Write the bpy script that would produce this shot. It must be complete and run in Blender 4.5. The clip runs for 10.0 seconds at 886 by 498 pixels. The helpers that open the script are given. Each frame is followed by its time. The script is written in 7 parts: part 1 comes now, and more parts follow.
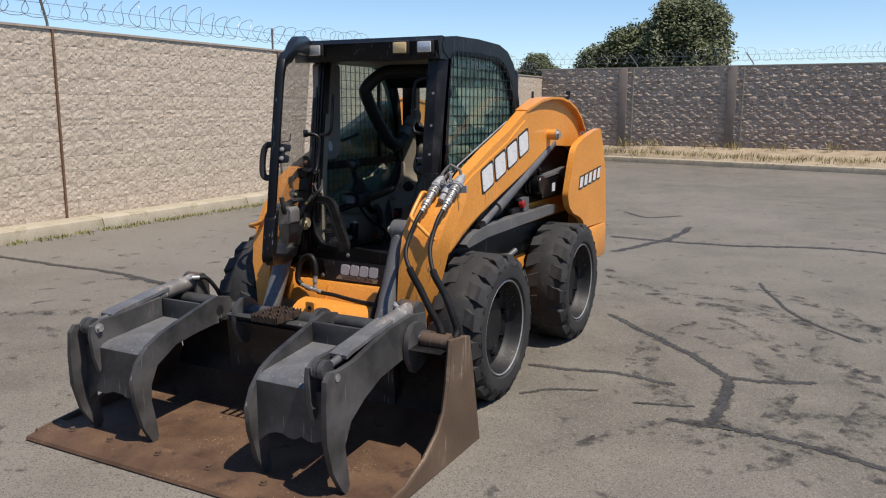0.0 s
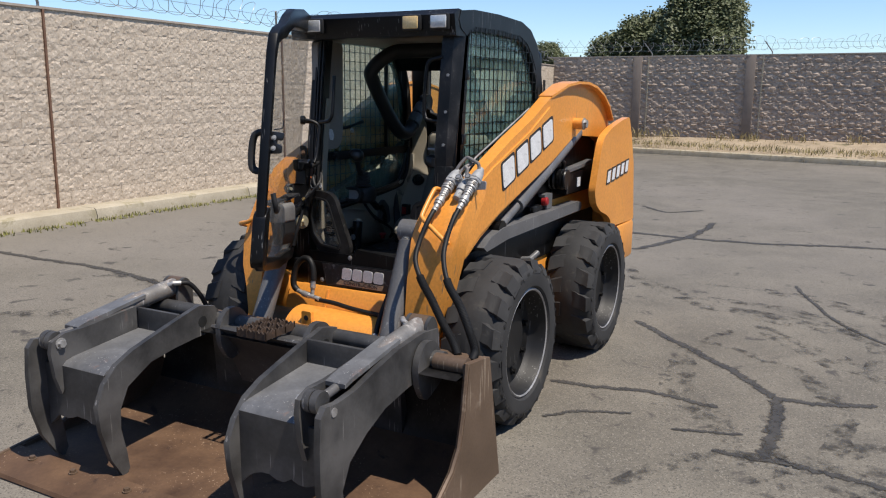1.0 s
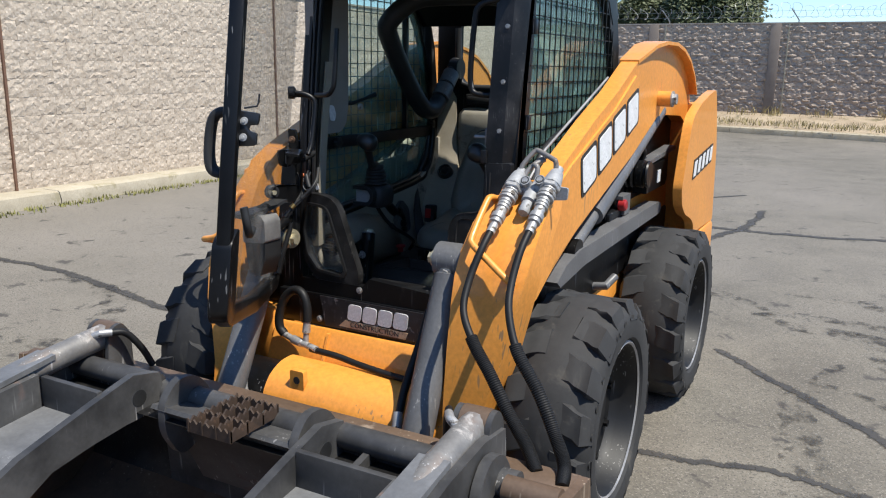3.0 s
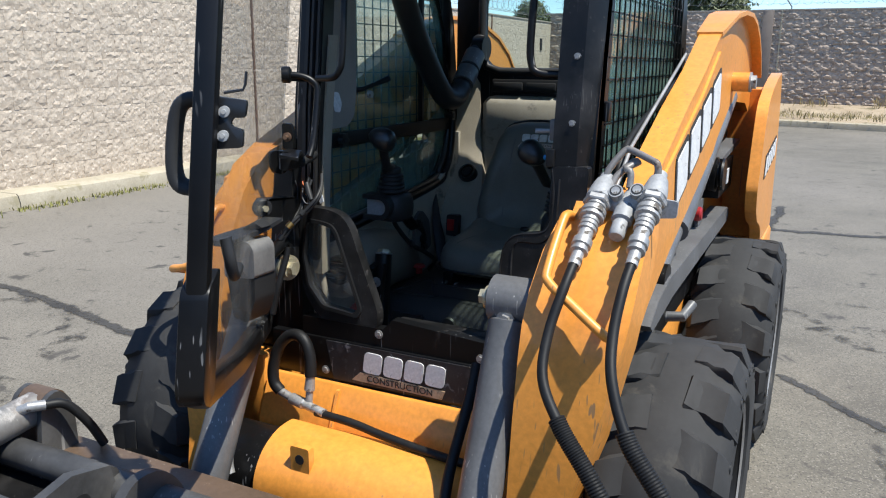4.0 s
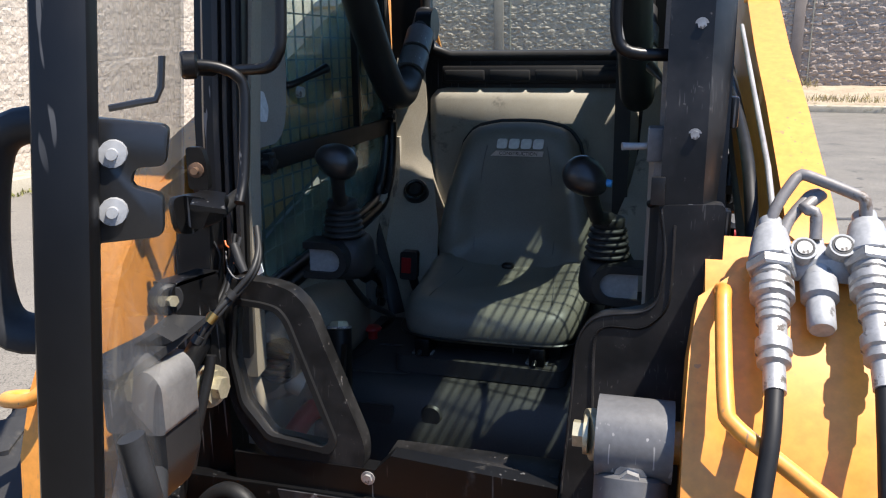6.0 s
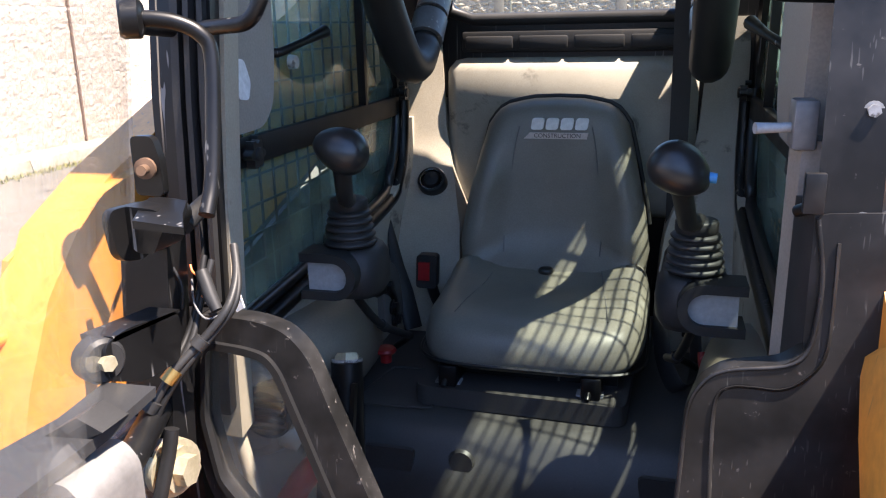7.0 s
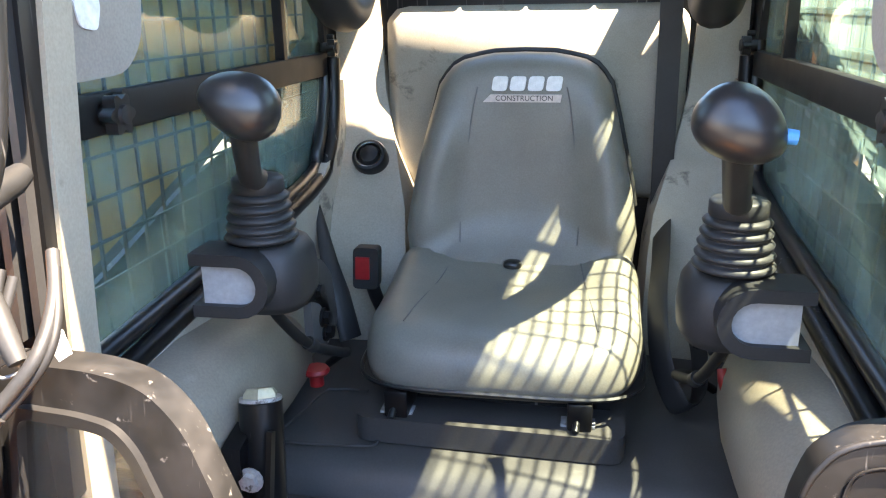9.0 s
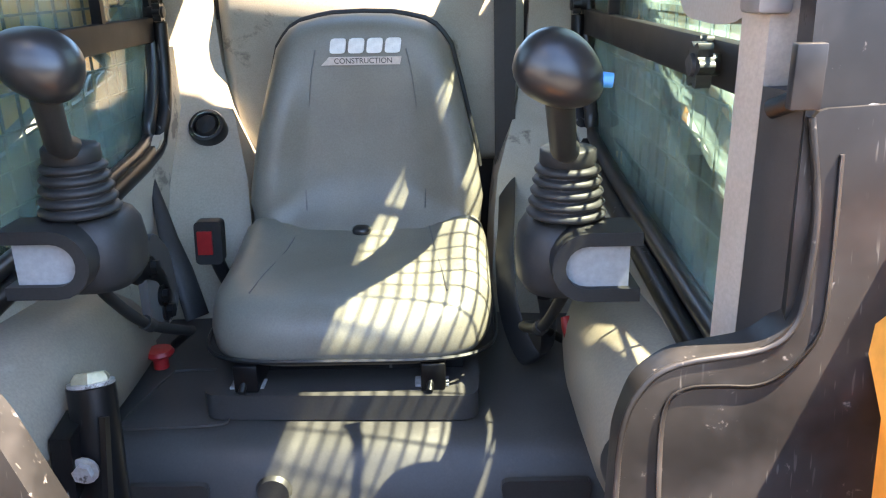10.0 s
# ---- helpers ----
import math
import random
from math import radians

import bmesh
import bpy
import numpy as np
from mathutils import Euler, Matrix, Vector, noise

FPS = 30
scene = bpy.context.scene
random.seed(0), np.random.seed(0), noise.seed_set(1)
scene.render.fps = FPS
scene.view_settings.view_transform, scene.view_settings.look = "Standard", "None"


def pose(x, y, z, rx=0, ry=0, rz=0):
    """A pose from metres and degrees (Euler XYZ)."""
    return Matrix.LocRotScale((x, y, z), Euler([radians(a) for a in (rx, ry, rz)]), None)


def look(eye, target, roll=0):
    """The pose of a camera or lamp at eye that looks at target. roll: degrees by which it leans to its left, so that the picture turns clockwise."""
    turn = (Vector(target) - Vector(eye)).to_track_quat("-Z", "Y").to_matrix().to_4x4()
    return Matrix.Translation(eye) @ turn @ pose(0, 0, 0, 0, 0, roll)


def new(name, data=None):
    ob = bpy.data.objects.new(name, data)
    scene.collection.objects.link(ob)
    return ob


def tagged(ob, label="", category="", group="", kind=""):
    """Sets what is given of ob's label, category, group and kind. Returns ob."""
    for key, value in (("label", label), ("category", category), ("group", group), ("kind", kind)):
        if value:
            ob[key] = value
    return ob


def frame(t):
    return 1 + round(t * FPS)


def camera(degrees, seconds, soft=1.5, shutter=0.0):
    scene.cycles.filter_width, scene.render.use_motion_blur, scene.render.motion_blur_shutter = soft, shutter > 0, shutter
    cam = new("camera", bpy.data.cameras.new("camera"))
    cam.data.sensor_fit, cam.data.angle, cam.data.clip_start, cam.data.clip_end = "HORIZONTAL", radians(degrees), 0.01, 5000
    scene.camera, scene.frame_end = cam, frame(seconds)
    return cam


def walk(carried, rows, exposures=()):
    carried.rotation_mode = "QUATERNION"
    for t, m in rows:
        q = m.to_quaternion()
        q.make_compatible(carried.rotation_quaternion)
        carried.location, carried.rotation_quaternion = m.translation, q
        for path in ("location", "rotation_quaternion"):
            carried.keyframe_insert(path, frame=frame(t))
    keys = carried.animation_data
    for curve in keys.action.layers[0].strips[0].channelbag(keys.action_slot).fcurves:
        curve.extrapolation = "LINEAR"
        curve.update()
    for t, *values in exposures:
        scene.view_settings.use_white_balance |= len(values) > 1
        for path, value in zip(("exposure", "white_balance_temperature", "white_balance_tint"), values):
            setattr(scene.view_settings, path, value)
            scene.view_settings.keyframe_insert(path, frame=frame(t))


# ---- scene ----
cam = camera(58.6, 10.0, soft=1.15)
PATH = [
    (0, (2.598, -3.881, 1.663), (1.689, -2.134, 1.31), 0.2),
    (0.5, (2.478, -3.652, 1.654), (1.565, -1.911, 1.288), 0.4),
    (1, (2.309, -3.414, 1.637), (1.388, -1.68, 1.258), 0.6),
    (1.5, (2.126, -3.172, 1.636), (1.201, -1.442, 1.245), 0.7),
    (2, (1.957, -2.895, 1.625), (1.03, -1.171, 1.215), 0.7),
    (3.3, (1.391, -2.216, 1.592), (0.491, -0.488, 1.136), 0.9),
    (3.5, (1.298, -2.105, 1.577), (0.401, -0.378, 1.12), 0.7),
    (4, (1.035, -1.833, 1.549), (0.177, -0.087, 1.084), 0.5),
    (4.5, (0.814, -1.652, 1.55), (0.047, 0.133, 1.079), 0.4),
    (5, (0.628, -1.523, 1.56), (-0.036, 0.303, 1.085), 0.2),
    (5.5, (0.493, -1.359, 1.529), (-0.085, 0.495, 1.049), -0.2),
    (5.7, (0.451, -1.283, 1.529), (-0.092, 0.579, 1.045), -0.2),
    (6.8, (0.272, -0.902, 1.514), (-0.223, 0.96, 0.981), -1.0),
    (7, (0.236, -0.822, 1.49), (-0.276, 1.034, 0.947), -1.2),
    (7.5, (0.179, -0.649, 1.446), (-0.377, 1.189, 0.888), -1.6),
    (8, (0.136, -0.526, 1.42), (-0.454, 1.301, 0.86), -1.5),
    (8.5, (0.122, -0.479, 1.404), (-0.436, 1.356, 0.836), -1.3),
    (9, (0.127, -0.476, 1.404), (-0.225, 1.403, 0.817), -0.9),
    (9.5, (0.144, -0.475, 1.398), (0.001, 1.422, 0.781), -0.9),
    (10, (0.158, -0.464, 1.379), (0.144, 1.427, 0.728), -1.1),
]
walk(cam, [(t, look(eye, target, roll)) for t, eye, target, roll in PATH],
     [(0.0, 0.66, 6900, 12), (2.0, 0.90, 6700, 10), (3.5, 1.14, 6450, 7), (5.0, 1.32, 6250, 6), (5.7, 1.55, 6500, 8), (6.8, 2.45, 7050, 20),
      (7.5, 3.9, 7500, 16), (8.0, 4.2, 7900, 15), (8.5, 4.4, 8100, 15), (9.0, 4.7, 8600, 16), (10.0, 4.7, 8500, 17)])

# ---- light ----
world = bpy.data.worlds.new("sky")
scene.world = world
world.use_nodes = True
sky = world.node_tree.nodes.new("ShaderNodeTexSky")
sky.sky_type, sky.sun_disc = "NISHITA", False
sky.sun_elevation, sky.sun_rotation = radians(64), radians(98)
sky.air_density, sky.dust_density, sky.ozone_density = 0.95, 0.0, 8.0
world.node_tree.nodes["Background"].inputs["Strength"].default_value = 0.10
world.node_tree.links.new(sky.outputs["Color"], world.node_tree.nodes["Background"].inputs["Color"])
SUN = Vector((0.43, -0.065, 0.90)).normalized()
sun = new("sun", bpy.data.lights.new("sun", "SUN"))
sun.data.energy, sun.data.angle, sun.data.color = 3.5, radians(0.55), (1.0, 0.95, 0.87)
sun.matrix_world = look(SUN * 30, (0, 0, 0))


# ---- materials ----
def surface(name, dark, light, scale=6.0, rough=(0.5, 0.7), metal=0.0, bump=0.0, grain=120.0, spot=None, spot_scale=9.0,
            spot_at=0.62, spot_rough=0.8, scratch=None, random_tint=0.0, coat=0.0, stretch=(1, 1, 1), wide=None, speck=None, gloss=0.5):
    """A worn surface: two colours over coarse noise, a fine grain, patches (spot) and thin scratches."""
    m = bpy.data.materials.new(name)
    m.use_nodes = True
    n, links = m.node_tree.nodes, m.node_tree.links
    bsdf = n["Principled BSDF"]
    where = n.new("ShaderNodeTexCoord").outputs["Object"]
    place = n.new("ShaderNodeMapping")
    place.inputs["Scale"].default_value = stretch
    links.new(where, place.inputs["Vector"])
    where = place.outputs["Vector"]

    def noisy(size, detail=6.0, rough_=0.6, distort=0.0):
        t = n.new("ShaderNodeTexNoise")
        t.inputs["Scale"].default_value, t.inputs["Detail"].default_value = size, detail
        t.inputs["Roughness"].default_value, t.inputs["Distortion"].default_value = rough_, distort
        links.new(where, t.inputs["Vector"])
        return t.outputs["Fac"]

    def ramp(fac, a, b, ca=(0, 0, 0, 1), cb=(1, 1, 1, 1)):
        r = n.new("ShaderNodeValToRGB")
        r.color_ramp.elements[0].position, r.color_ramp.elements[1].position = a, b
        r.color_ramp.elements[0].color, r.color_ramp.elements[1].color = ca, cb
        links.new(fac, r.inputs["Fac"])
        return r.outputs["Color"]

    def mix(fac, a, b, mode="MIX"):
        x = n.new("ShaderNodeMix")
        x.data_type, x.blend_type = "RGBA", mode
        for sock, v in ((x.inputs["Factor"], fac), (x.inputs["A"], a), (x.inputs["B"], b)):
            if isinstance(v, (int, float)):
                sock.default_value = v
            elif isinstance(v, tuple):
                sock.default_value = (*v, 1)
            else:
                links.new(v, sock)
        return x.outputs["Result"]

    coarse = noisy(scale)
    colour = mix(ramp(coarse, 0.3, 0.7), dark, light)
    fine = noisy(grain, 3.0)
    colour = mix(0.35, colour, ramp(fine, 0.25, 0.75, (0.45, 0.45, 0.45, 1), (1.2, 1.2, 1.2, 1)), "MULTIPLY")
    if wide:
        colour = mix(ramp(noisy(wide[0], 4.0), wide[1], wide[1] + 0.2), colour, wide[2])
    if speck:
        stones = n.new("ShaderNodeTexVoronoi")
        stones.inputs["Scale"].default_value = speck[0]
        links.new(where, stones.inputs["Vector"])
        pick = n.new("ShaderNodeSeparateColor")
        links.new(stones.outputs["Color"], pick.inputs["Color"])
        colour = mix(ramp(pick.outputs["Red"], 0.80, 0.98), colour, speck[1])
        colour = mix(ramp(pick.outputs["Green"], 0.74, 0.95), colour, speck[2])
    if random_tint:
        info = n.new("ShaderNodeObjectInfo")
        tint = ramp(info.outputs["Random"], 0.0, 1.0, (1 - random_tint,) * 3 + (1,), (1 + random_tint, 1 + random_tint * 0.9, 1 + random_tint * 0.75, 1))
        colour = mix(1.0, colour, tint, "MULTIPLY")
    roughness = n.new("ShaderNodeMapRange")
    roughness.inputs["To Min"].default_value, roughness.inputs["To Max"].default_value = rough
    links.new(coarse, roughness.inputs["Value"])
    rough_out = roughness.outputs["Result"]
    if spot:
        patch = ramp(noisy(spot_scale, 8.0, 0.65, 0.4), spot_at, spot_at + 0.06)
        colour = mix(patch, colour, spot)
        rr = n.new("ShaderNodeMix")
        links.new(patch, rr.inputs["Factor"])
        links.new(rough_out, rr.inputs["A"])
        rr.inputs["B"].default_value = spot_rough
        rough_out = rr.outputs["Result"]
    if scratch:
        some = None
        for turn, thin_at in (((0.5, 0.35, 0.3), 0.695), ((-0.45, 0.9, 1.2), 0.705)):
            warp = n.new("ShaderNodeMapping")
            warp.inputs["Rotation"].default_value = turn
            warp.inputs["Scale"].default_value = (scratch[1] * 16, scratch[1] * 16, scratch[1] * 0.55)
            links.new(where, warp.inputs["Vector"])
            lines = n.new("ShaderNodeTexNoise")
            lines.inputs["Scale"].default_value, lines.inputs["Detail"].default_value = 1.0, 1.0
            links.new(warp.outputs["Vector"], lines.inputs["Vector"])
            thin = ramp(lines.outputs["Fac"], thin_at, thin_at + 0.03)
            some = thin if some is None else mix(1.0, some, thin, "ADD")
        some = mix(1.0, some, ramp(noisy(scratch[1] * 0.5, 3.0), 0.48, 0.62), "MULTIPLY")
        colour = mix(some, colour, scratch[0])
    links.new(colour, bsdf.inputs["Base Color"])
    links.new(rough_out, bsdf.inputs["Roughness"])
    bsdf.inputs["Metallic"].default_value = metal
    bsdf.inputs["Coat Weight"].default_value = coat
    bsdf.inputs["Specular IOR Level"].default_value = gloss
    if bump:
        b = n.new("ShaderNodeBump")
        b.inputs["Strength"].default_value, b.inputs["Distance"].default_value = min(1.0, bump * 60), bump
        height = mix(0.5, fine, coarse)
        links.new(height, b.inputs["Height"])
        links.new(b.outputs["Normal"], bsdf.inputs["Normal"])
    return m


def glass(name, colour, alpha_mix, rough=0.02, dusty=(0.55, 0.52, 0.47)):
    """A thin pane: mostly clear, tinted, with a sharp reflection."""
    m = bpy.data.materials.new(name)
    m.use_nodes = True
    n, links = m.node_tree.nodes, m.node_tree.links
    n.remove(n["Principled BSDF"])
    clear, gloss, dust = n.new("ShaderNodeBsdfTransparent"), n.new("ShaderNodeBsdfGlossy"), n.new("ShaderNodeBsdfDiffuse")
    clear.inputs["Color"].default_value = (*colour, 1)
    gloss.inputs["Roughness"].default_value = rough
    dust.inputs["Color"].default_value = (*dusty, 1)
    glow = n.new("ShaderNodeBsdfTranslucent")
    glow.inputs["Color"].default_value = (*dusty, 1)
    film = n.new("ShaderNodeMixShader")
    links.new(dust.outputs[0], film.inputs[1])
    links.new(glow.outputs[0], film.inputs[2])
    facing = n.new("ShaderNodeLayerWeight")
    power = n.new("ShaderNodeMath")
    power.operation = "POWER"
    power.inputs[1].default_value = 4.0
    links.new(facing.outputs["Facing"], power.inputs[0])
    fres = n.new("ShaderNodeMapRange")
    fres.inputs["To Min"].default_value, fres.inputs["To Max"].default_value = 0.035, 0.5
    links.new(power.outputs[0], fres.inputs["Value"])
    a, b = n.new("ShaderNodeMixShader"), n.new("ShaderNodeMixShader")
    t = n.new("ShaderNodeTexNoise")
    t.inputs["Scale"].default_value, t.inputs["Detail"].default_value = 7.0, 9.0
    links.new(n.new("ShaderNodeTexCoord").outputs["Object"], t.inputs["Vector"])
    r = n.new("ShaderNodeMapRange")
    r.inputs["From Min"].default_value, r.inputs["From Max"].default_value = 0.35, 0.8
    r.inputs["To Min"].default_value, r.inputs["To Max"].default_value = alpha_mix * 0.4, alpha_mix * 1.6
    links.new(t.outputs["Fac"], r.inputs["Value"])
    links.new(r.outputs["Result"], a.inputs["Fac"])
    links.new(clear.outputs[0], a.inputs[1])
    links.new(film.outputs[0], a.inputs[2])
    links.new(fres.outputs["Result"], b.inputs["Fac"])
    links.new(a.outputs[0], b.inputs[1])
    links.new(gloss.outputs[0], b.inputs[2])
    links.new(b.outputs[0], n["Material Output"].inputs["Surface"])
    return m


ORANGE = surface("orange_paint", (0.7, 0.272, 0.043), (0.79, 0.322, 0.056), 2.5, (0.30, 0.5), bump=0.0004, grain=60,
                 spot=(0.34, 0.16, 0.06), spot_scale=14, spot_at=0.70, scratch=((0.30, 0.17, 0.08), 5.0), coat=0.15)
BLACK = surface("black_paint", (0.0028, 0.0028, 0.0031), (0.0062, 0.0062, 0.0066), 4, (0.28, 0.5), bump=0.0004, gloss=0.3, grain=90,
                spot=(0.022, 0.021, 0.020), spot_scale=10, spot_at=0.66, scratch=((0.16, 0.16, 0.16), 7.0))
PLASTIC = surface("black_plastic", (0.015, 0.015, 0.0155), (0.027, 0.027, 0.0275), 5, (0.42, 0.58), bump=0.0005, gloss=0.3, grain=300,
                  spot=(0.04, 0.038, 0.035), spot_scale=12, spot_at=0.68)
GLOSSBLACK = surface("glossy_black_plastic", (0.01, 0.01, 0.0105), (0.016, 0.016, 0.0165), 8, (0.26, 0.38), grain=200)
RUBBER = surface("tyre_rubber", (0.015, 0.015, 0.0155), (0.034, 0.0335, 0.033), 5, (0.7, 0.9), bump=0.003, grain=45,
                 spot=(0.06, 0.056, 0.05), spot_scale=6, spot_at=0.60, spot_rough=0.95)
HOSE = surface("hose_rubber", (0.006, 0.006, 0.0063), (0.012, 0.012, 0.0123), 20, (0.45, 0.65), bump=0.0005, gloss=0.3, grain=260)
GREYSTEEL = surface("worn_grey_steel", (0.028, 0.0275, 0.0275), (0.098, 0.096, 0.094), 5, (0.42, 0.62), metal=0.15, bump=0.0009, grain=70,
                    spot=(0.125, 0.092, 0.080), spot_scale=5, spot_at=0.63, scratch=((0.30, 0.29, 0.28), 5.0), wide=(1.6, 0.54, (0.125, 0.120, 0.117)))
RUST = surface("rusty_steel", (0.054, 0.027, 0.015), (0.145, 0.082, 0.045), 4, (0.6, 0.85), metal=0.1, bump=0.001, grain=60,
               spot=(0.05, 0.027, 0.017), spot_scale=6, spot_at=0.6, scratch=((0.26, 0.18, 0.12), 5.0))
DECKSTEEL = surface("bare_worn_deck_steel", (0.11, 0.112, 0.115), (0.22, 0.222, 0.225), 5, (0.36, 0.56), metal=0.25, bump=0.0008, grain=60,
                    spot=(0.19, 0.135, 0.12), spot_scale=4, spot_at=0.62, scratch=((0.30, 0.29, 0.285), 6.0), wide=(2.2, 0.54, (0.060, 0.060, 0.062)))
BROWNSTEEL = surface("brown_worn_steel", (0.10, 0.065, 0.042), (0.17, 0.115, 0.078), 3, (0.4, 0.6), metal=0.25, bump=0.0006, grain=80,
                     spot=(0.24, 0.18, 0.13), spot_scale=5, spot_at=0.64, scratch=((0.34, 0.27, 0.2), 6.0))
SILVER = surface("zinc_fitting", (0.30, 0.295, 0.285), (0.50, 0.49, 0.475), 18, (0.36, 0.58), metal=0.55, bump=0.0008, grain=200,
                 spot=(0.12, 0.105, 0.09), spot_scale=30, spot_at=0.56)
ZINC = surface("yellow_zinc", (0.42, 0.37, 0.24), (0.55, 0.5, 0.36), 14, (0.3, 0.5), metal=0.6, bump=0.0005, grain=150, spot=(0.25, 0.2, 0.12), spot_scale=20, spot_at=0.62)
CAST = surface("painted_cast_grey", (0.24, 0.245, 0.25), (0.36, 0.365, 0.37), 14, (0.5, 0.7), metal=0.1, bump=0.001, grain=120,
               spot=(0.10, 0.095, 0.09), spot_scale=16, spot_at=0.6)
CYLGREY = surface("cylinder_grey_paint", (0.09, 0.09, 0.092), (0.135, 0.135, 0.137), 5, (0.35, 0.55), bump=0.0006, grain=90,
                  spot=(0.14, 0.075, 0.045), spot_scale=9, spot_at=0.68, scratch=((0.32, 0.31, 0.3), 8.0))
BARREL = surface("scraped_cylinder_paint", (0.13, 0.125, 0.12), (0.22, 0.212, 0.20), 7, (0.4, 0.6), metal=0.2, bump=0.0008, grain=90,
                 spot=(0.34, 0.32, 0.30), spot_scale=12, spot_at=0.60, scratch=((0.42, 0.41, 0.4), 8.0), wide=(6.0, 0.56, (0.15, 0.10, 0.075)))
STEPRUST = surface("dark_rusty_grating", (0.030, 0.020, 0.015), (0.075, 0.045, 0.028), 14, (0.6, 0.85), metal=0.1, bump=0.001, grain=90, spot=(0.13, 0.07, 0.04), spot_scale=16, spot_at=0.6)
PIPE = surface("weathered_pipe", (0.17, 0.155, 0.145), (0.27, 0.255, 0.24), 12, (0.4, 0.6), metal=0.3, bump=0.0006, grain=120, spot=(0.12, 0.09, 0.07), spot_scale=22, spot_at=0.58)
CHROME = surface("chrome_rod", (0.5, 0.5, 0.5), (0.6, 0.6, 0.6), 9, (0.12, 0.3), metal=1.0)
BRASS = surface("brass_fitting", (0.42, 0.27, 0.09), (0.5, 0.33, 0.12), 9, (0.3, 0.45), metal=0.9)
VINYL = surface("grey_vinyl", (0.14, 0.128, 0.104), (0.19, 0.175, 0.143), 6, (0.36, 0.52), bump=0.0006, grain=340,
                spot=(0.2, 0.19, 0.165), spot_scale=7, spot_at=0.66)
LINING = surface("grey_cab_lining", (0.3, 0.278, 0.225), (0.385, 0.358, 0.296), 7, (0.7, 0.9), bump=0.0012, grain=420,
                 spot=(0.15, 0.14, 0.12), spot_scale=9, spot_at=0.6)
TAN = surface("beige_moulding", (0.29, 0.255, 0.195), (0.36, 0.32, 0.25), 5, (0.45, 0.6), bump=0.0006, grain=260,
              spot=(0.24, 0.21, 0.165), spot_scale=8, spot_at=0.62)
TRAY = surface("grey_beige_moulding", (0.185, 0.155, 0.117), (0.24, 0.205, 0.158), 6, (0.42, 0.58), bump=0.0006, grain=260,
               spot=(0.28, 0.25, 0.205), spot_scale=6, spot_at=0.62)
SCUFF = surface("scuffed_black_paint", (0.0055, 0.0054, 0.0055), (0.012, 0.0116, 0.0116), 9, (0.30, 0.5), bump=0.0005, gloss=0.3, grain=70,
                spot=(0.10, 0.092, 0.086), spot_scale=60, spot_at=0.64, scratch=((0.075, 0.072, 0.068), 16.0), wide=(7.0, 0.46, (0.026, 0.025, 0.0252)))
SEAM = surface("vinyl_seam", (0.10, 0.095, 0.088), (0.13, 0.124, 0.115), 9, (0.5, 0.6))
TRIMGREY = surface("grey_trim_panel", (0.21, 0.186, 0.16), (0.27, 0.242, 0.212), 5, (0.5, 0.65), bump=0.0005, grain=260)
MAT = surface("floor_mat", (0.036, 0.033, 0.031), (0.058, 0.054, 0.051), 6, (0.42, 0.6), bump=0.0009, grain=260, spot=(0.085, 0.080, 0.074), spot_scale=6, spot_at=0.62)
RED = surface("red_plastic", (0.27, 0.009, 0.011), (0.34, 0.013, 0.014), 9, (0.35, 0.5))
BLUE = surface("blue_button", (0.02, 0.22, 0.55), (0.03, 0.28, 0.62), 9, (0.35, 0.5))
WHITE = surface("white_lettering", (0.66, 0.66, 0.65), (0.78, 0.78, 0.77), 15, (0.45, 0.6), spot=(0.20, 0.19, 0.18), spot_scale=38, spot_at=0.62)
BUFF = surface("buff_stripe", (0.42, 0.30, 0.19), (0.52, 0.38, 0.25), 15, (0.5, 0.65), spot=(0.2, 0.15, 0.1), spot_scale=25, spot_at=0.58)
BUFFPALE = surface("pale_pink_stripe", (0.55, 0.45, 0.40), (0.62, 0.52, 0.46), 15, (0.5, 0.65))
COPPERWIRE = surface("orange_wire", (0.6, 0.14, 0.04), (0.7, 0.2, 0.06), 9, (0.4, 0.5))
INK = surface("dark_ink", (0.012, 0.012, 0.012), (0.02, 0.02, 0.02), 9, (0.5, 0.6))
DECAL = surface("scratched_decal", (0.014, 0.014, 0.016), (0.03, 0.03, 0.034), 9, (0.3, 0.5), spot=(0.15, 0.15, 0.155), spot_scale=34, spot_at=0.60,
                scratch=((0.55, 0.55, 0.55), 9.0), wide=(14.0, 0.60, (0.07, 0.07, 0.075)))
LENS = surface("lamp_lens", (0.62, 0.62, 0.6), (0.75, 0.75, 0.73), 30, (0.12, 0.25), metal=0.3)
AMBER = surface("amber_lamp_lens", (0.75, 0.50, 0.2), (0.85, 0.62, 0.32), 30, (0.15, 0.25))
PAPER = surface("paper_sticker", (0.6, 0.62, 0.63), (0.7, 0.72, 0.73), 30, (0.5, 0.7))
GREYLABEL = surface("grey_label", (0.24, 0.25, 0.26), (0.29, 0.3, 0.31), 12, (0.45, 0.55))
ASPHALT = surface("worn_asphalt", (0.098, 0.088, 0.070), (0.185, 0.167, 0.134), 1.7, (0.75, 0.92), bump=0.007, grain=55,
                  spot=(0.060, 0.054, 0.047), spot_scale=4.2, spot_at=0.60, spot_rough=0.85, wide=(0.16, 0.46, (0.190, 0.170, 0.143)),
                  speck=(170, (0.22, 0.20, 0.165), (0.075, 0.068, 0.057)))


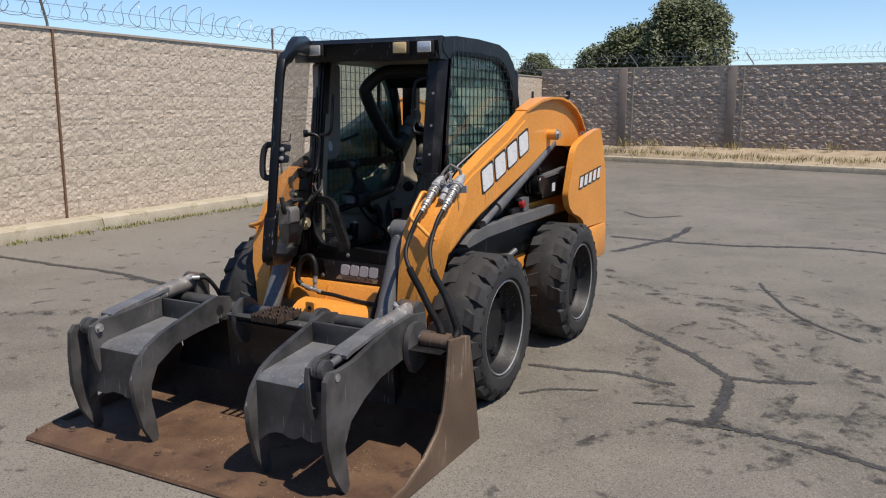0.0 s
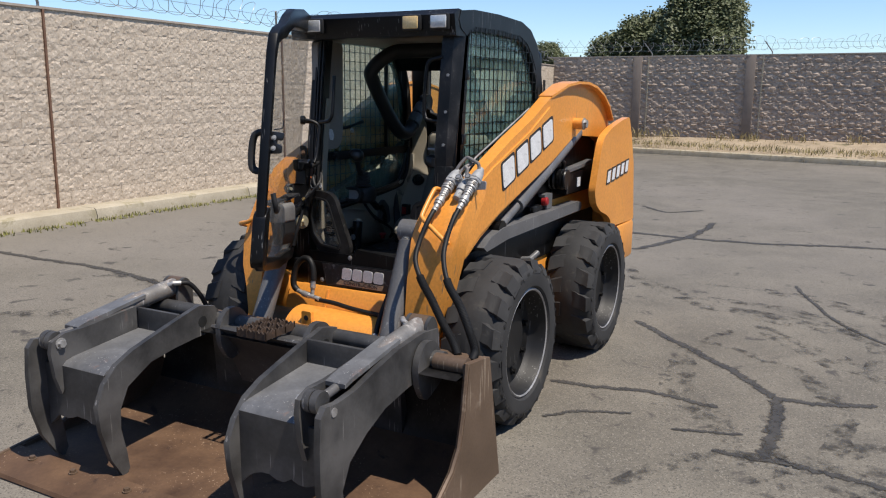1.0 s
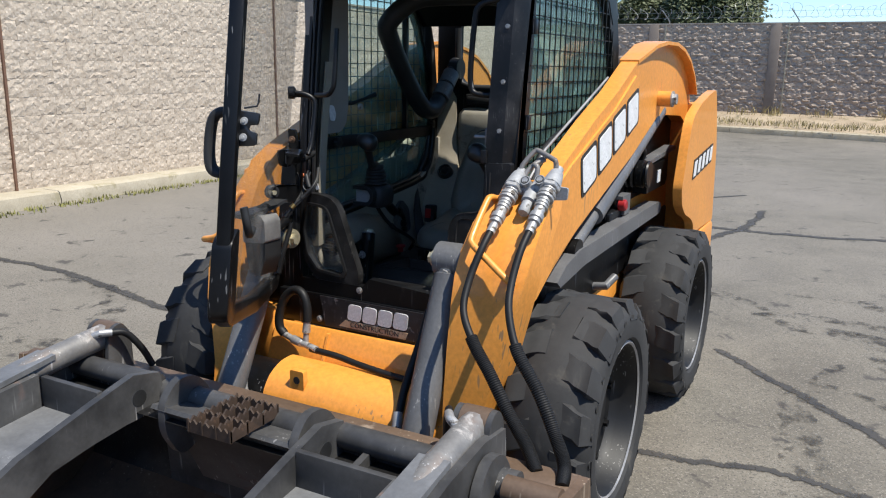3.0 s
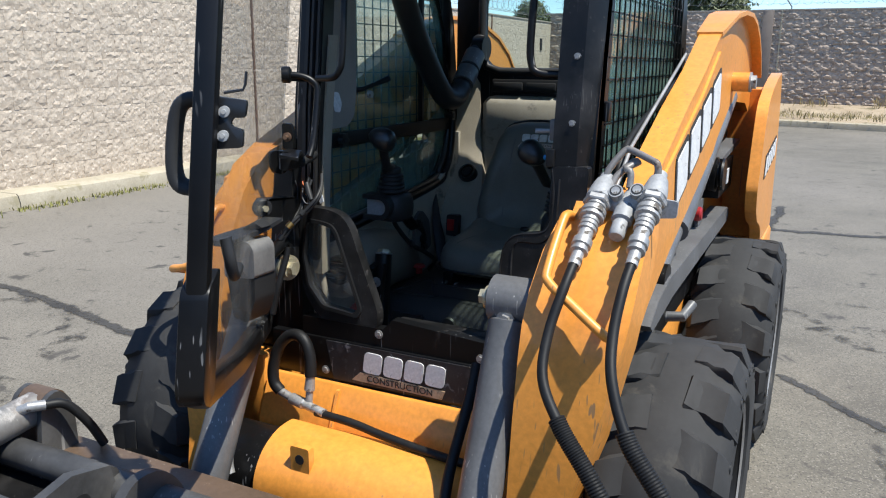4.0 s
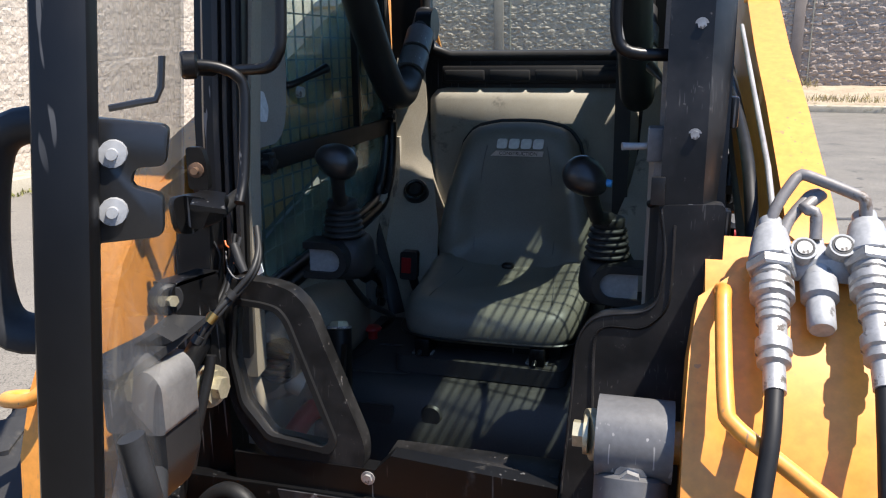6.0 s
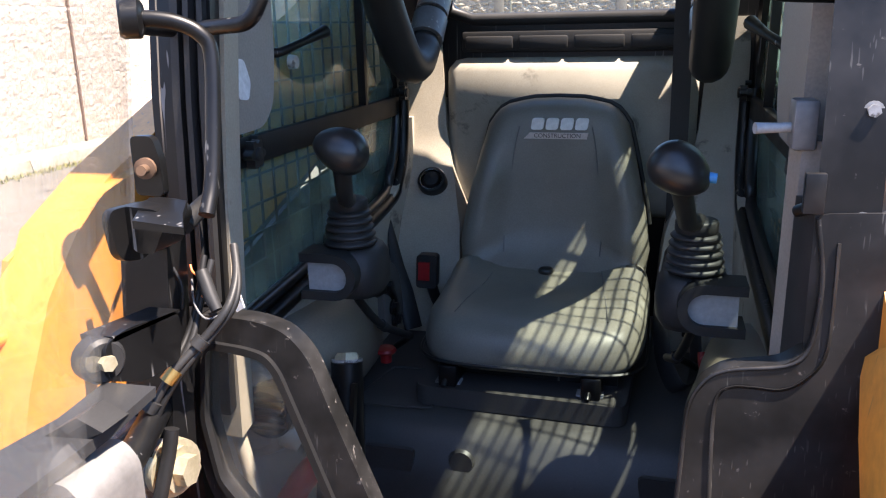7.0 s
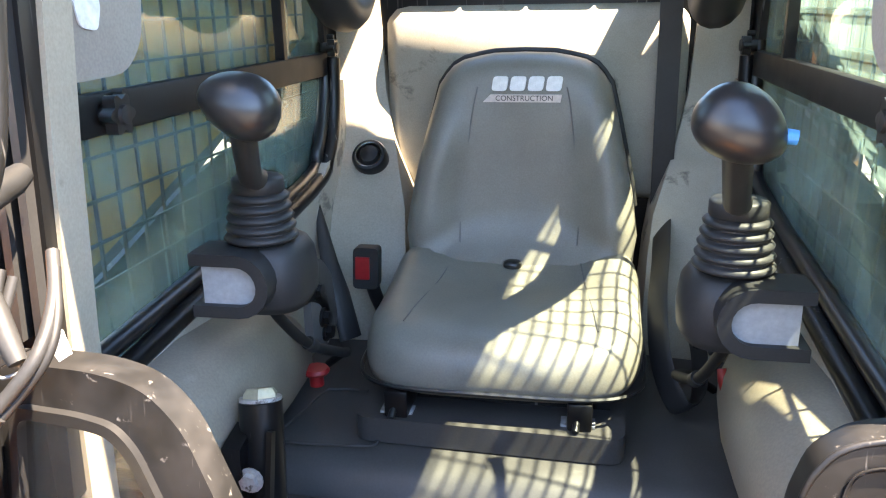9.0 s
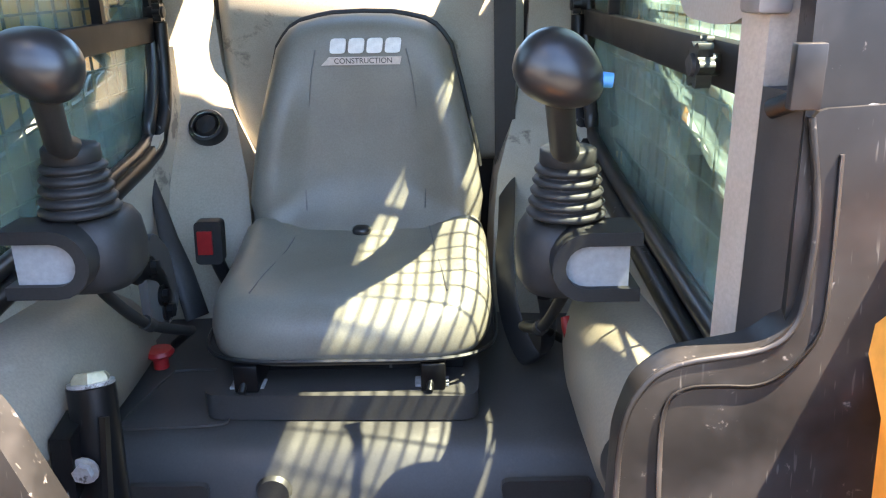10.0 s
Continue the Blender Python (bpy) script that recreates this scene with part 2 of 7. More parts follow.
def broken(m, low, high, core=False):
    """Breaks a ground mark up with noise, so that the asphalt shows through it (with core: mostly along its edges)."""
    n, links = m.node_tree.nodes, m.node_tree.links
    clear, blend, grit, cut = n.new("ShaderNodeBsdfTransparent"), n.new("ShaderNodeMixShader"), n.new("ShaderNodeTexNoise"), n.new("ShaderNodeMapRange")
    grit.inputs["Scale"].default_value, grit.inputs["Detail"].default_value, grit.inputs["Roughness"].default_value = (26.0 if core else 6.0), 10.0, 0.75
    cut.inputs["From Min"].default_value, cut.inputs["From Max"].default_value = low, high
    links.new(n.new("ShaderNodeTexCoord").outputs["Object"], grit.inputs["Vector"])
    value = grit.outputs["Fac"]
    if core:
        edge, total = n.new("ShaderNodeAttribute"), n.new("ShaderNodeMath")
        edge.attribute_name = "core"
        total.operation = "MULTIPLY_ADD"
        total.inputs[1].default_value = 0.42
        links.new(edge.outputs["Fac"], total.inputs[0])
        links.new(value, total.inputs[2])
        value = total.outputs[0]
    links.new(value, cut.inputs["Value"])
    links.new(cut.outputs["Result"], blend.inputs["Fac"])
    links.new(clear.outputs[0], blend.inputs[1])
    links.new(n["Principled BSDF"].outputs[0], blend.inputs[2])
    links.new(blend.outputs[0], n["Material Output"].inputs["Surface"])
    return m


TYREMARK = broken(surface("tyre_mark_rubber", (0.035, 0.033, 0.031), (0.06, 0.056, 0.052), 5, (0.8, 0.95), bump=0.006, grain=45), 0.50, 0.66)
SEALER = broken(surface("dark_crack", (0.030, 0.028, 0.026), (0.060, 0.056, 0.050), 6, (0.6, 0.9), bump=0.003, grain=80), 0.62, 0.92, True)
BLOCK = surface("split_face_block", (0.4, 0.328, 0.252), (0.53, 0.45, 0.358), 6, (0.85, 0.95), bump=0.012, grain=24, spot=(0.40, 0.32, 0.25),
                spot_scale=11, spot_at=0.62, random_tint=0.03, speck=(46, (0.60, 0.515, 0.42), (0.37, 0.30, 0.23)))
# darker copy of BLOCK: the north wall's shade is put into the colour
FARBLOCK_SHADED = surface("shaded_split_face_block", (0.30, 0.236, 0.186), (0.46, 0.372, 0.300), 3.5, (0.85, 0.95), bump=0.04, grain=9, spot=(0.22, 0.170, 0.135),
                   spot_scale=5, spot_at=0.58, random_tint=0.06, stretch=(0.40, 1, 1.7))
PILASTER = surface("smooth_dark_block", (0.19, 0.150, 0.122), (0.25, 0.205, 0.17), 3, (0.85, 0.95), bump=0.004, grain=50)
MORTAR = surface("block_mortar", (0.31, 0.26, 0.215), (0.42, 0.36, 0.30), 12, (0.85, 0.95), bump=0.003, grain=90)
JOINT = surface("rust_stained_joint", (0.12, 0.06, 0.035), (0.2, 0.11, 0.07), 8, (0.8, 0.9))
CONCRETE = surface("kerb_concrete", (0.32, 0.278, 0.2), (0.43, 0.378, 0.285), 3, (0.75, 0.9), bump=0.003, grain=60, spot=(0.27, 0.235, 0.15), spot_scale=4, spot_at=0.58)
DIRT = surface("dry_dirt", (0.26, 0.20, 0.135), (0.40, 0.32, 0.225), 1.6, (0.85, 0.95), bump=0.02, grain=20, spot=(0.18, 0.15, 0.085), spot_scale=3, spot_at=0.58)
DRYGRASS = surface("dry_grass", (0.30, 0.23, 0.09), (0.42, 0.34, 0.16), 5, (0.7, 0.9))
GREENGRASS = surface("green_weeds", (0.16, 0.17, 0.04), (0.30, 0.27, 0.09), 5, (0.7, 0.9))
LEAF = surface("tree_leaf", (0.055, 0.070, 0.026), (0.13, 0.145, 0.062), 1.2, (0.5, 0.75))
BARK = surface("tree_bark", (0.07, 0.05, 0.035), (0.14, 0.105, 0.075), 9, (0.85, 0.95), bump=0.01, grain=30)
WIRE = surface("galvanised_wire", (0.22, 0.22, 0.22), (0.34, 0.34, 0.335), 9, (0.4, 0.6), metal=0.7)
RIMSTEEL = surface("scraped_black_rim", (0.006, 0.006, 0.0065), (0.014, 0.0135, 0.013), 7, (0.45, 0.65), metal=0.2, bump=0.0008, grain=80,
                   spot=(0.09, 0.086, 0.082), spot_scale=7, spot_at=0.66, scratch=((0.16, 0.155, 0.15), 7.0))
SCRAPED = surface("scraped_bare_edge", (0.26, 0.25, 0.24), (0.42, 0.41, 0.4), 9, (0.4, 0.6), metal=0.5, bump=0.0008, grain=90)
# side panes: film holds dust and a teal veil standing in for reflected sky
SIDEGLASS = glass("green_tinted_glass", (0.82, 0.89, 0.86), 0.20, dusty=(0.46, 0.76, 0.70))
# copy for the sunny side, with more sunlit veil put into the film
SUNVEILGLASS = glass("sun_veiled_green_tinted_glass", (0.80, 0.89, 0.86), 0.25, dusty=(0.50, 0.78, 0.74))
DOORGLASS = glass("clear_door_glass", (0.96, 0.965, 0.96), 0.10)
BACKGLASS = glass("rear_window_glass", (0.84, 0.90, 0.88), 0.03)


# ---- mesh helpers ----
def empty(name, at, label, category, group="", kind=""):
    ob = new(name)
    ob.location = at
    ob["base"] = tuple(at)
    return tagged(ob, label, category, group, kind)


def part(name, bm, material, parent=None, label="", sharp=35, bevel=0.0):
    """Links a bmesh in world coordinates as one mesh object, set about its own middle, under a thing or a part."""
    if bevel:
        edges = [e for e in bm.edges if len(e.link_faces) == 2 and e.calc_face_angle(0) > 0.6]
        bmesh.ops.bevel(bm, geom=edges, offset=bevel, segments=2, profile=0.5, affect="EDGES", clamp_overlap=True)
    bmesh.ops.recalc_face_normals(bm, faces=bm.faces)
    mesh = bpy.data.meshes.new(name)
    co = np.array([v.co for v in bm.verts])
    mid = Vector((co.min(0) + co.max(0)) / 2)
    bmesh.ops.translate(bm, verts=bm.verts, vec=-mid)
    bm.to_mesh(mesh)
    bm.free()
    mesh.polygons.foreach_set("use_smooth", [True] * len(mesh.polygons))
    mesh.set_sharp_from_angle(angle=radians(sharp))
    mesh.materials.append(material)
    ob = new(name, mesh)
    ob["base"] = tuple(mid)
    ob.location = mid - Vector(parent["base"]) if parent else mid
    ob.parent = parent
    if label:
        ob["label"] = label
    return ob


def box(bm, x0, x1, y0, y1, z0, z1):
    bmesh.ops.create_cube(bm, size=1, matrix=Matrix.LocRotScale(((x0 + x1) / 2, (y0 + y1) / 2, (z0 + z1) / 2), None, (abs(x1 - x0), abs(y1 - y0), abs(z1 - z0))))
    return bm


def prism(bm, outline, a0, a1, axis="x"):
    """An outline in the two other axes (in their order), drawn out along axis from a0 to a1."""
    k = "xyz".index(axis)
    rings = []
    for a in (a0, a1):
        ring = []
        for p in outline:
            co = list(p)
            co.insert(k, a)
            ring.append(bm.verts.new(co))
        rings.append(ring)
    n = len(outline)
    bm.faces.new(rings[0])
    bm.faces.new(rings[1][::-1])
    for i in range(n):
        bm.faces.new((rings[0][i], rings[1][i], rings[1][(i + 1) % n], rings[0][(i + 1) % n]))
    return bm


def smooth_line(points, steps=6):
    """A Catmull-Rom line through the points."""
    p = [Vector(q) for q in points]
    p = [p[0] * 2 - p[1]] + p + [p[-1] * 2 - p[-2]]
    out = []
    for i in range(1, len(p) - 2):
        for k in range(steps):
            t = k / steps
            out.append(0.5 * ((2 * p[i]) + (p[i + 1] - p[i - 1]) * t + (2 * p[i - 1] - 5 * p[i] + 4 * p[i + 1] - p[i + 2]) * t * t
                              + (3 * p[i] - p[i - 1] - 3 * p[i + 1] + p[i + 2]) * t ** 3))
    return out + [p[-2]]


def tube(bm, points, radius, sides=10, steps=0, flat=1.0):
    """A swept round bar; radius may be a list, one for each point of the line."""
    sides = max(sides, 12) if sides > 6 else sides
    line = smooth_line(points, steps) if steps else [Vector(q) for q in points]
    radii = radius if isinstance(radius, (list, tuple)) else [radius] * len(line)
    up, rings = None, []
    for i, q in enumerate(line):
        ahead = (line[min(i + 1, len(line) - 1)] - line[max(i - 1, 0)]).normalized()
        if up is None:
            up = ahead.orthogonal().normalized()
        up = (up - ahead * up.dot(ahead)).normalized()
        side = ahead.cross(up)
        rings.append([bm.verts.new(q + radii[i] * (up * math.cos(a) + flat * side * math.sin(a))) for a in np.linspace(0, math.tau, sides, endpoint=False)])
    for r, s in zip(rings, rings[1:]):
        for i in range(sides):
            bm.faces.new((r[i], r[(i + 1) % sides], s[(i + 1) % sides], s[i]))
    bm.faces.new(rings[0][::-1])
    bm.faces.new(rings[-1])
    return bm


def rod(bm, a, b, radius, sides=16):
    return tube(bm, [a, b], radius, sides)


def lathe(bm, profile, at, axis="x", sides=32, closed=False):
    """A profile of (radius, distance along axis) turned about an axis through at."""
    k = "xyz".index(axis)
    rings = []
    for r, d in profile:
        ring = []
        for a in np.linspace(0, math.tau, sides, endpoint=False):
            co = [0.0, 0.0, 0.0]
            co[k] = d
            co[(k + 1) % 3], co[(k + 2) % 3] = r * math.cos(a), r * math.sin(a)
            ring.append(bm.verts.new(Vector(at) + Vector(co)))
        rings.append(ring)
    pairs = list(zip(rings, rings[1:])) + ([(rings[-1], rings[0])] if closed else [])
    for r, s in pairs:
        for i in range(sides):
            bm.faces.new((r[i], r[(i + 1) % sides], s[(i + 1) % sides], s[i]))
    if not closed:
        for ring, p in ((rings[0], profile[0]), (rings[-1], profile[-1])):
            if p[0] > 1e-4:
                bm.faces.new(ring)
    return bm


def loft(bm, rings, cap=True):
    made = [[bm.verts.new(q) for q in ring] for ring in rings]
    n = len(made[0])
    for r, s in zip(made, made[1:]):
        for i in range(n):
            bm.faces.new((r[i], r[(i + 1) % n], s[(i + 1) % n], s[i]))
    if cap:
        bm.faces.new(made[0][::-1])
        bm.faces.new(made[-1])
    return bm


def blob(bm, at, size, power=2.6, rings=12, sides=20):
    """A rounded lump: a superellipsoid."""
    at, size = Vector(at), Vector(size)

    def curve(v):
        return math.copysign(abs(v) ** (2 / power), v)
    out = []
    for i in range(rings + 1):
        v = -math.pi / 2 + math.pi * (0.02 + 0.96 * i / rings)
        out.append([at + Vector((size.x * curve(math.cos(v)) * curve(math.cos(a)), size.y * curve(math.cos(v)) * curve(math.sin(a)), size.z * curve(math.sin(v))))
                    for a in np.linspace(0, math.tau, sides, endpoint=False)])
    return loft(bm, out)


def hexbolt(bm, at, axis, radius=0.012, height=0.010):
    k = "xyz".index(axis[-1])
    s = -1 if axis[0] == "-" else 1
    a, b, c = Vector(at), Vector(at), Vector(at)
    b[k] += s * height * 0.3
    c[k] += s * height
    tube(bm, [a, b], radius * 1.45, 14)
    tube(bm, [b, c], radius, 6)
    return bm


def rounded(points, radius=0.02, steps=4):
    """An outline with its corners rounded off."""
    out, n = [], len(points)
    for i, p in enumerate(points):
        p, a, b = Vector(p), Vector(points[i - 1]), Vector(points[(i + 1) % n])
        r = min(radius, (a - p).length * 0.45, (b - p).length * 0.45)
        q0, q1 = p + (a - p).normalized() * r, p + (b - p).normalized() * r
        for k in range(steps + 1):
            t = k / steps
            out.append(tuple(q0 * (1 - t) ** 2 + p * 2 * t * (1 - t) + q1 * t * t))
    return out


def frame_of(bm, outer, inner, a0, a1, axis="x"):
    """A flat ring between two outlines with as many points each, drawn out along axis."""
    k = "xyz".index(axis)

    def ring(outline, a):
        out = []
        for p in outline:
            co = list(p)
            co.insert(k, a)
            out.append(bm.verts.new(co))
        return out
    o0, o1, i0, i1 = ring(outer, a0), ring(outer, a1), ring(inner, a0), ring(inner, a1)
    n = len(outer)
    for i in range(n):
        j = (i + 1) % n
        for q in ((o0[i], o0[j], i0[j], i0[i]), (o1[i], i1[i], i1[j], o1[j]), (o0[i], o1[i], o1[j], o0[j]), (i0[i], i0[j], i1[j], i1[i])):
            bm.faces.new(q)
    return bm


def B():
    return bmesh.new()


# ---- ground, kerbs, walls ----
bm = B()
bmesh.ops.create_grid(bm, x_segments=40, y_segments=40, size=600)
tagged(part("ground", bm, ASPHALT), "worn grey asphalt yard with stains and cracks", "ground", kind="structure")


def crack(points, width, seed):
    """A ragged dark seam in the asphalt along a line on the ground: broken up towards its edges."""
    rnd = random.Random(seed)
    line = smooth_line([(x, y, 0) for x, y in points], 26)
    verts, faces, core = [], [], []
    drift = 0.0
    for i, q in enumerate(line):
        ahead = (line[min(i + 1, len(line) - 1)] - line[max(i - 1, 0)]).normalized()
        side = Vector((-ahead.y, ahead.x, 0))
        drift = drift * 0.7 + rnd.uniform(-0.4, 0.4) * (width + 0.006)
        w = width * rnd.uniform(1.9, 3.0) * (0.3 if i in (0, len(line) - 1) else 1)
        for k in (-1.0, -0.35, 0.35, 1.0):
            verts.append(tuple(q + side * (drift + w * k) + Vector((0, 0, 0.0030 + 0.00012 * seed))))
            core.append(0.0 if abs(k) == 1.0 else 1.0)
        if i:
            n = len(verts) - 4
            faces += [(n + k - 4, n + k - 3, n + k + 1, n + k) for k in range(3)]
    mesh = bpy.data.meshes.new("asphalt_crack")
    mesh.from_pydata(verts, [], faces)
    mesh.attributes.new("core", "FLOAT", "POINT").data.foreach_set("value", core)
    mesh.materials.append(SEALER)
    tagged(new("asphalt_crack", mesh), "dark ragged crack in the asphalt", "crack", "cracks in the asphalt", "structure")


WALL_X, WALL_Y = -6.95, 21.6


def block_mesh(name, seed, length, height, depth, far=False):
    """A split-face block, its broken face towards +x, about its own middle."""
    rnd = random.Random(seed)
    bm = B()
    ny, nz = (9, 5) if far else (11, 6)
    g = 0.0012 if far else 0.0008
    rows = []
    for j in range(nz + 1):
        row = []
        for i in range(ny + 1):
            edge = i in (0, ny) or j in (0, nz)
            if far:
                ledge = noise.noise((i * 0.34 + seed * 3.7, j * 1.25 + seed * 1.9, 0.7))
                out = depth + 0.022 + 0.036 * ledge + rnd.uniform(-0.006, 0.007) - (0.006 if edge else 0.0)
            else:
                ridge = 0.008 * noise.noise((i * 0.55 + seed * 3.1, j * 0.9 + seed * 1.7, 0.4)) + rnd.uniform(-0.0035, 0.0045)
                out = depth + (rnd.uniform(-0.006, 0.003) if edge else ridge)
            row.append(bm.verts.new((out, (i / ny - 0.5) * (length - 2 * g) + (0 if i in (0, ny) else rnd.uniform(-0.012, 0.012)),
                                     (j / nz - 0.5) * (height - 2 * g) + (0 if j in (0, nz) else rnd.uniform(-0.010, 0.010)))))
        rows.append(row)
    for j in range(nz):
        for i in range(ny):
            a, b, c, d = rows[j][i], rows[j][i + 1], rows[j + 1][i + 1], rows[j + 1][i]
            for tri in (((a, b, c), (a, c, d)) if (i * 7 + j * 5 + seed) % 3 else ((a, b, d), (b, c, d))):
                bm.faces.new(tri)
    rim = [*rows[0], *[r[-1] for r in rows[1:]], *rows[-1][-2::-1], *[r[0] for r in rows[-2:0:-1]]]
    back = [bm.verts.new((-0.02, v.co.y, v.co.z)) for v in rim]
    for i in range(len(rim)):
        j = (i + 1) % len(rim)
        bm.faces.new((rim[i], back[i], back[j], rim[j]))
    bmesh.ops.recalc_face_normals(bm, faces=bm.faces)
    mesh = bpy.data.meshes.new(name)
    bm.to_mesh(mesh)
    bm.free()
    mesh.materials.append(FARBLOCK_SHADED if far else BLOCK)
    return mesh


def masonry(name, label, origin, along, face, length, base, top, singles, far=False):
    """A block wall: a mortar core with split-face blocks in courses, those within singles (a stretch along it) as parts."""
    along, face = Vector(along), Vector(face)
    turn = Matrix((face, along, Vector((0, 0, 1)))).transposed().to_4x4()
    bm = B()
    box(bm, -0.2, 0.0, 0, length, base - 0.3, top)
    bmesh.ops.transform(bm, matrix=Matrix.Translation(origin) @ turn, verts=bm.verts)
    wall = tagged(part(name, bm, MORTAR), label, "wall", kind="structure")
    variants = [block_mesh("block", s, 0.406, 0.203, 0.018, far) for s in range(14)]
    rest, k, count = [], 0, 0
    courses = int((top - base) / 0.203)
    high = (top - base) / courses
    for j in range(courses):
        y = -0.203 if j % 2 else 0.0
        while y < length - 0.05:
            k += 1
            mid = y + 0.203
            mesh = variants[(k * 7 + j * 3) % 14]
            at = Vector(origin) + along * mid + Vector((0, 0, base + (j + 0.5) * high))
            spin = pose(0, 0, 0, 180 if (k * 5 + j) % 3 == 0 else 0)
            m = Matrix.Translation(at) @ turn @ spin @ Matrix.Diagonal((1, 1, high / 0.203, 1))
            if singles[0] <= mid <= singles[1] and count < 300:
                count += 1
                ob = new("block", mesh)
                ob.parent = wall
                ob.matrix_basis = Matrix.Translation(-Vector(wall["base"])) @ m
            else:
                rest.append((mesh, m))
            y += 0.406
    verts, faces = [], []
    for mesh, m in rest:
        n = len(verts)
        verts += [tuple(m @ v.co) for v in mesh.vertices]
        faces += [[n + i for i in p.vertices] for p in mesh.polygons]
    if verts:
        mesh = bpy.data.meshes.new("block_courses")
        mesh.from_pydata([tuple(Vector(v) - Vector(wall["base"])) for v in verts], [], faces)
        mesh.materials.append(FARBLOCK_SHADED if far else BLOCK)
        ob = new("block_courses", mesh)
        ob.parent = wall
        tagged(ob, kind="stuff")
    return wall


def pilaster(wall, origin, along, face, at, base, top, proud):
    """A smooth joint strip in a wall with a rust-stained groove beside it."""
    along, face = Vector(along), Vector(face)
    turn = Matrix.Translation(origin) @ Matrix((face, along, Vector((0, 0, 1)))).transposed().to_4x4()
    if proud > 0.05:
        bm = box(B(), 0.0, proud, at - 0.02, at + 0.25, base, top + 0.01)
        bmesh.ops.transform(bm, matrix=turn, verts=bm.verts)
        part("pilaster", bm, PILASTER, wall, bevel=0.006)
    bm = box(B(), 0.0, 0.062 if proud > 0.05 else 0.046, at + 0.43 if proud > 0.05 else at - 0.014, at + 0.46 if proud > 0.05 else at + 0.014, base, top)
    bmesh.ops.transform(bm, matrix=turn, verts=bm.verts)
    part("movement_joint", bm, CONCRETE if proud > 0.05 else JOINT, wall)


def barbed_wire(origin, along, outward, start, length, top, posts, seed):
    """Angled arms on a wall with strands and one long concertina coil."""
    along, out = Vector(along), Vector(outward)
    thing = empty("barbed_wire", Vector(origin) + Vector((0, 0, top)), "coiled razor wire on angled steel arms along the wall top", "wire", "razor wire")
    for p in posts:
        foot = Vector(origin) + along * p + Vector((0, 0, top - 0.05))
        tip = foot + Vector((0, 0, 0.42)) + out * 0.16 - along * 0.2
        bm = tube(B(), [foot, foot + Vector((0, 0, 0.12)), tip], 0.018, 6)
        part("wire_arm", bm, WIRE, thing)
    rnd = random.Random(seed)
    for h in (0.16, 0.30):
        bm, line = B(), []
        for s in np.arange(start, start + length, 1.5):
            line.append(Vector(origin) + along * s + out * (0.06 + 0.2 * h) + Vector((0, 0, top + h + rnd.uniform(-0.015, 0.015))))
        part("wire_strand", tube(bm, line, 0.004, 4), WIRE, thing)
    turns, line = length / 0.30, []
    for i in range(int(turns * 14)):
        a = i / 14 * math.tau
        wob = 0.03 * math.sin(i * 0.031) + 0.02 * math.sin(i * 0.113)
        r = 0.18 + wob
        line.append(Vector(origin) + along * (start + i / 14 * 0.30 + 0.07 * math.sin(a * 2 + i * 0.01)) + out * (0.04 + r * math.cos(a)) + Vector((0, 0, top + 0.30 + r * math.sin(a) + wob)))
    part("razor_coil", tube(B(), line, 0.0045, 4), WIRE, thing)


west = masonry("wall_west", "tan split-face block wall in sunlight", (WALL_X, -14.0, 0), (0, 1, 0), (1, 0, 0), WALL_Y + 14.0, 0.15, 2.66, (15.4, 25.8))
for p in (3.25, 7.85, 12.4, 17.0, -1.3):
    pilaster(west, (WALL_X, 0, 0), (0, 1, 0), (1, 0, 0), p, 0.15, 2.66, 0.0)
tagged(part("wall_cap", box(B(), WALL_X - 0.21, WALL_X + 0.04, -14, WALL_Y, 2.66, 2.69), MORTAR, west), kind="")
north = masonry("wall_north", "brown-grey split-face block wall, shade of grazing light put into its colour", (WALL_X, WALL_Y, 0), (1, 0, 0), (0, -1, 0), 28.0, 0.48, 2.90, (0.8, 10.5), True)
for p in (-4.30, -1.0, 3.53, 8.08, 12.6, 17.1):
    pilaster(north, (0, WALL_Y, 0), (1, 0, 0), (0, -1, 0), p, 0.45, 2.90, 0.085)
part("wall_cap", box(B(), WALL_X - 0.2, 21, WALL_Y - 0.05, WALL_Y + 0.22, 2.90, 2.935), MORTAR, north)
# plain unseen walls added to close the yard; they keep horizon sky out of reflections
tagged(part("wall_south", box(B(), WALL_X, 14.2, -10.7, -10.5, -0.3, 3.2), PILASTER), "unseen plain wall added to close the yard", "wall", kind="structure")
tagged(part("wall_east", box(B(), 14.0, 14.2, -10.5, WALL_Y, -0.3, 3.2), PILASTER), "unseen plain wall added to close the yard", "wall", kind="structure")
for nm, b in (("wall_slot", (WALL_X + 0.02, WALL_X + 0.045, 20.62, 20.77, 1.86, 2.19)), ("wall_slot", (-6.09, -5.95, WALL_Y - 0.045, WALL_Y - 0.02, 1.86, 2.2))):
    tagged(part(nm, box(B(), *b), INK, west if b[0] < -6.5 else north), kind="")
barbed_wire((WALL_X - 0.12, 0, 0), (0, 1, 0), (1, 0, 0), -4.0, 25.5, 2.68, (3.3, 7.9, 12.4, 17.0), 3)
barbed_wire((0, WALL_Y + 0.12, 0), (1, 0, 0), (0, -1, 0), -6.8, 26.0, 2.93, (-3.8, -0.35, 4.2, 8.7, 13.2), 4)


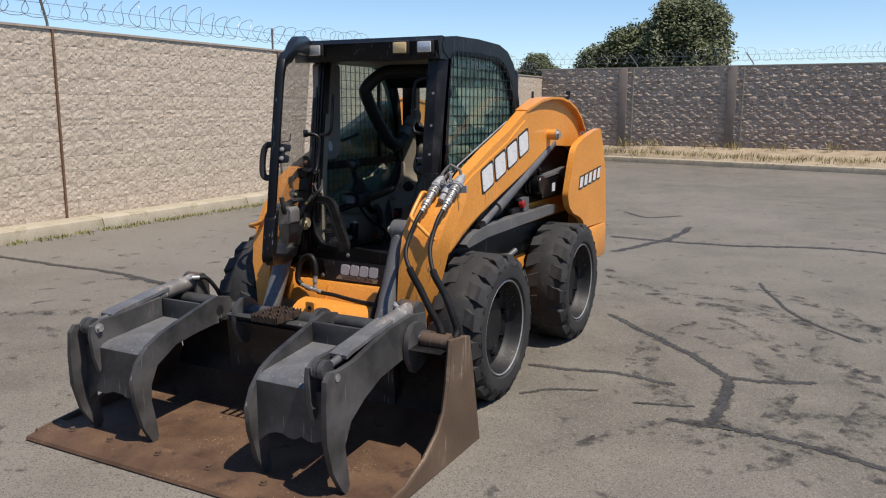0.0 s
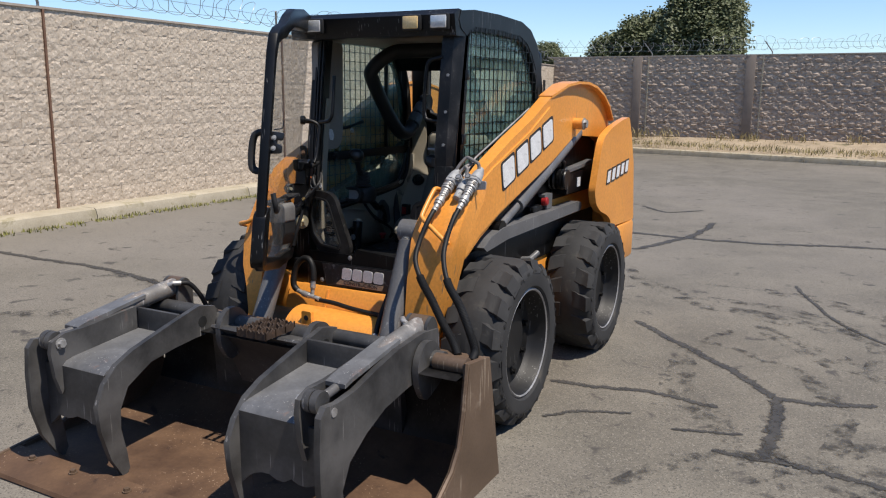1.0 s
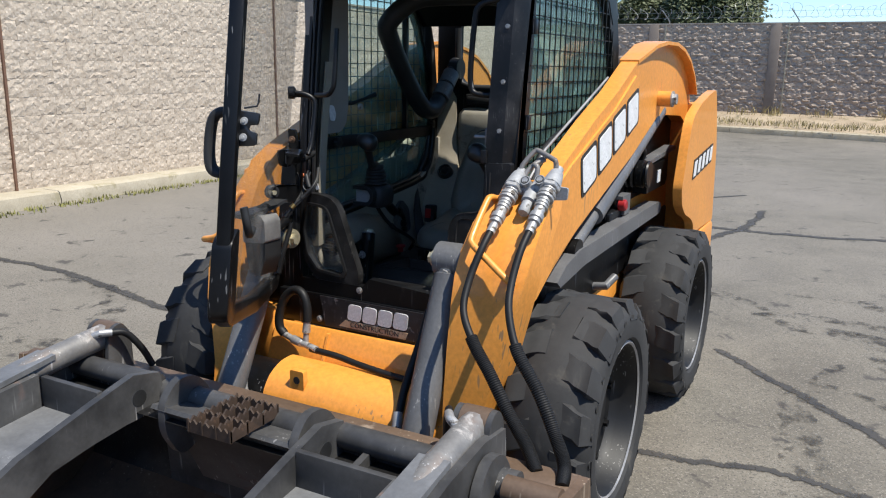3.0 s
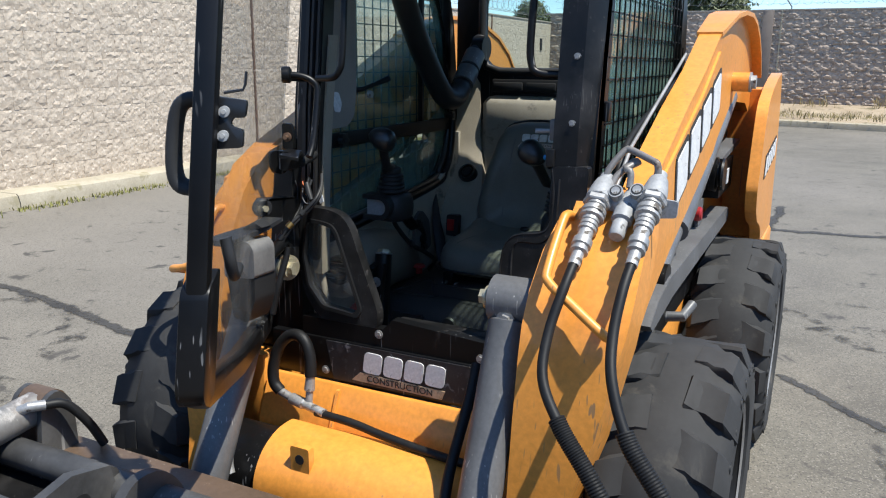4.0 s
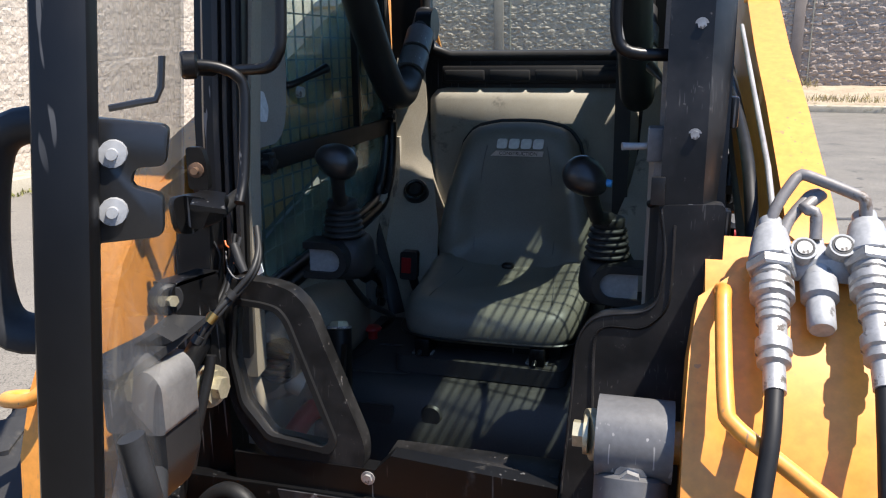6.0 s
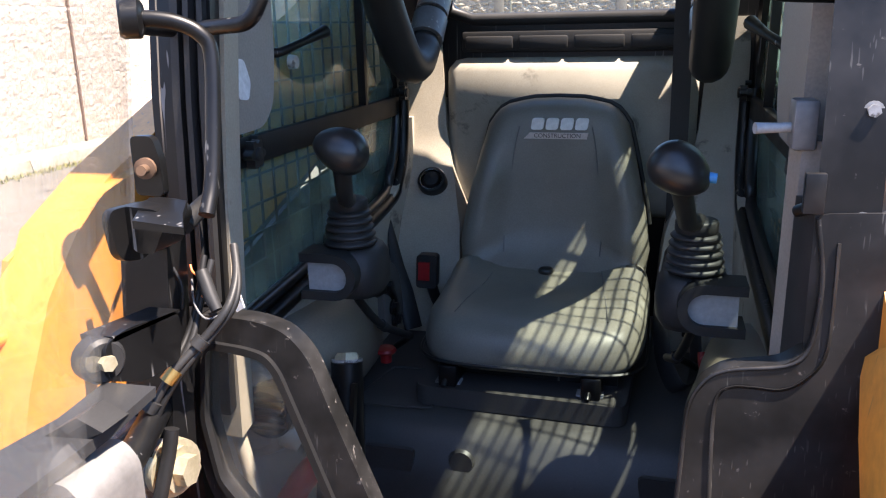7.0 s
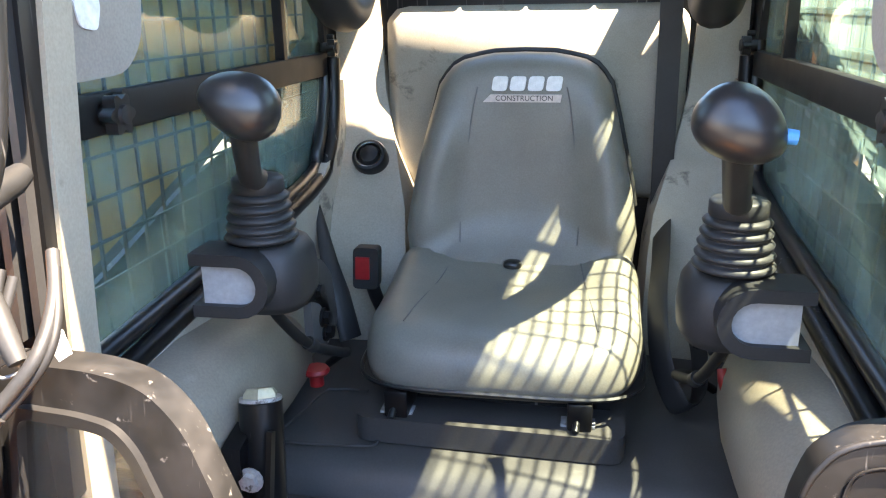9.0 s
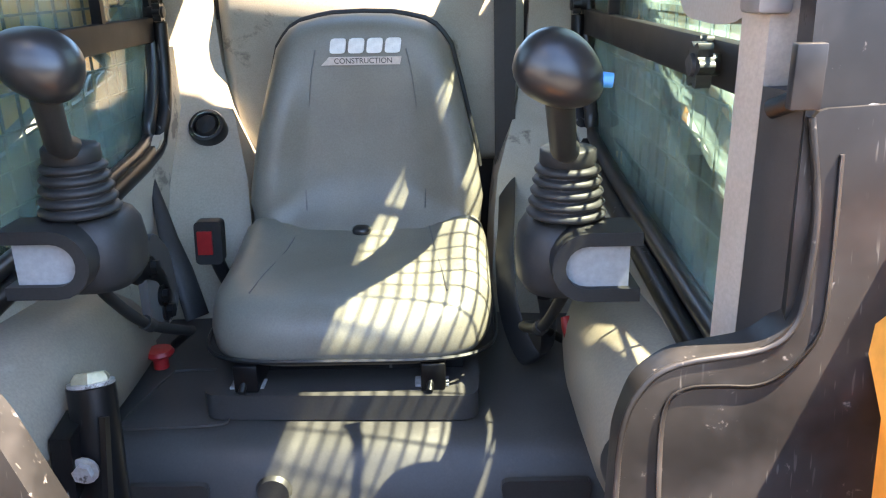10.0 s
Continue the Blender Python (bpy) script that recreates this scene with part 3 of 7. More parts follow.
def kerb(points, name):
    """Kerb stones end to end along a line; the face looks to the right of the way along it."""
    pts = [Vector((*p, 0)) for p in points]
    whole = None
    n = 0
    for a, b in zip(pts, pts[1:]):
        ahead = (b - a).normalized()
        side = Vector((ahead.y, -ahead.x, 0))
        steps = max(1, round((b - a).length / 3.0))
        for i in range(steps):
            p, q = a + (b - a) * (i / steps) + ahead * 0.006, a + (b - a) * ((i + 1) / steps) - ahead * 0.006
            bm = loft(B(), [[e + side * s + Vector((0, 0, z)) for s, z in ((0.02, -0.1), (0.02, 0.06), (-0.005, 0.14), (-0.03, 0.155), (-0.30, 0.155), (-0.30, -0.1))] for e in (p, q)])
            if whole is None:
                whole = tagged(part(name, bm, CONCRETE), "pale worn concrete kerb", "kerb", kind="structure")
            else:
                part("kerb_stone", bm, CONCRETE, whole)


kerb([(-6.52, -14.0), (-6.52, 21.0)], "kerb_west")
kerb([(-6.4, 21.3), (-4.2, 20.9), (3.4, 19.25), (9.0, 18.4), (20.0, 17.6)], "kerb_north")
bm = B()
strip = [[bm.verts.new((WALL_X, y, 0.152)), bm.verts.new((-6.8, y, 0.152))] for y in (-14, 21.6)]
bm.faces.new((strip[0][0], strip[0][1], strip[1][1], strip[1][0]))
tagged(part("pavement_strip", bm, CONCRETE), "concrete strip at the foot of the wall", "pavement", kind="structure")
bm = B()
last = None
for i in range(57):
    x = WALL_X + i * 0.5
    t = (x + 4.2) / 7.6
    near = 20.9 - 1.65 * t if x < 3.4 else 19.25 - (x - 3.4) * 0.11
    row = []
    for k in range(6):
        f = k / 5
        y = near + 0.28 + (WALL_Y - near - 0.28) * f
        row.append(bm.verts.new((x, y, 0.14 + 0.37 * f ** 0.7 + 0.03 * noise.noise((x * 1.7, y * 3, 0)))))
    if last:
        for k in range(5):
            bm.faces.new((last[k], row[k], row[k + 1], last[k + 1]))
    last = row
tagged(part("dirt_bank", bm, DIRT, sharp=80), "dry dirt bank at the foot of the wall", "dirt", kind="structure")


def tufts(name, label, material, spots, seed, high):
    rnd = random.Random(seed)
    verts, faces = [], []
    for x, y, z, n, spread in spots:
        for _ in range(n):
            bx, by = x + rnd.gauss(0, spread), y + rnd.gauss(0, spread * 0.5)
            a, h, w = rnd.uniform(0, math.tau), high * rnd.uniform(0.4, 1.2), rnd.uniform(0.004, 0.012)
            lean = rnd.uniform(0.1, 0.6) * h
            k = len(verts)
            c, s = math.cos(a), math.sin(a)
            verts += [(bx - s * w, by + c * w, z), (bx + s * w, by - c * w, z), (bx + c * lean * 0.4 + s * w * 0.7, by + s * lean * 0.4 - c * w * 0.7, z + h * 0.6), (bx + c * lean, by + s * lean, z + h)]
            faces += [(k, k + 1, k + 2), (k, k + 2, k + 3)]
    mesh = bpy.data.meshes.new(name)
    mesh.from_pydata(verts, [], faces)
    mesh.materials.append(material)
    tagged(new(name, mesh), label, "grass", kind="stuff")


rnd = random.Random(8)
tufts("dry_grass", "dry yellow grass tufts on the dirt bank", DRYGRASS,
      [(x, 20.3 - (x + 4.2) * 0.17 + rnd.uniform(0, 1.0), 0.22 + rnd.uniform(0, 0.1), 26, 0.22) for x in np.arange(-6, 12, 0.16)], 5, 0.14)
tufts("kerb_weeds", "low green and yellow weeds in the kerb gutter", GREENGRASS,
      [(-6.44 + rnd.uniform(-0.03, 0.05), y, 0.0, 26, 0.07) for y in np.arange(-1.5, 14, 0.12) if rnd.random() < 0.75], 6, 0.05)
tufts("wall_weeds", "dry yellow-green weeds growing by the wall", DRYGRASS, [(x, WALL_Y - 0.25, 0.44, 34, 0.22) for x in (-4.0, -3.2, -1.5, -0.7, 0.5, 2.1, 3.9)], 7, 0.30)


def tree(at, height, spread, seed, lobes):
    """A tapered trunk with limbs and a crown of many small leaf clumps in several uneven lobes."""
    rnd = random.Random(seed)
    thing = empty("tree", at, "dense dark green tree behind the wall", "tree", "trees behind the wall")
    at = Vector(at)
    bm = tube(B(), [at, at + Vector((0.05, 0, height * 0.25)), at + Vector((0, 0.1, height * 0.5)), at + Vector((0.1, 0, height * 0.8))], [0.26, 0.2, 0.13, 0.05], 9)
    part("trunk", bm, BARK, thing)
    for c, r in lobes:
        c = at + Vector(c)
        fork = at + Vector((0, 0, height * 0.35))
        part("limb", tube(B(), [fork, (fork + c) / 2 + Vector((0, 0, 0.3)), c], [0.10, 0.07, 0.03], 6), BARK, thing)
    verts, faces = [], []
    for (c, r) in lobes:
        c = at + Vector(c)
        n = int(520 * r * r)
        for _ in range(n):
            d = Vector((rnd.gauss(0, 1), rnd.gauss(0, 1), rnd.gauss(0, 1))).normalized()
            wob = 0.78 + 0.34 * noise.noise(d * 2.3 + c)
            clump = c + Vector((d.x, d.y, d.z * 1.05)) * r * wob * rnd.uniform(0.55, 1.0) ** 0.5
            for _ in range(9):
                q = clump + Vector((rnd.gauss(0, 0.11), rnd.gauss(0, 0.11), rnd.gauss(0, 0.10)))
                u = Vector((rnd.gauss(0, 1), rnd.gauss(0, 1), rnd.gauss(0, 0.6))).normalized() * rnd.uniform(0.05, 0.10)
                v = u.orthogonal().normalized() * u.length * 0.55
                k = len(verts)
                verts += [tuple(q - u), tuple(q + v), tuple(q + u), tuple(q - v)]
                faces.append((k, k + 1, k + 2, k + 3))
    mesh = bpy.data.meshes.new("crown")
    mesh.from_pydata([tuple(Vector(v) - at) for v in verts], [], faces)
    mesh.materials.append(LEAF)
    ob = new("crown", mesh)
    ob.parent = thing


tree((-4.4, 32.0, 0), 6.0, 2.6, 1, [((0.0, 0, 5.0), 1.7), ((0.8, 0.3, 4.3), 1.4), ((-0.7, -0.3, 4.0), 1.5), ((0.5, -0.2, 3.3), 1.7), ((0.9, 0, 5.3), 1.0), ((-0.5, 0.2, 5.6), 0.9)])
tree((-7.7, 33.0, 0), 5.0, 2.6, 2, [((0.6, 0, 4.0), 1.5), ((-0.7, 0.2, 3.4), 1.4), ((1.6, 0.2, 4.4), 1.3), ((0.4, 0, 2.6), 1.6), ((2.0, 0, 3.2), 1.3)])
tree((-18.3, 51.0, 0), 5.2, 1.4, 3, [((0, 0, 4.5), 1.2), ((0.7, 0, 3.8), 1.2), ((-0.8, 0, 3.7), 1.1)])

for k, (width, line) in enumerate((
        (0.010, ((0.8, 0.79), (1.04, 0.82), (1.4, 0.89), (1.74, 0.85))),
        (0.013, ((0.91, 2.32), (1.44, 1.78), (1.76, 1.45), (2.01, 1.15))),
        (0.012, ((2.00, 1.17), (2.02, 0.95), (2.03, 0.62))),
        (0.014, ((2.01, 1.15), (2.03, 0.68), (2.03, 0.30))),
        (0.012, ((2.01, 1.15), (2.19, 1.16), (2.5, 1.3))),
        (0.010, ((2.07, 0.32), (2.26, 0.29), (2.47, 0.27), (2.9, 0.12))),
        (0.022, ((-0.19, 6.25), (0.52, 6.18), (1.4, 6.27), (2.21, 6.57), (2.94, 6.57), (4.2, 6.4), (6.5, 6.9), (9.5, 6.7))),
        (0.020, ((0.15, 5.15), (0.35, 5.7), (0.56, 6.55), (0.58, 7.58))),
        (0.006, ((0.95, 0.27), (1.1, 0.43), (1.35, 0.54))),
        (0.016, ((-6.3, 1.6), (-5.8, 1.54), (-4.82, 1.52), (-4.16, 1.54), (-3.33, 1.44), (-2.3, 1.2))),
        (0.006, ((1.58, 0.43), (1.91, 0.54))),
        (0.008, ((1.8, 0.28), (2.15, 0.29))),
        (0.007, ((1.87, 4.16), (2.08, 3.49), (2.34, 2.88), (2.74, 2.39))),
        (0.012, ((-0.67, 8.8), (-0.19, 8.3), (0.24, 8.76))))):
    crack(line, width * 1.45, k)


def scuff(centre, radius, start, end, width, seed):
    """A faint curved tyre mark laid on the asphalt."""
    rnd = random.Random(seed)
    bm, last = B(), None
    n = 40
    for i in range(n + 1):
        a = math.radians(start + (end - start) * i / n)
        d = Vector((math.cos(a), math.sin(a), 0))
        p = Vector((*centre, 0.0045)) + d * (radius + 0.02 * math.sin(i * 0.7 + seed))
        w = width * (0.3 + 0.7 * math.sin(math.pi * min(1, max(0.02, i / n)))) * rnd.uniform(0.75, 1.1)
        pair = (bm.verts.new(p + d * w), bm.verts.new(p - d * w))
        if last:
            bm.faces.new((last[0], pair[0], pair[1], last[1]))
        last = pair
    tagged(part("tyre_mark", bm, TYREMARK), "faint dark curved tyre scuff on the asphalt", "tyre mark", "tyre marks on the asphalt", "structure")


for k, row in enumerate((((1.3, 1.0), 1.5, -60, 60, 0.09), ((1.2, 0.9), 1.15, -50, 80, 0.08), ((1.5, 2.3), 1.0, -20, 120, 0.10), ((1.4, 2.4), 1.45, 0, 100, 0.12), ((2.2, -0.6), 0.9, 20, 130, 0.10),
                         ((2.6, -0.9), 1.3, 60, 160, 0.07), ((1.6, 0.2), 0.55, -30, 110, 0.07), ((3.0, 1.6), 1.6, 150, 250, 0.10), ((3.4, 3.4), 1.8, 190, 280, 0.12), ((-3.4, 0.6), 0.8, 10, 120, 0.12),
                         ((2.8, 0.3), 0.5, 0, 160, 0.12), ((2.4, 5.0), 2.2, 200, 320, 0.14), ((-2.4, -1.0), 1.4, 60, 170, 0.12))):
    scuff(*row, k)

# ---- skid steer loader ----
loader = empty("skid_steer_loader", (0, 0.9, 0), "orange and black wheeled skid steer loader with an open cab door", "loader")
AXLES = (0.17, 1.56)


def wheel(s, yc):
    """A solid rubber tyre with worn lugs on a dished black rim; s is the side."""
    at = Vector((0, yc, 0.42))
    rim = part("wheel_rim", lathe(B(), [(s_r, s * d) for s_r, d in ((0.285, 0.64), (0.285, 0.885), (0.27, 0.892), (0.262, 0.88), (0.258, 0.83), (0.238, 0.80),
               (0.15, 0.79), (0.14, 0.81), (0.0, 0.81))], at, "x", 40), RIMSTEEL, loader, "scraped black steel rim")
    bm = lathe(B(), [(r, s * d) for r, d in ((0.283, 0.61), (0.283, 0.893), (0.292, 0.905), (0.345, 0.912), (0.375, 0.905), (0.398, 0.880), (0.405, 0.845), (0.418, 0.822), (0.420, 0.76), (0.418, 0.690), (0.405, 0.665),
               (0.398, 0.64), (0.37, 0.60), (0.30, 0.595))], at, "x", 56, closed=True)
    rnd = random.Random(int(yc * 100) + (7 if s > 0 else 0))
    for row in (0, 1):
        for i in range(17):
            a0 = (i + 0.5 * row) / 17 * math.tau
            stations = []
            for k in range(6):
                f = k / 5
                d = 0.792 + 0.114 * f if row else 0.718 - 0.121 * f
                lean = 0.10 * f ** 1.3
                half = 0.118 - 0.006 * f
                top = 0.423 - (0.010 if f > 0.9 else 0.0) - (0.05 if k == 5 else 0) + rnd.uniform(-0.006, 0.003)
                if k == 5:
                    d += 0.004 if row else -0.004
                ring = []
                for r, w in ((0.362, half + 0.015), (top - 0.008, half + 0.003), (top, half - 0.012), (top, -(half - 0.012)), (top - 0.008, -half - 0.003), (0.362, -half - 0.015)):
                    a = a0 + lean + w + rnd.uniform(-0.012, 0.012)
                    ring.append(at + Vector((s * (d + rnd.uniform(-0.004, 0.004)), r * math.cos(a), r * math.sin(a))))
                stations.append(ring)
            loft(bm, stations)
    part("tyre", bm, RUBBER, rim, "worn black solid rubber tyre")
    bm = B()
    for i in range(26):
        a = i / 26 * math.tau
        c = at + Vector((s * 0.9055, 0.362 * math.cos(a), 0.362 * math.sin(a)))
        tube(bm, [c, c + Vector((s * 0.004, 0, 0))], 0.014, 8)
    tagged(part("sidewall_hole", bm, INK, rim), kind="stuff")
    bm = B()
    lathe(bm, [(0.266, s * 0.892), (0.2725, s * 0.8975), (0.280, s * 0.892)], at, "x", 40, closed=True)
    part("rim_edge", bm, SCRAPED, rim, "bare scraped rim edge")
    for i in range(8):
        a = (i + 0.3) / 8 * math.tau
        part("wheel_nut", hexbolt(B(), at + Vector((s * 0.797, 0.185 * math.cos(a), 0.185 * math.sin(a))), "+x" if s > 0 else "-x", 0.014, 0.022), BLACK, rim)
    part("hub_cover", box(B(), s * 0.795, s * 0.82, yc - 0.17, yc - 0.10, 0.42, 0.52), ORANGE, rim, "orange hub bracket", bevel=0.01)


for yc in AXLES:
    for s in (1, -1):
        wheel(s, yc)

# chassis and rear
part("chassis", box(B(), -0.57, 0.57, -0.02, 2.4, 0.24, 0.39), ORANGE, loader, "orange lower chassis", bevel=0.01)
for s in (1, -1):
    part("chassis_side", box(B(), s * 0.47, s * 0.568, -0.02, 2.4, 0.385, 0.66), ORANGE, loader, bevel=0.006)
for s in (1, -1):
    part("chain_case_cover", box(B(), s * 0.46, s * 0.585, 0.05, 2.35, 0.66, 0.86), BLACK, loader, bevel=0.01)
part("rear_floor", box(B(), -0.459, 0.459, 1.385, 2.35, 0.60, 0.86), BLACK, loader)
part("engine_hood", prism(B(), [(1.42, 0.86), (2.45, 0.86), (2.5, 1.18), (2.3, 1.30), (1.45, 1.30)], -0.50, 0.50), BLACK, loader, bevel=0.02)
part("rear_door", box(B(), -0.62, 0.62, 2.42, 2.58, 0.40, 1.16), ORANGE, loader, bevel=0.02)
for s in (1, -1):
    part("tower", prism(B(), [(1.30, 1.00), (2.42, 1.00), (2.42, 1.40), (2.15, 1.50), (1.60, 1.50), (1.36, 1.44), (1.31, 1.30)], s * 0.505, s * 0.575), BLACK, loader, bevel=0.01)
    part("tower_base", prism(B(), [(1.30, 0.86), (1.62, 0.60), (2.40, 0.60), (2.42, 0.998), (1.30, 0.998)], s * 0.505, s * 0.575), ORANGE, loader, bevel=0.004)
    part("tower_back", prism(B(), [(2.16, 0.70), (2.20, 0.70), (2.20, 1.44), (2.16, 1.43)], s * 0.576, s * 0.734), ORANGE, loader, bevel=0.003)
    side = rounded([(1.690, 1.355), (1.74, 1.395), (1.90, 1.445), (2.12, 1.485), (2.315, 1.508), (2.40, 1.38), (2.50, 1.16), (2.575, 0.73), (1.975, 0.752), (1.945, 0.81), (1.86, 0.850), (1.70, 0.895), (1.60, 0.955), (1.562, 1.04), (1.60, 1.14), (1.64, 1.25)], 0.03, 3)
    plate = part("tower_plate", prism(B(), side, s * 0.735, s * 0.78), ORANGE, loader, "orange rear side plate", bevel=0.006)
    part("rear_bumper", box(B(), s * 0.58, s * 0.79, 2.05, 2.56, 0.45, 0.735), ORANGE, loader, bevel=0.025)
    for i, (a, b) in enumerate(((1.80, 1.90), (1.91, 2.01), (2.02, 2.12), (2.13, 2.23), (2.24, 2.34))):
        z = 1.062 + 0.010 * i
        part("model_mark", prism(B(), [(a, z), (b - 0.012, z + 0.004), (b + 0.012, z + 0.106), (a + 0.02, z + 0.10)], s * 0.779, s * 0.7835), INK, plate)
        part("model_mark_fill", prism(B(), [(a + 0.014, z + 0.012), (b - 0.024, z + 0.016), (b - 0.003, z + 0.094), (a + 0.032, z + 0.088)], s * 0.783, s * 0.7855), WHITE, plate)
    # added black plate, no loader part: keeps bright ground out of the side windows
    part("side_shield", prism(B(), [(0.20, 0.86), (1.34, 0.86), (1.34, 1.20), (1.0, 1.152), (0.85, 1.132), (0.75, 1.112), (0.65, 1.082), (0.55, 1.052), (0.45, 1.025), (0.20, 0.96)], s * 0.556, s * 0.566), BLACK, loader, "added black plate that hides the bright ground below the arm", bevel=0.002)
    part("inner_tower_panel", prism(B(), [(0.12, 0.80), (1.65, 0.80), (1.70, 1.30), (1.50, 1.30), (1.42, 0.93), (0.75, 0.90), (0.20, 0.89)], s * 0.52, s * 0.555), BLACK, loader)


def arm(s):
    """A lift arm: the long box beam with its hump, and the wide front plate that drops to the bucket."""
    outline = [(0.03, 1.235), (0.14, 1.295), (0.45, 1.42), (0.75, 1.525), (0.98, 1.625), (1.10, 1.675), (1.25, 1.712), (1.42, 1.732), (1.60, 1.732), (1.78, 1.708), (1.94, 1.66),
               (2.08, 1.585), (2.18, 1.49), (2.22, 1.40), (2.12, 1.33), (1.98, 1.375), (1.80, 1.385), (1.62, 1.395), (1.45, 1.395), (1.25, 1.325), (1.01, 1.24), (0.65, 1.14), (0.30, 1.035),
               (0.08, 0.95), (-0.06, 0.88), (-0.12, 0.86), (-0.02, 1.15)]
    beam = part("lift_arm", prism(B(), outline, s * 0.588, s * 0.66), ORANGE, loader, "orange lift arm with worn paint", bevel=0.008)
    # thicker lower web along the outside, with the round cover over the hump
    web = [(0.0, 1.20), (0.20, 1.285), (0.70, 1.455), (0.99, 1.585), (1.065, 1.52), (1.085, 1.45), (1.075, 1.385), (1.12, 1.315), (1.01, 1.255), (0.30, 1.05), (0.06, 0.965), (-0.10, 0.88)]
    part("arm_side_plate", prism(B(), web, s * 0.658, s * 0.668), ORANGE, beam, bevel=0.003)
    hump = [(1.02, 1.645), (1.25, 1.715), (1.42, 1.735), (1.60, 1.735), (1.78, 1.711), (1.94, 1.663), (2.08, 1.588), (2.18, 1.493)]
    bm = B()
    prev = None
    for y, z in hump:
        wide = float(np.interp(y, (1.02, 1.30, 1.6), (0.664, 0.69, 0.70)))
        quad = [bm.verts.new((s * x, y + dy, z + dz)) for x, dy, dz in ((0.580, 0, 0.004), (wide, 0, 0.004), (wide, 0, -0.012), (0.580, 0, -0.012))]
        if prev:
            for i in range(4):
                bm.faces.new((prev[i], quad[i], quad[(i + 1) % 4], prev[(i + 1) % 4]))
        else:
            bm.faces.new(quad)
        prev = quad
    bm.faces.new(prev)
    part("hump_flange", bm, ORANGE, beam)
    bm = B()
    rod(bm, (s * 0.66, 1.445, 1.478), (s * 0.722, 1.445, 1.478), 0.036)
    part("pivot_boss", bm, ORANGE, beam)
    part("pivot_bolt", hexbolt(B(), (s * 0.722, 1.445, 1.478), "+x" if s > 0 else "-x", 0.026, 0.024), SILVER, beam)
    if s > 0:
        rows = [(1.252, 0.03, 0.575, 0.66), (1.216, 0.0, 0.522, 0.672), (1.181, -0.040, 0.463, 0.680), (1.12, -0.115, 0.452, 0.686), (1.04, -0.190, 0.448, 0.688), (0.97, -0.232, 0.448, 0.684), (0.90, -0.250, 0.448, 0.668),
                (0.75, -0.275, 0.448, 0.64), (0.62, -0.29, 0.448, 0.60), (0.50, -0.30, 0.448, 0.575), (0.36, -0.32, 0.45, 0.56), (0.28, -0.34, 0.46, 0.55)]
    else:
        rows = [(1.300, 0.20, 0.57, 0.640), (1.278, 0.09, 0.565, 0.630), (1.238, 0.02, 0.56, 0.632), (1.172, -0.05, 0.555, 0.645), (1.07, -0.11, 0.55, 0.672), (0.96, -0.150, 0.55, 0.695), (0.85, -0.180, 0.55, 0.705),
                (0.73, -0.21, 0.55, 0.69), (0.62, -0.235, 0.55, 0.65), (0.50, -0.26, 0.55, 0.62), (0.36, -0.30, 0.55, 0.60), (0.28, -0.32, 0.55, 0.60)]
    rings = []
    for z, y, a, b in rows:
        deep = 0.11 if z > 0.9 else 0.13
        rings.append([(s * a, y, z), (s * b, y, z), (s * b, y + deep, z - 0.05 if z > 0.5 else z), (s * a, y + deep, z - 0.05 if z > 0.5 else z)])
    part("arm_front_plate", loft(B(), rings), ORANGE, beam, "orange front drop of the lift arm", bevel=0.006, sharp=50)
    if s < 0:
        beam.location.x += 0.065
    part("arm_gusset", prism(B(), [(0.0, 1.165), (0.10, 1.24), (0.06, 0.97), (-0.10, 0.87)], s * (0.475 if s > 0 else 0.57), s * 0.60), ORANGE, beam, bevel=0.004)
    # lettered band: plain slanted shapes
    def slab(bm, u0, u1, v0, v1, x0, x1, lean=0.10):
        o, e, n = Vector((0.315, 1.155)), Vector((0.953, 0.303)), Vector((-0.303, 0.953))
        pts = [o + e * u + n * v + e * (v * lean) for u, v in ((u0, v0), (u1, v0), (u1, v1), (u0, v1))]
        prism(bm, rounded([tuple(p) for p in pts], 0.02, 2), s * x0, s * x1)
    for i in range(4):
        u = 0.008 + i * 0.196
        bm, white = B(), B()
        slab(bm, u, u + 0.184, -0.004, 0.150, 0.667, 0.6705)
        slab(white, u + 0.014, u + 0.168, 0.008, 0.136, 0.6695, 0.6725)
        part("logo_edge", bm, INK, beam)
        part("logo_block", white, WHITE, beam, "plain white slanted block")
    if s > 0:
        # bent guard rod on the front plate
        pts = [(0.494, -0.03, 1.190), (0.494, -0.075, 1.200), (0.492, -0.105, 1.185), (0.495, -0.205, 1.098), (0.505, -0.225, 1.075), (0.56, -0.243, 1.04), (0.64, -0.262, 0.988), (0.653, -0.245, 0.975)]
        part("hose_guard_rod", tube(B(), pts, 0.011, 10, 4), ORANGE, beam)
    else:
        pts = [(-0.615, -0.06, 1.12), (-0.612, -0.105, 1.125), (-0.615, -0.14, 1.08), (-0.63, -0.17, 1.0), (-0.66, -0.185, 0.965), (-0.735, -0.165, 0.945), (-0.752, -0.13, 0.935), (-0.735, -0.10, 0.925)]
        part("hose_guard_rod", tube(B(), pts, 0.012, 10, 4), ORANGE, beam)
    # lift cylinder under the beam, lower link and small valve gear
    part("lift_cylinder", rod(B(), (s * 0.625, 0.62, 1.045), (s * 0.625, 1.60, 1.415), 0.042), CYLGREY, loader, "dark grey lift cylinder")
    part("cylinder_rod", rod(B(), (s * 0.625, 0.36, 0.95), (s * 0.625, 0.62, 1.046), 0.026), CYLGREY, loader)
    bm = B()
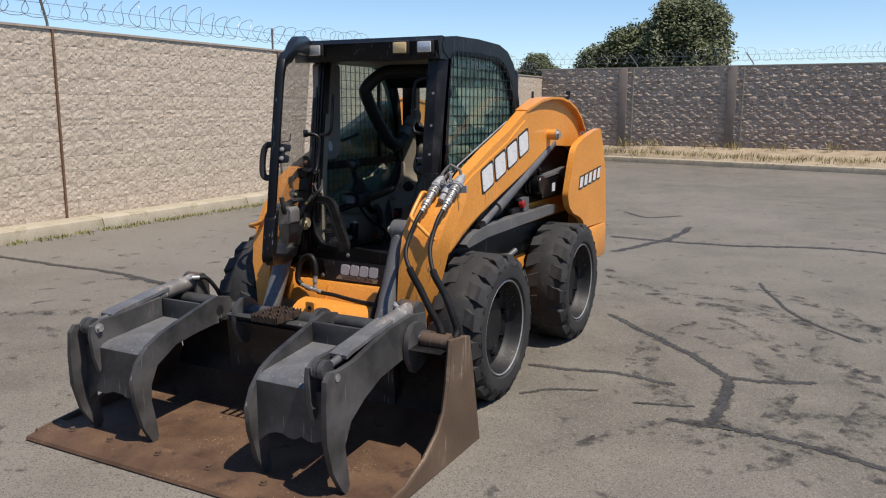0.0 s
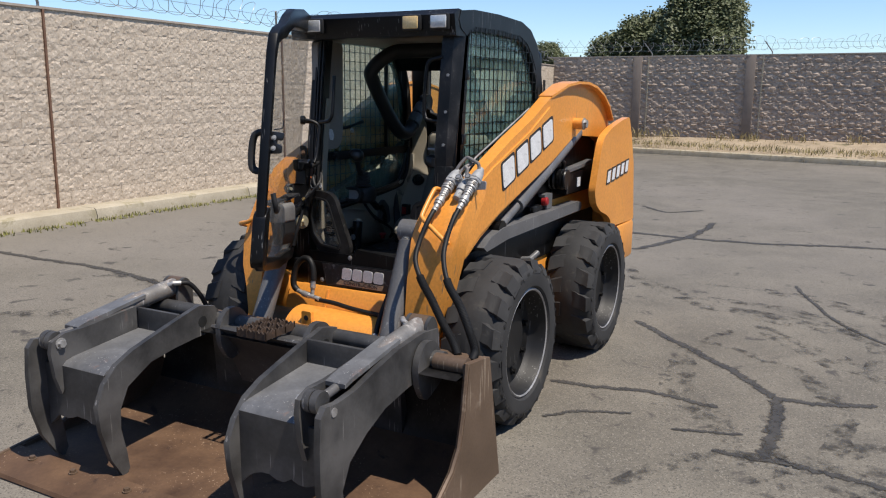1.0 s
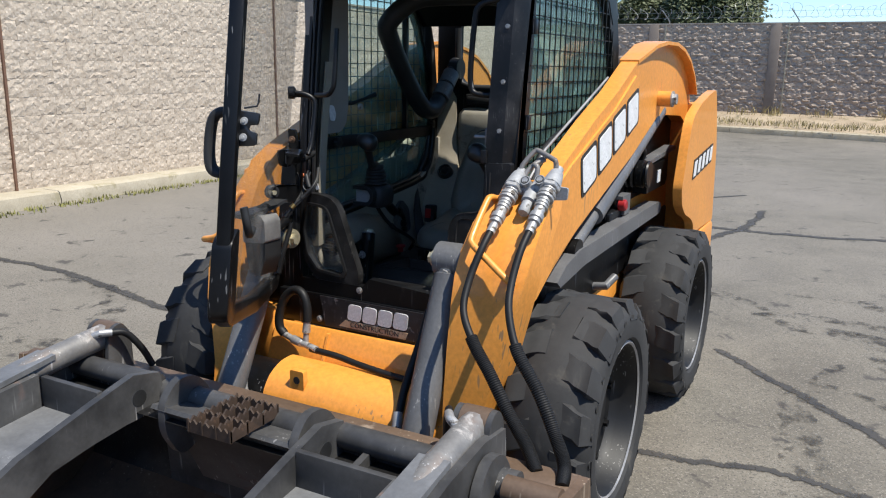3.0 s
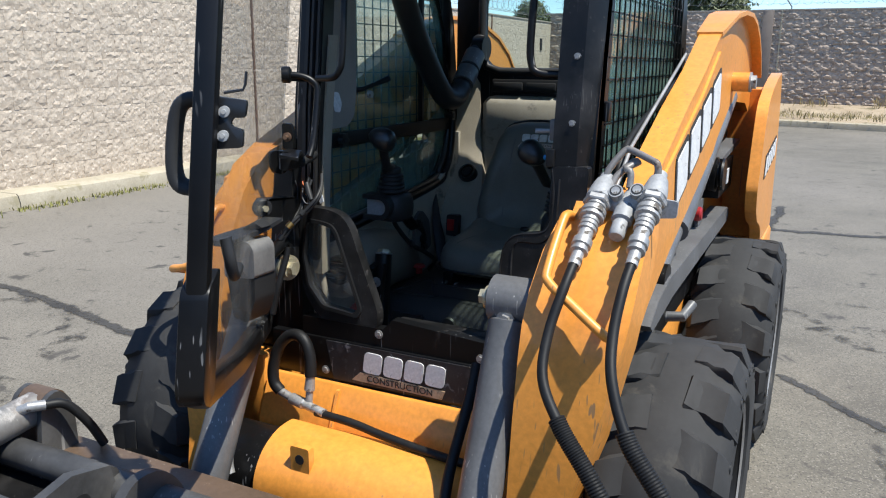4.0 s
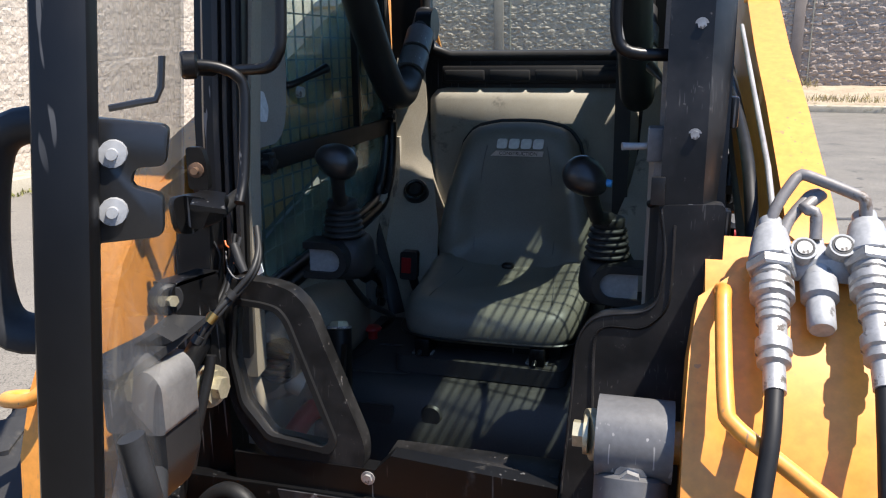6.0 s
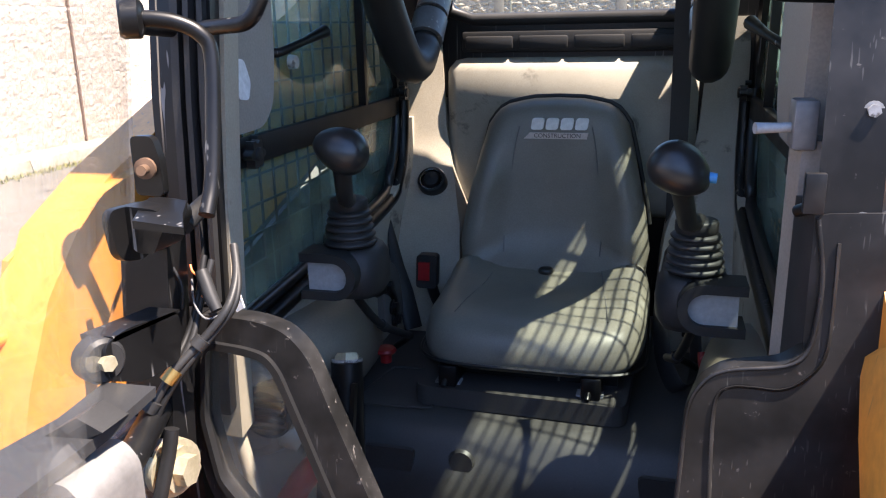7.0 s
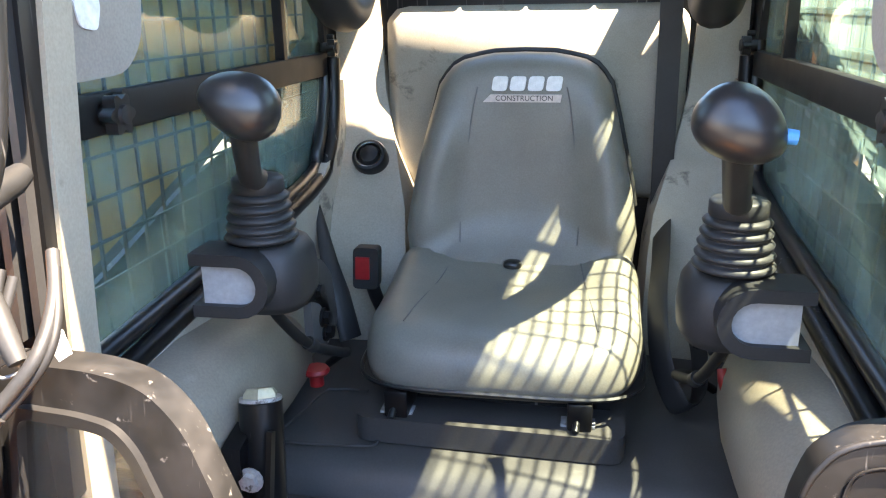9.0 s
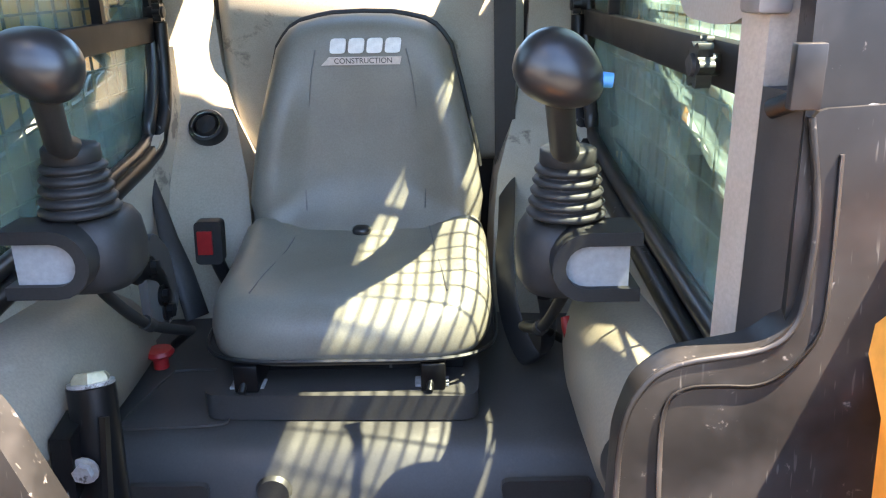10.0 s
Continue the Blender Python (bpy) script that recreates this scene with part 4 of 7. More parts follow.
    for p in ((s * 0.60, 0.36, 0.95), ):
        lathe(bm, [(0.05, s * -0.0), (0.05, s * 0.06)], p, "x", 20)
    part("cylinder_eye", bm, BLACK, loader)
    if s > 0:
        part("lower_link", prism(B(), [(0.115, 0.893), (0.20, 0.936), (0.36, 0.962), (1.58, 0.968), (1.635, 0.955), (1.645, 0.93), (1.61, 0.905), (0.42, 0.893), (0.15, 0.868)], s * 0.60, s * 0.668), CYLGREY, loader, "worn grey lower link bar", bevel=0.016)
    bm = B()
    lathe(bm, [(0.0, s * 0.62), (0.062, s * 0.62), (0.066, s * 0.65), (0.045, s * 0.655), (0.04, s * 0.675), (0.0, s * 0.675)], (0, 1.31, 1.135), "x", 20)
    box(bm, s * 0.59, s * 0.655, 1.36, 1.76, 1.035, 1.165)
    part("link_pivot", bm, BLACK, loader)
    part("valve_cap", lathe(B(), [(0.0, s * 0.640), (0.020, s * 0.640), (0.026, s * 0.634), (0.026, s * 0.606), (0.0, s * 0.604)], (0, 1.075, 1.020), "x", 14), RED, loader, "red cap on the valve")
    part("valve_bracket", prism(B(), [(1.10, 0.97), (1.19, 0.97), (1.19, 1.06), (1.06, 1.06), (1.06, 1.045), (1.10, 1.04)], s * 0.585, s * 0.625), CYLGREY, loader, bevel=0.003)
    bm = B()
    box(bm, s * 0.56, s * 0.61, 0.92, 1.22, 0.965, 1.0)
    part("valve_block", bm, BLACK, loader, bevel=0.006)
    part("link_sticker", box(B(), s * 0.655, s * 0.658, 1.565, 1.625, 1.065, 1.125), PAPER, loader)
    part("link_slat", prism(B(), [(1.38, 1.188), (1.92, 1.222), (1.96, 1.216), (1.95, 1.200), (1.40, 1.170)], s * 0.60, s * 0.655), CYLGREY, loader, bevel=0.003)
    part("side_hose", tube(B(), [(s * 0.60, 1.42, 1.17), (s * 0.63, 1.36, 1.235), (s * 0.61, 1.26, 1.25), (s * 0.58, 1.0, 1.16)], 0.014, 8, 5), HOSE, loader)
    for xx in (0.577, 0.600, 0.664):
        part("link_disc", lathe(B(), [(0.0, s * xx), (0.060, s * xx), (0.064, s * (xx + 0.006)), (0.060, s * (xx + 0.014)), (0.0, s * (xx + 0.014))], (0, 1.29 + (xx - 0.6) * 0.3, 1.135), "x", 20), BLACK, loader)
    part("axle_fitting", tube(B(), [(s * 0.575, 0.82, 0.70), (s * 0.64, 0.82, 0.71), (s * 0.66, 0.88, 0.74)], 0.018, 8), CYLGREY, loader)
    # bucket tilt cylinder
    top, foot = Vector((0.384, -0.118, 0.987) if s > 0 else (-0.416, -0.070, 0.970)), Vector((s * 0.39, -0.405, 0.36))
    ahead = (foot - top).normalized()
    cyl = part("tilt_cylinder", tube(B(), [top + ahead * 0.05, top + ahead * 0.055, foot], [0.045, 0.052, 0.052], 20), CYLGREY, loader, "grey hydraulic tilt cylinder")
    bm = B()
    tube(bm, [top - Vector((s * 0.05, 0, 0)), top + Vector((s * 0.055, 0, 0))], 0.058, 20)
    part("cylinder_cap", bm, CYLGREY, cyl, bevel=0.006)
    part("cap_bolt", hexbolt(B(), top + Vector((0, -0.050, -0.035)), "-y", 0.016, 0.016), SILVER, cyl)
    part("cylinder_pin", rod(B(), top + Vector((s * 0.05, 0, 0)), top + Vector((s * 0.10, 0, 0)), 0.030), ORANGE if s > 0 else CAST, cyl)
    boss = 0.050 if s > 0 else 0.086
    if s < 0:
        part("pin_boss", rod(B(), top + Vector((0.05, 0, 0)), top + Vector((boss, 0, 0)), 0.034), CYLGREY, cyl)
    part("pin_washer", tube(B(), [top + Vector((-s * boss, 0, 0)), top + Vector((-s * boss - s * 0.012, -0.004, 0))], 0.037, 20), ZINC, cyl, "yellowish zinc washer", bevel=0.003)
    part("washer_bolt", hexbolt(B(), top + Vector((-s * boss - s * 0.012, -0.004, 0)), "-x" if s > 0 else "+x", 0.020, 0.022), ZINC, cyl)


arm(1)
arm(-1)

# front: torque tube, recess, decal, lower black panel
part("torque_tube", prism(B(), rounded([(-0.09, 0.30), (-0.09, 0.50), (-0.12, 0.535), (-0.20, 0.535), (-0.27, 0.50), (-0.31, 0.44), (-0.32, 0.33), (-0.30, 0.28)], 0.04, 4), -0.285, 0.45), ORANGE, loader, "orange cross tube between the arms", bevel=0.012)
part("tube_collar", prism(B(), rounded([(-0.11, 0.32), (-0.11, 0.48), (-0.14, 0.51), (-0.20, 0.51), (-0.25, 0.48), (-0.285, 0.43), (-0.295, 0.34)], 0.04, 4), -0.45, -0.284), BLACK, loader)
part("recess_panel", prism(B(), [(0.0, 0.40), (0.0, 0.614), (-0.016, 0.614), (-0.024, 0.604), (-0.075, 0.485), (-0.080, 0.40)], -0.45, 0.45), ORANGE, loader, bevel=0.004)
part("panel_rib", prism(B(), [(-0.022, 0.604), (-0.034, 0.604), (-0.083, 0.485), (-0.075, 0.485)], -0.195, -0.185), ORANGE, loader)
tab = part("tube_tab", prism(B(), rounded([(-0.175, 0.475), (-0.175, 0.548), (-0.115, 0.548), (-0.115, 0.475)], 0.008, 2), -0.285, -0.262, "y"), ORANGE, loader, bevel=0.004)
part("tab_hole", rod(B(), (-0.145, -0.2865, 0.513), (-0.145, -0.261, 0.513), 0.014, 14), INK, tab)
part("lower_guard", prism(B(), [(-0.28, 0.16), (-0.42, 0.22), (-0.42, 0.30), (-0.10, 0.30), (-0.02, 0.20)], -0.46, 0.46), BLACK, loader)
part("front_plate", box(B(), -0.45, 0.47, 0.004, 0.034, 0.616, 0.745), BLACK, loader, bevel=0.003)
decal = part("front_decal", prism(B(), [(-0.25, 0.740), (0.228, 0.740), (0.220, 0.626), (-0.225, 0.622)], 0.0005, 0.0045, "y"), DECAL, loader, "scratched black decal")
for i in range(4):
    x = -0.122 + i * 0.0675
    bm = prism(B(), rounded([(x, 0.664), (x + 0.060, 0.662), (x + 0.067, 0.725), (x + 0.008, 0.727)], 0.014, 3), -0.0025, 0.001, "y")
    part("decal_block", bm, WHITE, decal, "worn white block")
part("decal_stripe", prism(B(), [(-0.160, 0.633), (0.135, 0.629), (0.145, 0.655), (-0.132, 0.660)], -0.002, 0.001, "y"), BUFF, decal)


def word(text, size, m, material, parent, name="lettering", depth=0.0006):
    """A word in the built-in font, as a mesh at pose m."""
    data = bpy.data.curves.new(name, "FONT")
    data.body, data.size, data.extrude, data.align_x, data.align_y = text, size, depth, "CENTER", "CENTER"
    ob = bpy.data.objects.new(name, data)
    scene.collection.objects.link(ob)
    bpy.context.view_layer.update()
    mesh = bpy.data.meshes.new_from_object(ob.evaluated_get(bpy.context.evaluated_depsgraph_get()))
    bpy.data.objects.remove(ob)
    mesh.materials.clear()
    mesh.materials.append(material)
    made = new(name, mesh)
    made.parent = parent
    made.matrix_basis = Matrix.Translation(-Vector(parent["base"])) @ m
    made["label"] = "printed word"
    return made


word("CONSTRUCTION", 0.0275, pose(0.0, -0.0028, 0.6445, 90, 0.8, 0), INK, decal)

# cab shell
FRONT = [(0.030, 0.80), (0.046, 0.95), (0.062, 1.12), (0.073, 1.28), (0.081, 1.40), (0.12, 1.72), (0.155, 1.96)]


def leaned(bm):
    """Lean a part of the entry frame back with the face of the cab."""
    for v in bm.verts:
        v.co.y += 0.048 + 0.10 * (v.co.z - 0.80)
    return bm


def front_y(z):
    return float(np.interp(z, [p[1] for p in FRONT], [p[0] for p in FRONT]))


cab_side = [(0.155, 1.96), (0.13, 2.0), (0.15, 2.045), (0.3, 2.062), (0.6, 2.066), (0.92, 2.055), (1.06, 2.02), (1.16, 1.95), (1.235, 1.84), (1.285, 1.70), (1.315, 1.50), (1.335, 1.30), (1.34, 1.0), (1.34, 0.86), (0.02, 0.86), (0.0, 0.95), (0.073, 1.40)]
inner = [(0.215, 1.92), (0.22, 1.94), (0.235, 1.955), (0.32, 1.965), (0.6, 1.968), (0.90, 1.96), (1.01, 1.925), (1.08, 1.87), (1.14, 1.79), (1.195, 1.67), (1.235, 1.48), (1.25, 1.32), (1.22, 1.12), (1.10, 1.03), (0.16, 0.96), (0.11, 1.0), (0.15, 1.40)]
opening = inner
for s in (1, -1):
    # the hinge side starts further back, behind its narrower post
    back = lambda pts: [(max(y, 0.05) + 0.15 if y < 0.24 and z < 1.975 else y, z) for y, z in pts]
    set_back = lambda pts, d: [(y + d if y < 0.1 else y + 0.04 + d * 0.4 if y < 0.24 and z < 1.975 else y, z) for y, z in pts]
    shell = set_back(cab_side, 0.05) if s > 0 else back(cab_side)
    inner = [(y + 0.06 if y < 0.2 else y + 0.035 if y < 0.24 else y, z) for y, z in opening] if s > 0 else [(y + 0.15 if y < 0.23 else max(y, 0.385), z) for y, z in opening]
    frame_side = part("cab_side_frame", frame_of(B(), shell, inner, s * 0.455, s * 0.50), BLACK, loader, bevel=0.006)
    # welded wire guard outside the side window
    bm = B()
    hull = inner

    def span(v, k):
        """Where the line at v of axis k crosses the opening."""
        hits = []
        for a, b in zip(hull, hull[1:] + hull[:1]):
            if (a[k] - v) * (b[k] - v) < 0:
                t = (v - a[k]) / (b[k] - a[k])
                hits.append(a[1 - k] + t * (b[1 - k] - a[1 - k]))
        return (min(hits), max(hits)) if len(hits) > 1 else None
    for y in np.arange(0.15, 1.25, 0.056):
        r = span(y, 0)
        if r:
            box(bm, s * 0.503, s * 0.507, y - 0.0022, y + 0.0022, r[0] - 0.02, r[1] + 0.02)
    for z in np.arange(1.0, 1.96, 0.056):
        r = span(z, 1)
        if r:
            box(bm, s * 0.499, s * 0.503, r[0] - 0.02, r[1] + 0.02, z - 0.002, z + 0.002)
    part("window_guard", bm, BLACK, frame_side, "black welded wire window guard")
    pane = part("side_window", prism(B(), inner, s * 0.468, s * 0.472), SUNVEILGLASS if s > 0 else SIDEGLASS, frame_side, "green tinted side window")
    part("window_bar", box(B(), s * 0.445, s * 0.464, 0.14, 1.25, 1.262, 1.312), HOSE, frame_side, bevel=0.004)
    part("window_upright", box(B(), s * 0.447, s * 0.466, 0.985, 1.0, 1.30, 1.95), BLACK, frame_side)
    for yy, zz, size in ((0.385, 1.287, 0.026), (1.215, 1.322, 0.020)):
        star = []
        for i in range(48):
            turn = i / 48 * math.tau
            r_ = size * (0.86 + 0.16 * math.cos(6 * turn))
            star.append((yy + r_ * math.cos(turn), zz + r_ * math.sin(turn)))
        knob = part("window_knob", prism(B(), star, s * 0.418, s * 0.434), GLOSSBLACK, frame_side, "black star-shaped window knob", bevel=0.004)
        part("knob_neck", lathe(B(), [(0.012, s * 0.446), (0.012, s * 0.434), (0.017, s * 0.433)], (0, yy, zz), "x", 14), GLOSSBLACK, knob)
        part("knob_face", lathe(B(), [(0.013, s * 0.420), (0.011, s * 0.414), (0.0, s * 0.413)], (0, yy, zz), "x", 14), PLASTIC, knob)
        part("knob_stud", rod(B(), (s * 0.447, yy + 0.030, zz + 0.022), (s * 0.432, yy + 0.030, zz + 0.022), 0.006, 10), PLASTIC, frame_side)
    # front post
    rings = []
    for y, z in FRONT[1:]:
        if s > 0:
            rings.append([(0.402, y, z), (0.466, y, z), (0.50, y + 0.05, z), (0.50, y + 0.09, z), (0.42, y + 0.09, z)])
        else:
            rings.append([(-0.345, y + 0.055, z), (-0.425, y + 0.055, z), (-0.438, y + 0.07, z), (-0.438, y + 0.13, z), (-0.36, y + 0.13, z)])
    post = part("front_post", loft(B(), rings), SCUFF if s > 0 else BLACK, loader, "black cab front post with chipped paint", bevel=0.005)
    if s < 0:
        for xa, xb, d in ((-0.350, -0.358, 0.012), (-0.368, -0.376, 0.016), (-0.388, -0.400, 0.010)):
            part("gasket_rib", loft(B(), [[(xa, y + 0.055 - d, z), (xb, y + 0.055 - d, z), (xb, y + 0.06, z), (xa, y + 0.06, z)] for y, z in FRONT[2:]]), PLASTIC, post)
    for z in (1.283, 1.398, 1.56, 1.74):
        if s > 0:
            part("post_bolt", hexbolt(B(), (0.448, front_y(z) + 0.002, z), "-y", 0.007, 0.006), SILVER, post)
    for y, z in ((0.15, 1.22), (0.17, 1.40), (0.20, 1.72)) if s > 0 else ():
        part("guard_hinge", box(B(), s * 0.50, s * 0.516, y, y + 0.03, z, z + 0.05), BLACK, post, bevel=0.004)
    # hoses in the gap between cab and arm
    if s > 0:
        part("arm_gap_hose", tube(B(), [(0.55, 0.12, 1.20), (0.545, 0.25, 1.33), (0.545, 0.6, 1.42), (0.55, 1.2, 1.55)], 0.011, 8, 5), HOSE, loader)
        part("arm_gap_pipe", tube(B(), [(0.572, 0.06, 1.25), (0.570, 0.2, 1.335), (0.570, 0.9, 1.575)], 0.005, 8), SCRAPED, loader)
bm = B()
outer_r = [(y, z + 0.006) for y, z in cab_side[0:9]]
lower_r = [(0.22, 1.935), (0.24, 1.95), (0.26, 1.97), (0.34, 1.985), (0.6, 1.99), (0.90, 1.98), (1.01, 1.945), (1.09, 1.885), (1.16, 1.80)]
prism(bm, outer_r + lower_r[::-1], -0.503, 0.503)
roof = part("cab_roof", bm, BLACK, loader, "black cab roof", bevel=0.008)
part("roof_lining", box(B(), -0.45, 0.45, 0.24, 1.05, 1.935, 1.96), TRIMGREY, roof)
head = part("front_header", prism(B(), [(0.105, 1.93), (0.085, 2.03), (0.13, 2.058), (0.2, 2.05), (0.2, 1.93)], -0.50, 0.50), BLACK, loader, bevel=0.012)
for x, mat, lab in ((0.262, AMBER, "amber work lamp"), (0.42, LENS, "clear work lamp"), (-0.33, LENS, "clear work lamp")):
    part("work_lamp", box(B(), x - 0.055, x + 0.055, 0.072, 0.10, 1.955, 2.035), PLASTIC, head, bevel=0.012)
    tagged(part("work_lamp_lens", box(B(), x - 0.043, x + 0.043, 0.064, 0.074, 1.965, 2.025), mat, head, lab, bevel=0.006))
part("rear_frame", frame_of(B(), rounded([(-0.46, 1.30), (0.46, 1.30), (0.46, 1.93), (-0.46, 1.93)], 0.05, 3), rounded([(-0.33, 1.52), (0.33, 1.52), (0.33, 1.87), (-0.33, 1.87)], 0.07, 3), 1.33, 1.36, "y"), BLACK, loader)
pane = part("rear_window", prism(B(), rounded([(-0.36, 1.49), (0.36, 1.49), (0.36, 1.9), (-0.36, 1.9)], 0.07, 3), 1.345, 1.349, "y"), BACKGLASS, loader, "clear rear cab window")
pane.visible_shadow = False
bm = B()
tube(bm, [(-0.345, 1.335, 1.80), (-0.345, 1.335, 1.58), (-0.32, 1.335, 1.525), (-0.26, 1.335, 1.505), (0.26, 1.335, 1.505), (0.32, 1.335, 1.525), (0.345, 1.335, 1.58), (0.345, 1.335, 1.80)], 0.017, 8)
part("rear_window_seal", bm, PLASTIC, loader)

# black front panel with the entry opening and its little side window
lp = rounded([(0.268, 0.745), (0.279, 0.97), (0.283, 1.052), (0.296, 1.090), (0.322, 1.110), (0.384, 1.121), (0.406, 1.140), (0.412, 1.178), (0.413, 1.225), (0.404, 1.29), (0.50, 1.295), (0.50, 0.745)], 0.012, 3)
part("entry_panel_left", leaned(prism(B(), lp, -0.028, 0.004, "y")), SCUFF, loader, "scuffed black entry panel", bevel=0.006)
lip = [(0.269, 0.80), (0.280, 0.97), (0.284, 1.052), (0.297, 1.089), (0.323, 1.109), (0.385, 1.120), (0.407, 1.140), (0.413, 1.178), (0.414, 1.225), (0.405, 1.285)]
part("entry_panel_edge", leaned(tube(B(), [(x, -0.027, z) for x, z in lip], 0.0026, 8, 4)), SCUFF, loader)
part("panel_pressing", leaned(tube(B(), [(0.318, -0.0275, 0.90), (0.314, -0.0275, 1.02), (0.316, -0.0275, 1.075), (0.330, -0.0275, 1.090), (0.354, -0.0275, 1.092), (0.382, -0.0275, 1.092), (0.404, -0.0275, 1.104), (0.424, -0.0275, 1.132), (0.428, -0.0275, 1.177), (0.428, -0.0275, 1.26)], 0.0042, 10, 4, flat=0.35)), SCUFF, loader)
part("entry_sill", prism(B(), [(-0.34, 0.745), (0.262, 0.745), (0.264, 0.810), (0.25, 0.812), (-0.03, 0.832), (-0.06, 0.80), (-0.34, 0.80)], 0.012, 0.046, "y"), BLACK, loader, bevel=0.006)
part("sill_tread", box(B(), -0.05, 0.262, 0.047, 0.11, 0.785, 0.813), SCUFF, loader, "worn black sill plate", bevel=0.004)
outer_w = [(-0.356, 1.128), (-0.262, 1.124), (-0.218, 1.112), (-0.187, 1.080), (-0.163, 1.025), (-0.080, 0.842), (-0.082, 0.790), (-0.280, 0.798), (-0.338, 0.870), (-0.364, 0.970)]
outer_w = rounded(outer_w, 0.028, 4)
inner_w = [(-0.334, 1.086), (-0.280, 1.082), (-0.250, 1.076), (-0.234, 1.058), (-0.218, 1.022), (-0.142, 0.846), (-0.154, 0.827), (-0.266, 0.838), (-0.320, 0.896), (-0.341, 0.985)]
inner_w = rounded(inner_w, 0.012, 4)
fw = part("kick_window_frame", leaned(frame_of(B(), outer_w, inner_w, -0.034, 0.0, "y")), SCUFF, loader, "black chipped frame of the small foot window", bevel=0.006)
mid_w = [((a[0] + 5 * b[0]) / 6, (a[1] + 5 * b[1]) / 6) for a, b in zip(outer_w, inner_w)]
part("kick_window_seal", leaned(frame_of(B(), mid_w, [(b[0] * 0.97 - 0.007, b[1] * 0.97 + 0.0295) for b in inner_w], -0.042, -0.030, "y")), GLOSSBLACK, fw, bevel=0.004)
pane = part("kick_window", leaned(prism(B(), inner_w, -0.020, -0.016, "y")), DOORGLASS, fw, "scratched clear foot window")
pane.visible_shadow = False
for x, z in ((-0.074, 0.783), (-0.255, 0.645), (0.245, 0.765), (0.36, 0.80), (0.47, 0.90), (0.43, 0.96)):
    part("panel_bolt", hexbolt(B(), (x, 0.004 if z < 0.7 else 0.012 if z < 0.79 else 0.030 + 0.1 * (z - 0.8), z), "-y", 0.009, 0.007), SILVER, loader)
part("front_post_lower", prism(B(), [(-0.45, 0.62), (-0.355, 0.62), (-0.352, 1.12), (-0.45, 1.12)], 0.030, 0.09, "y"), BLACK, loader, bevel=0.006)

# coupler block with quick couplings and the two auxiliary hoses
block = part("coupler_block", box(B(), 0.540, 0.700, -0.034, 0.004, 1.208, 1.246), CAST, loader, "grey cast coupler manifold", bevel=0.010)
part("coupler_plate", prism(B(), rounded([(0.672, 1.200), (0.735, 1.206), (0.737, 1.244), (0.672, 1.250)], 0.006, 2), -0.030, -0.020, "y"), CAST, block, bevel=0.002)


def coupling(x, y0, z0, long):
    ax = Vector((-0.02, -0.80, -0.60))
    p = Vector((x, y0, z0))
    prof = [(0.028, 0.0), (0.028, 0.022), (0.024, 0.024), (0.024, 0.029), (0.033, 0.032), (0.033, 0.044), (0.029, 0.046), (0.029, 0.049), (0.033, 0.051), (0.033, 0.058), (0.025, 0.062), (0.025, 0.070), (0.022, 0.072), (0.025, 0.075), (0.025, 0.083), (0.022, 0.085), (0.025, 0.088), (0.025, 0.096), (0.020, 0.098), (0.020, 0.122), (0.026, 0.125), (0.026, 0.143), (0.021, 0.146), (0.021, 0.151), (0.024, 0.153), (0.024, 0.160), (0.016, 0.164), (0.016, 0.20)] if long else \
           [(0.028, 0.0), (0.028, 0.03), (0.019, 0.034), (0.021, 0.04), (0.021, 0.075), (0.018, 0.08)]
    pts, rad = [], []
    for r, d in prof:
        pts.append(p + ax * d)
        rad.append(r)
    return tube(B(), pts, [0.88 * r for r in rad], 14)


for x, y, z, big in ((0.556, -0.040, 1.232, 1.0), (0.680, -0.032, 1.245, 1.0), (0.619, -0.036, 1.212, 0.66)):
    ax, p = Vector((-0.02, -0.80, -0.60)), Vector((x, y, z))
    body = [(-0.084, 0.012), (-0.082, 0.016), (-0.068, 0.0165), (-0.066, 0.019), (-0.060, 0.0225), (-0.035, 0.0275), (-0.012, 0.0305), (-0.004, 0.031), (-0.002, 0.029)]
    part("cast_body", tube(B(), [p + ax * (d * (0.75 + 0.25 * big)) for d, r in body], [r * big for d, r in body], 18), CAST, block)
    if big == 1.0:
        part("coupling_nut", tube(B(), [p - ax * 0.003, p, p + ax * 0.012, p + ax * 0.015], [0.030, 0.0335, 0.0335, 0.030], 6), SILVER, block)
part("hose_coupling", coupling(0.556, -0.040, 1.232, True), SILVER, block, "zinc quick coupling")
part("hose_coupling", coupling(0.680, -0.032, 1.245, True), SILVER, block, "zinc quick coupling")
part("dust_cap", coupling(0.619, -0.036, 1.212, False), CAST, block)
for x, y, z in ((0.596, -0.022, 1.246), (0.644, -0.018, 1.252)):
    plug = part("plug", rod(B(), (x, y + 0.01, z - 0.01), (x, y - 0.018, z + 0.014), 0.017), CAST, block)
    part("plug_face", rod(B(), (x, y - 0.018, z + 0.014), (x, y - 0.020, z + 0.0155), 0.010), SILVER, plug)
    part("plug_ring", tube(B(), [(x, y - 0.0178, z + 0.0138), (x, y - 0.0188, z + 0.0146)], 0.0138, 14), INK, plug)
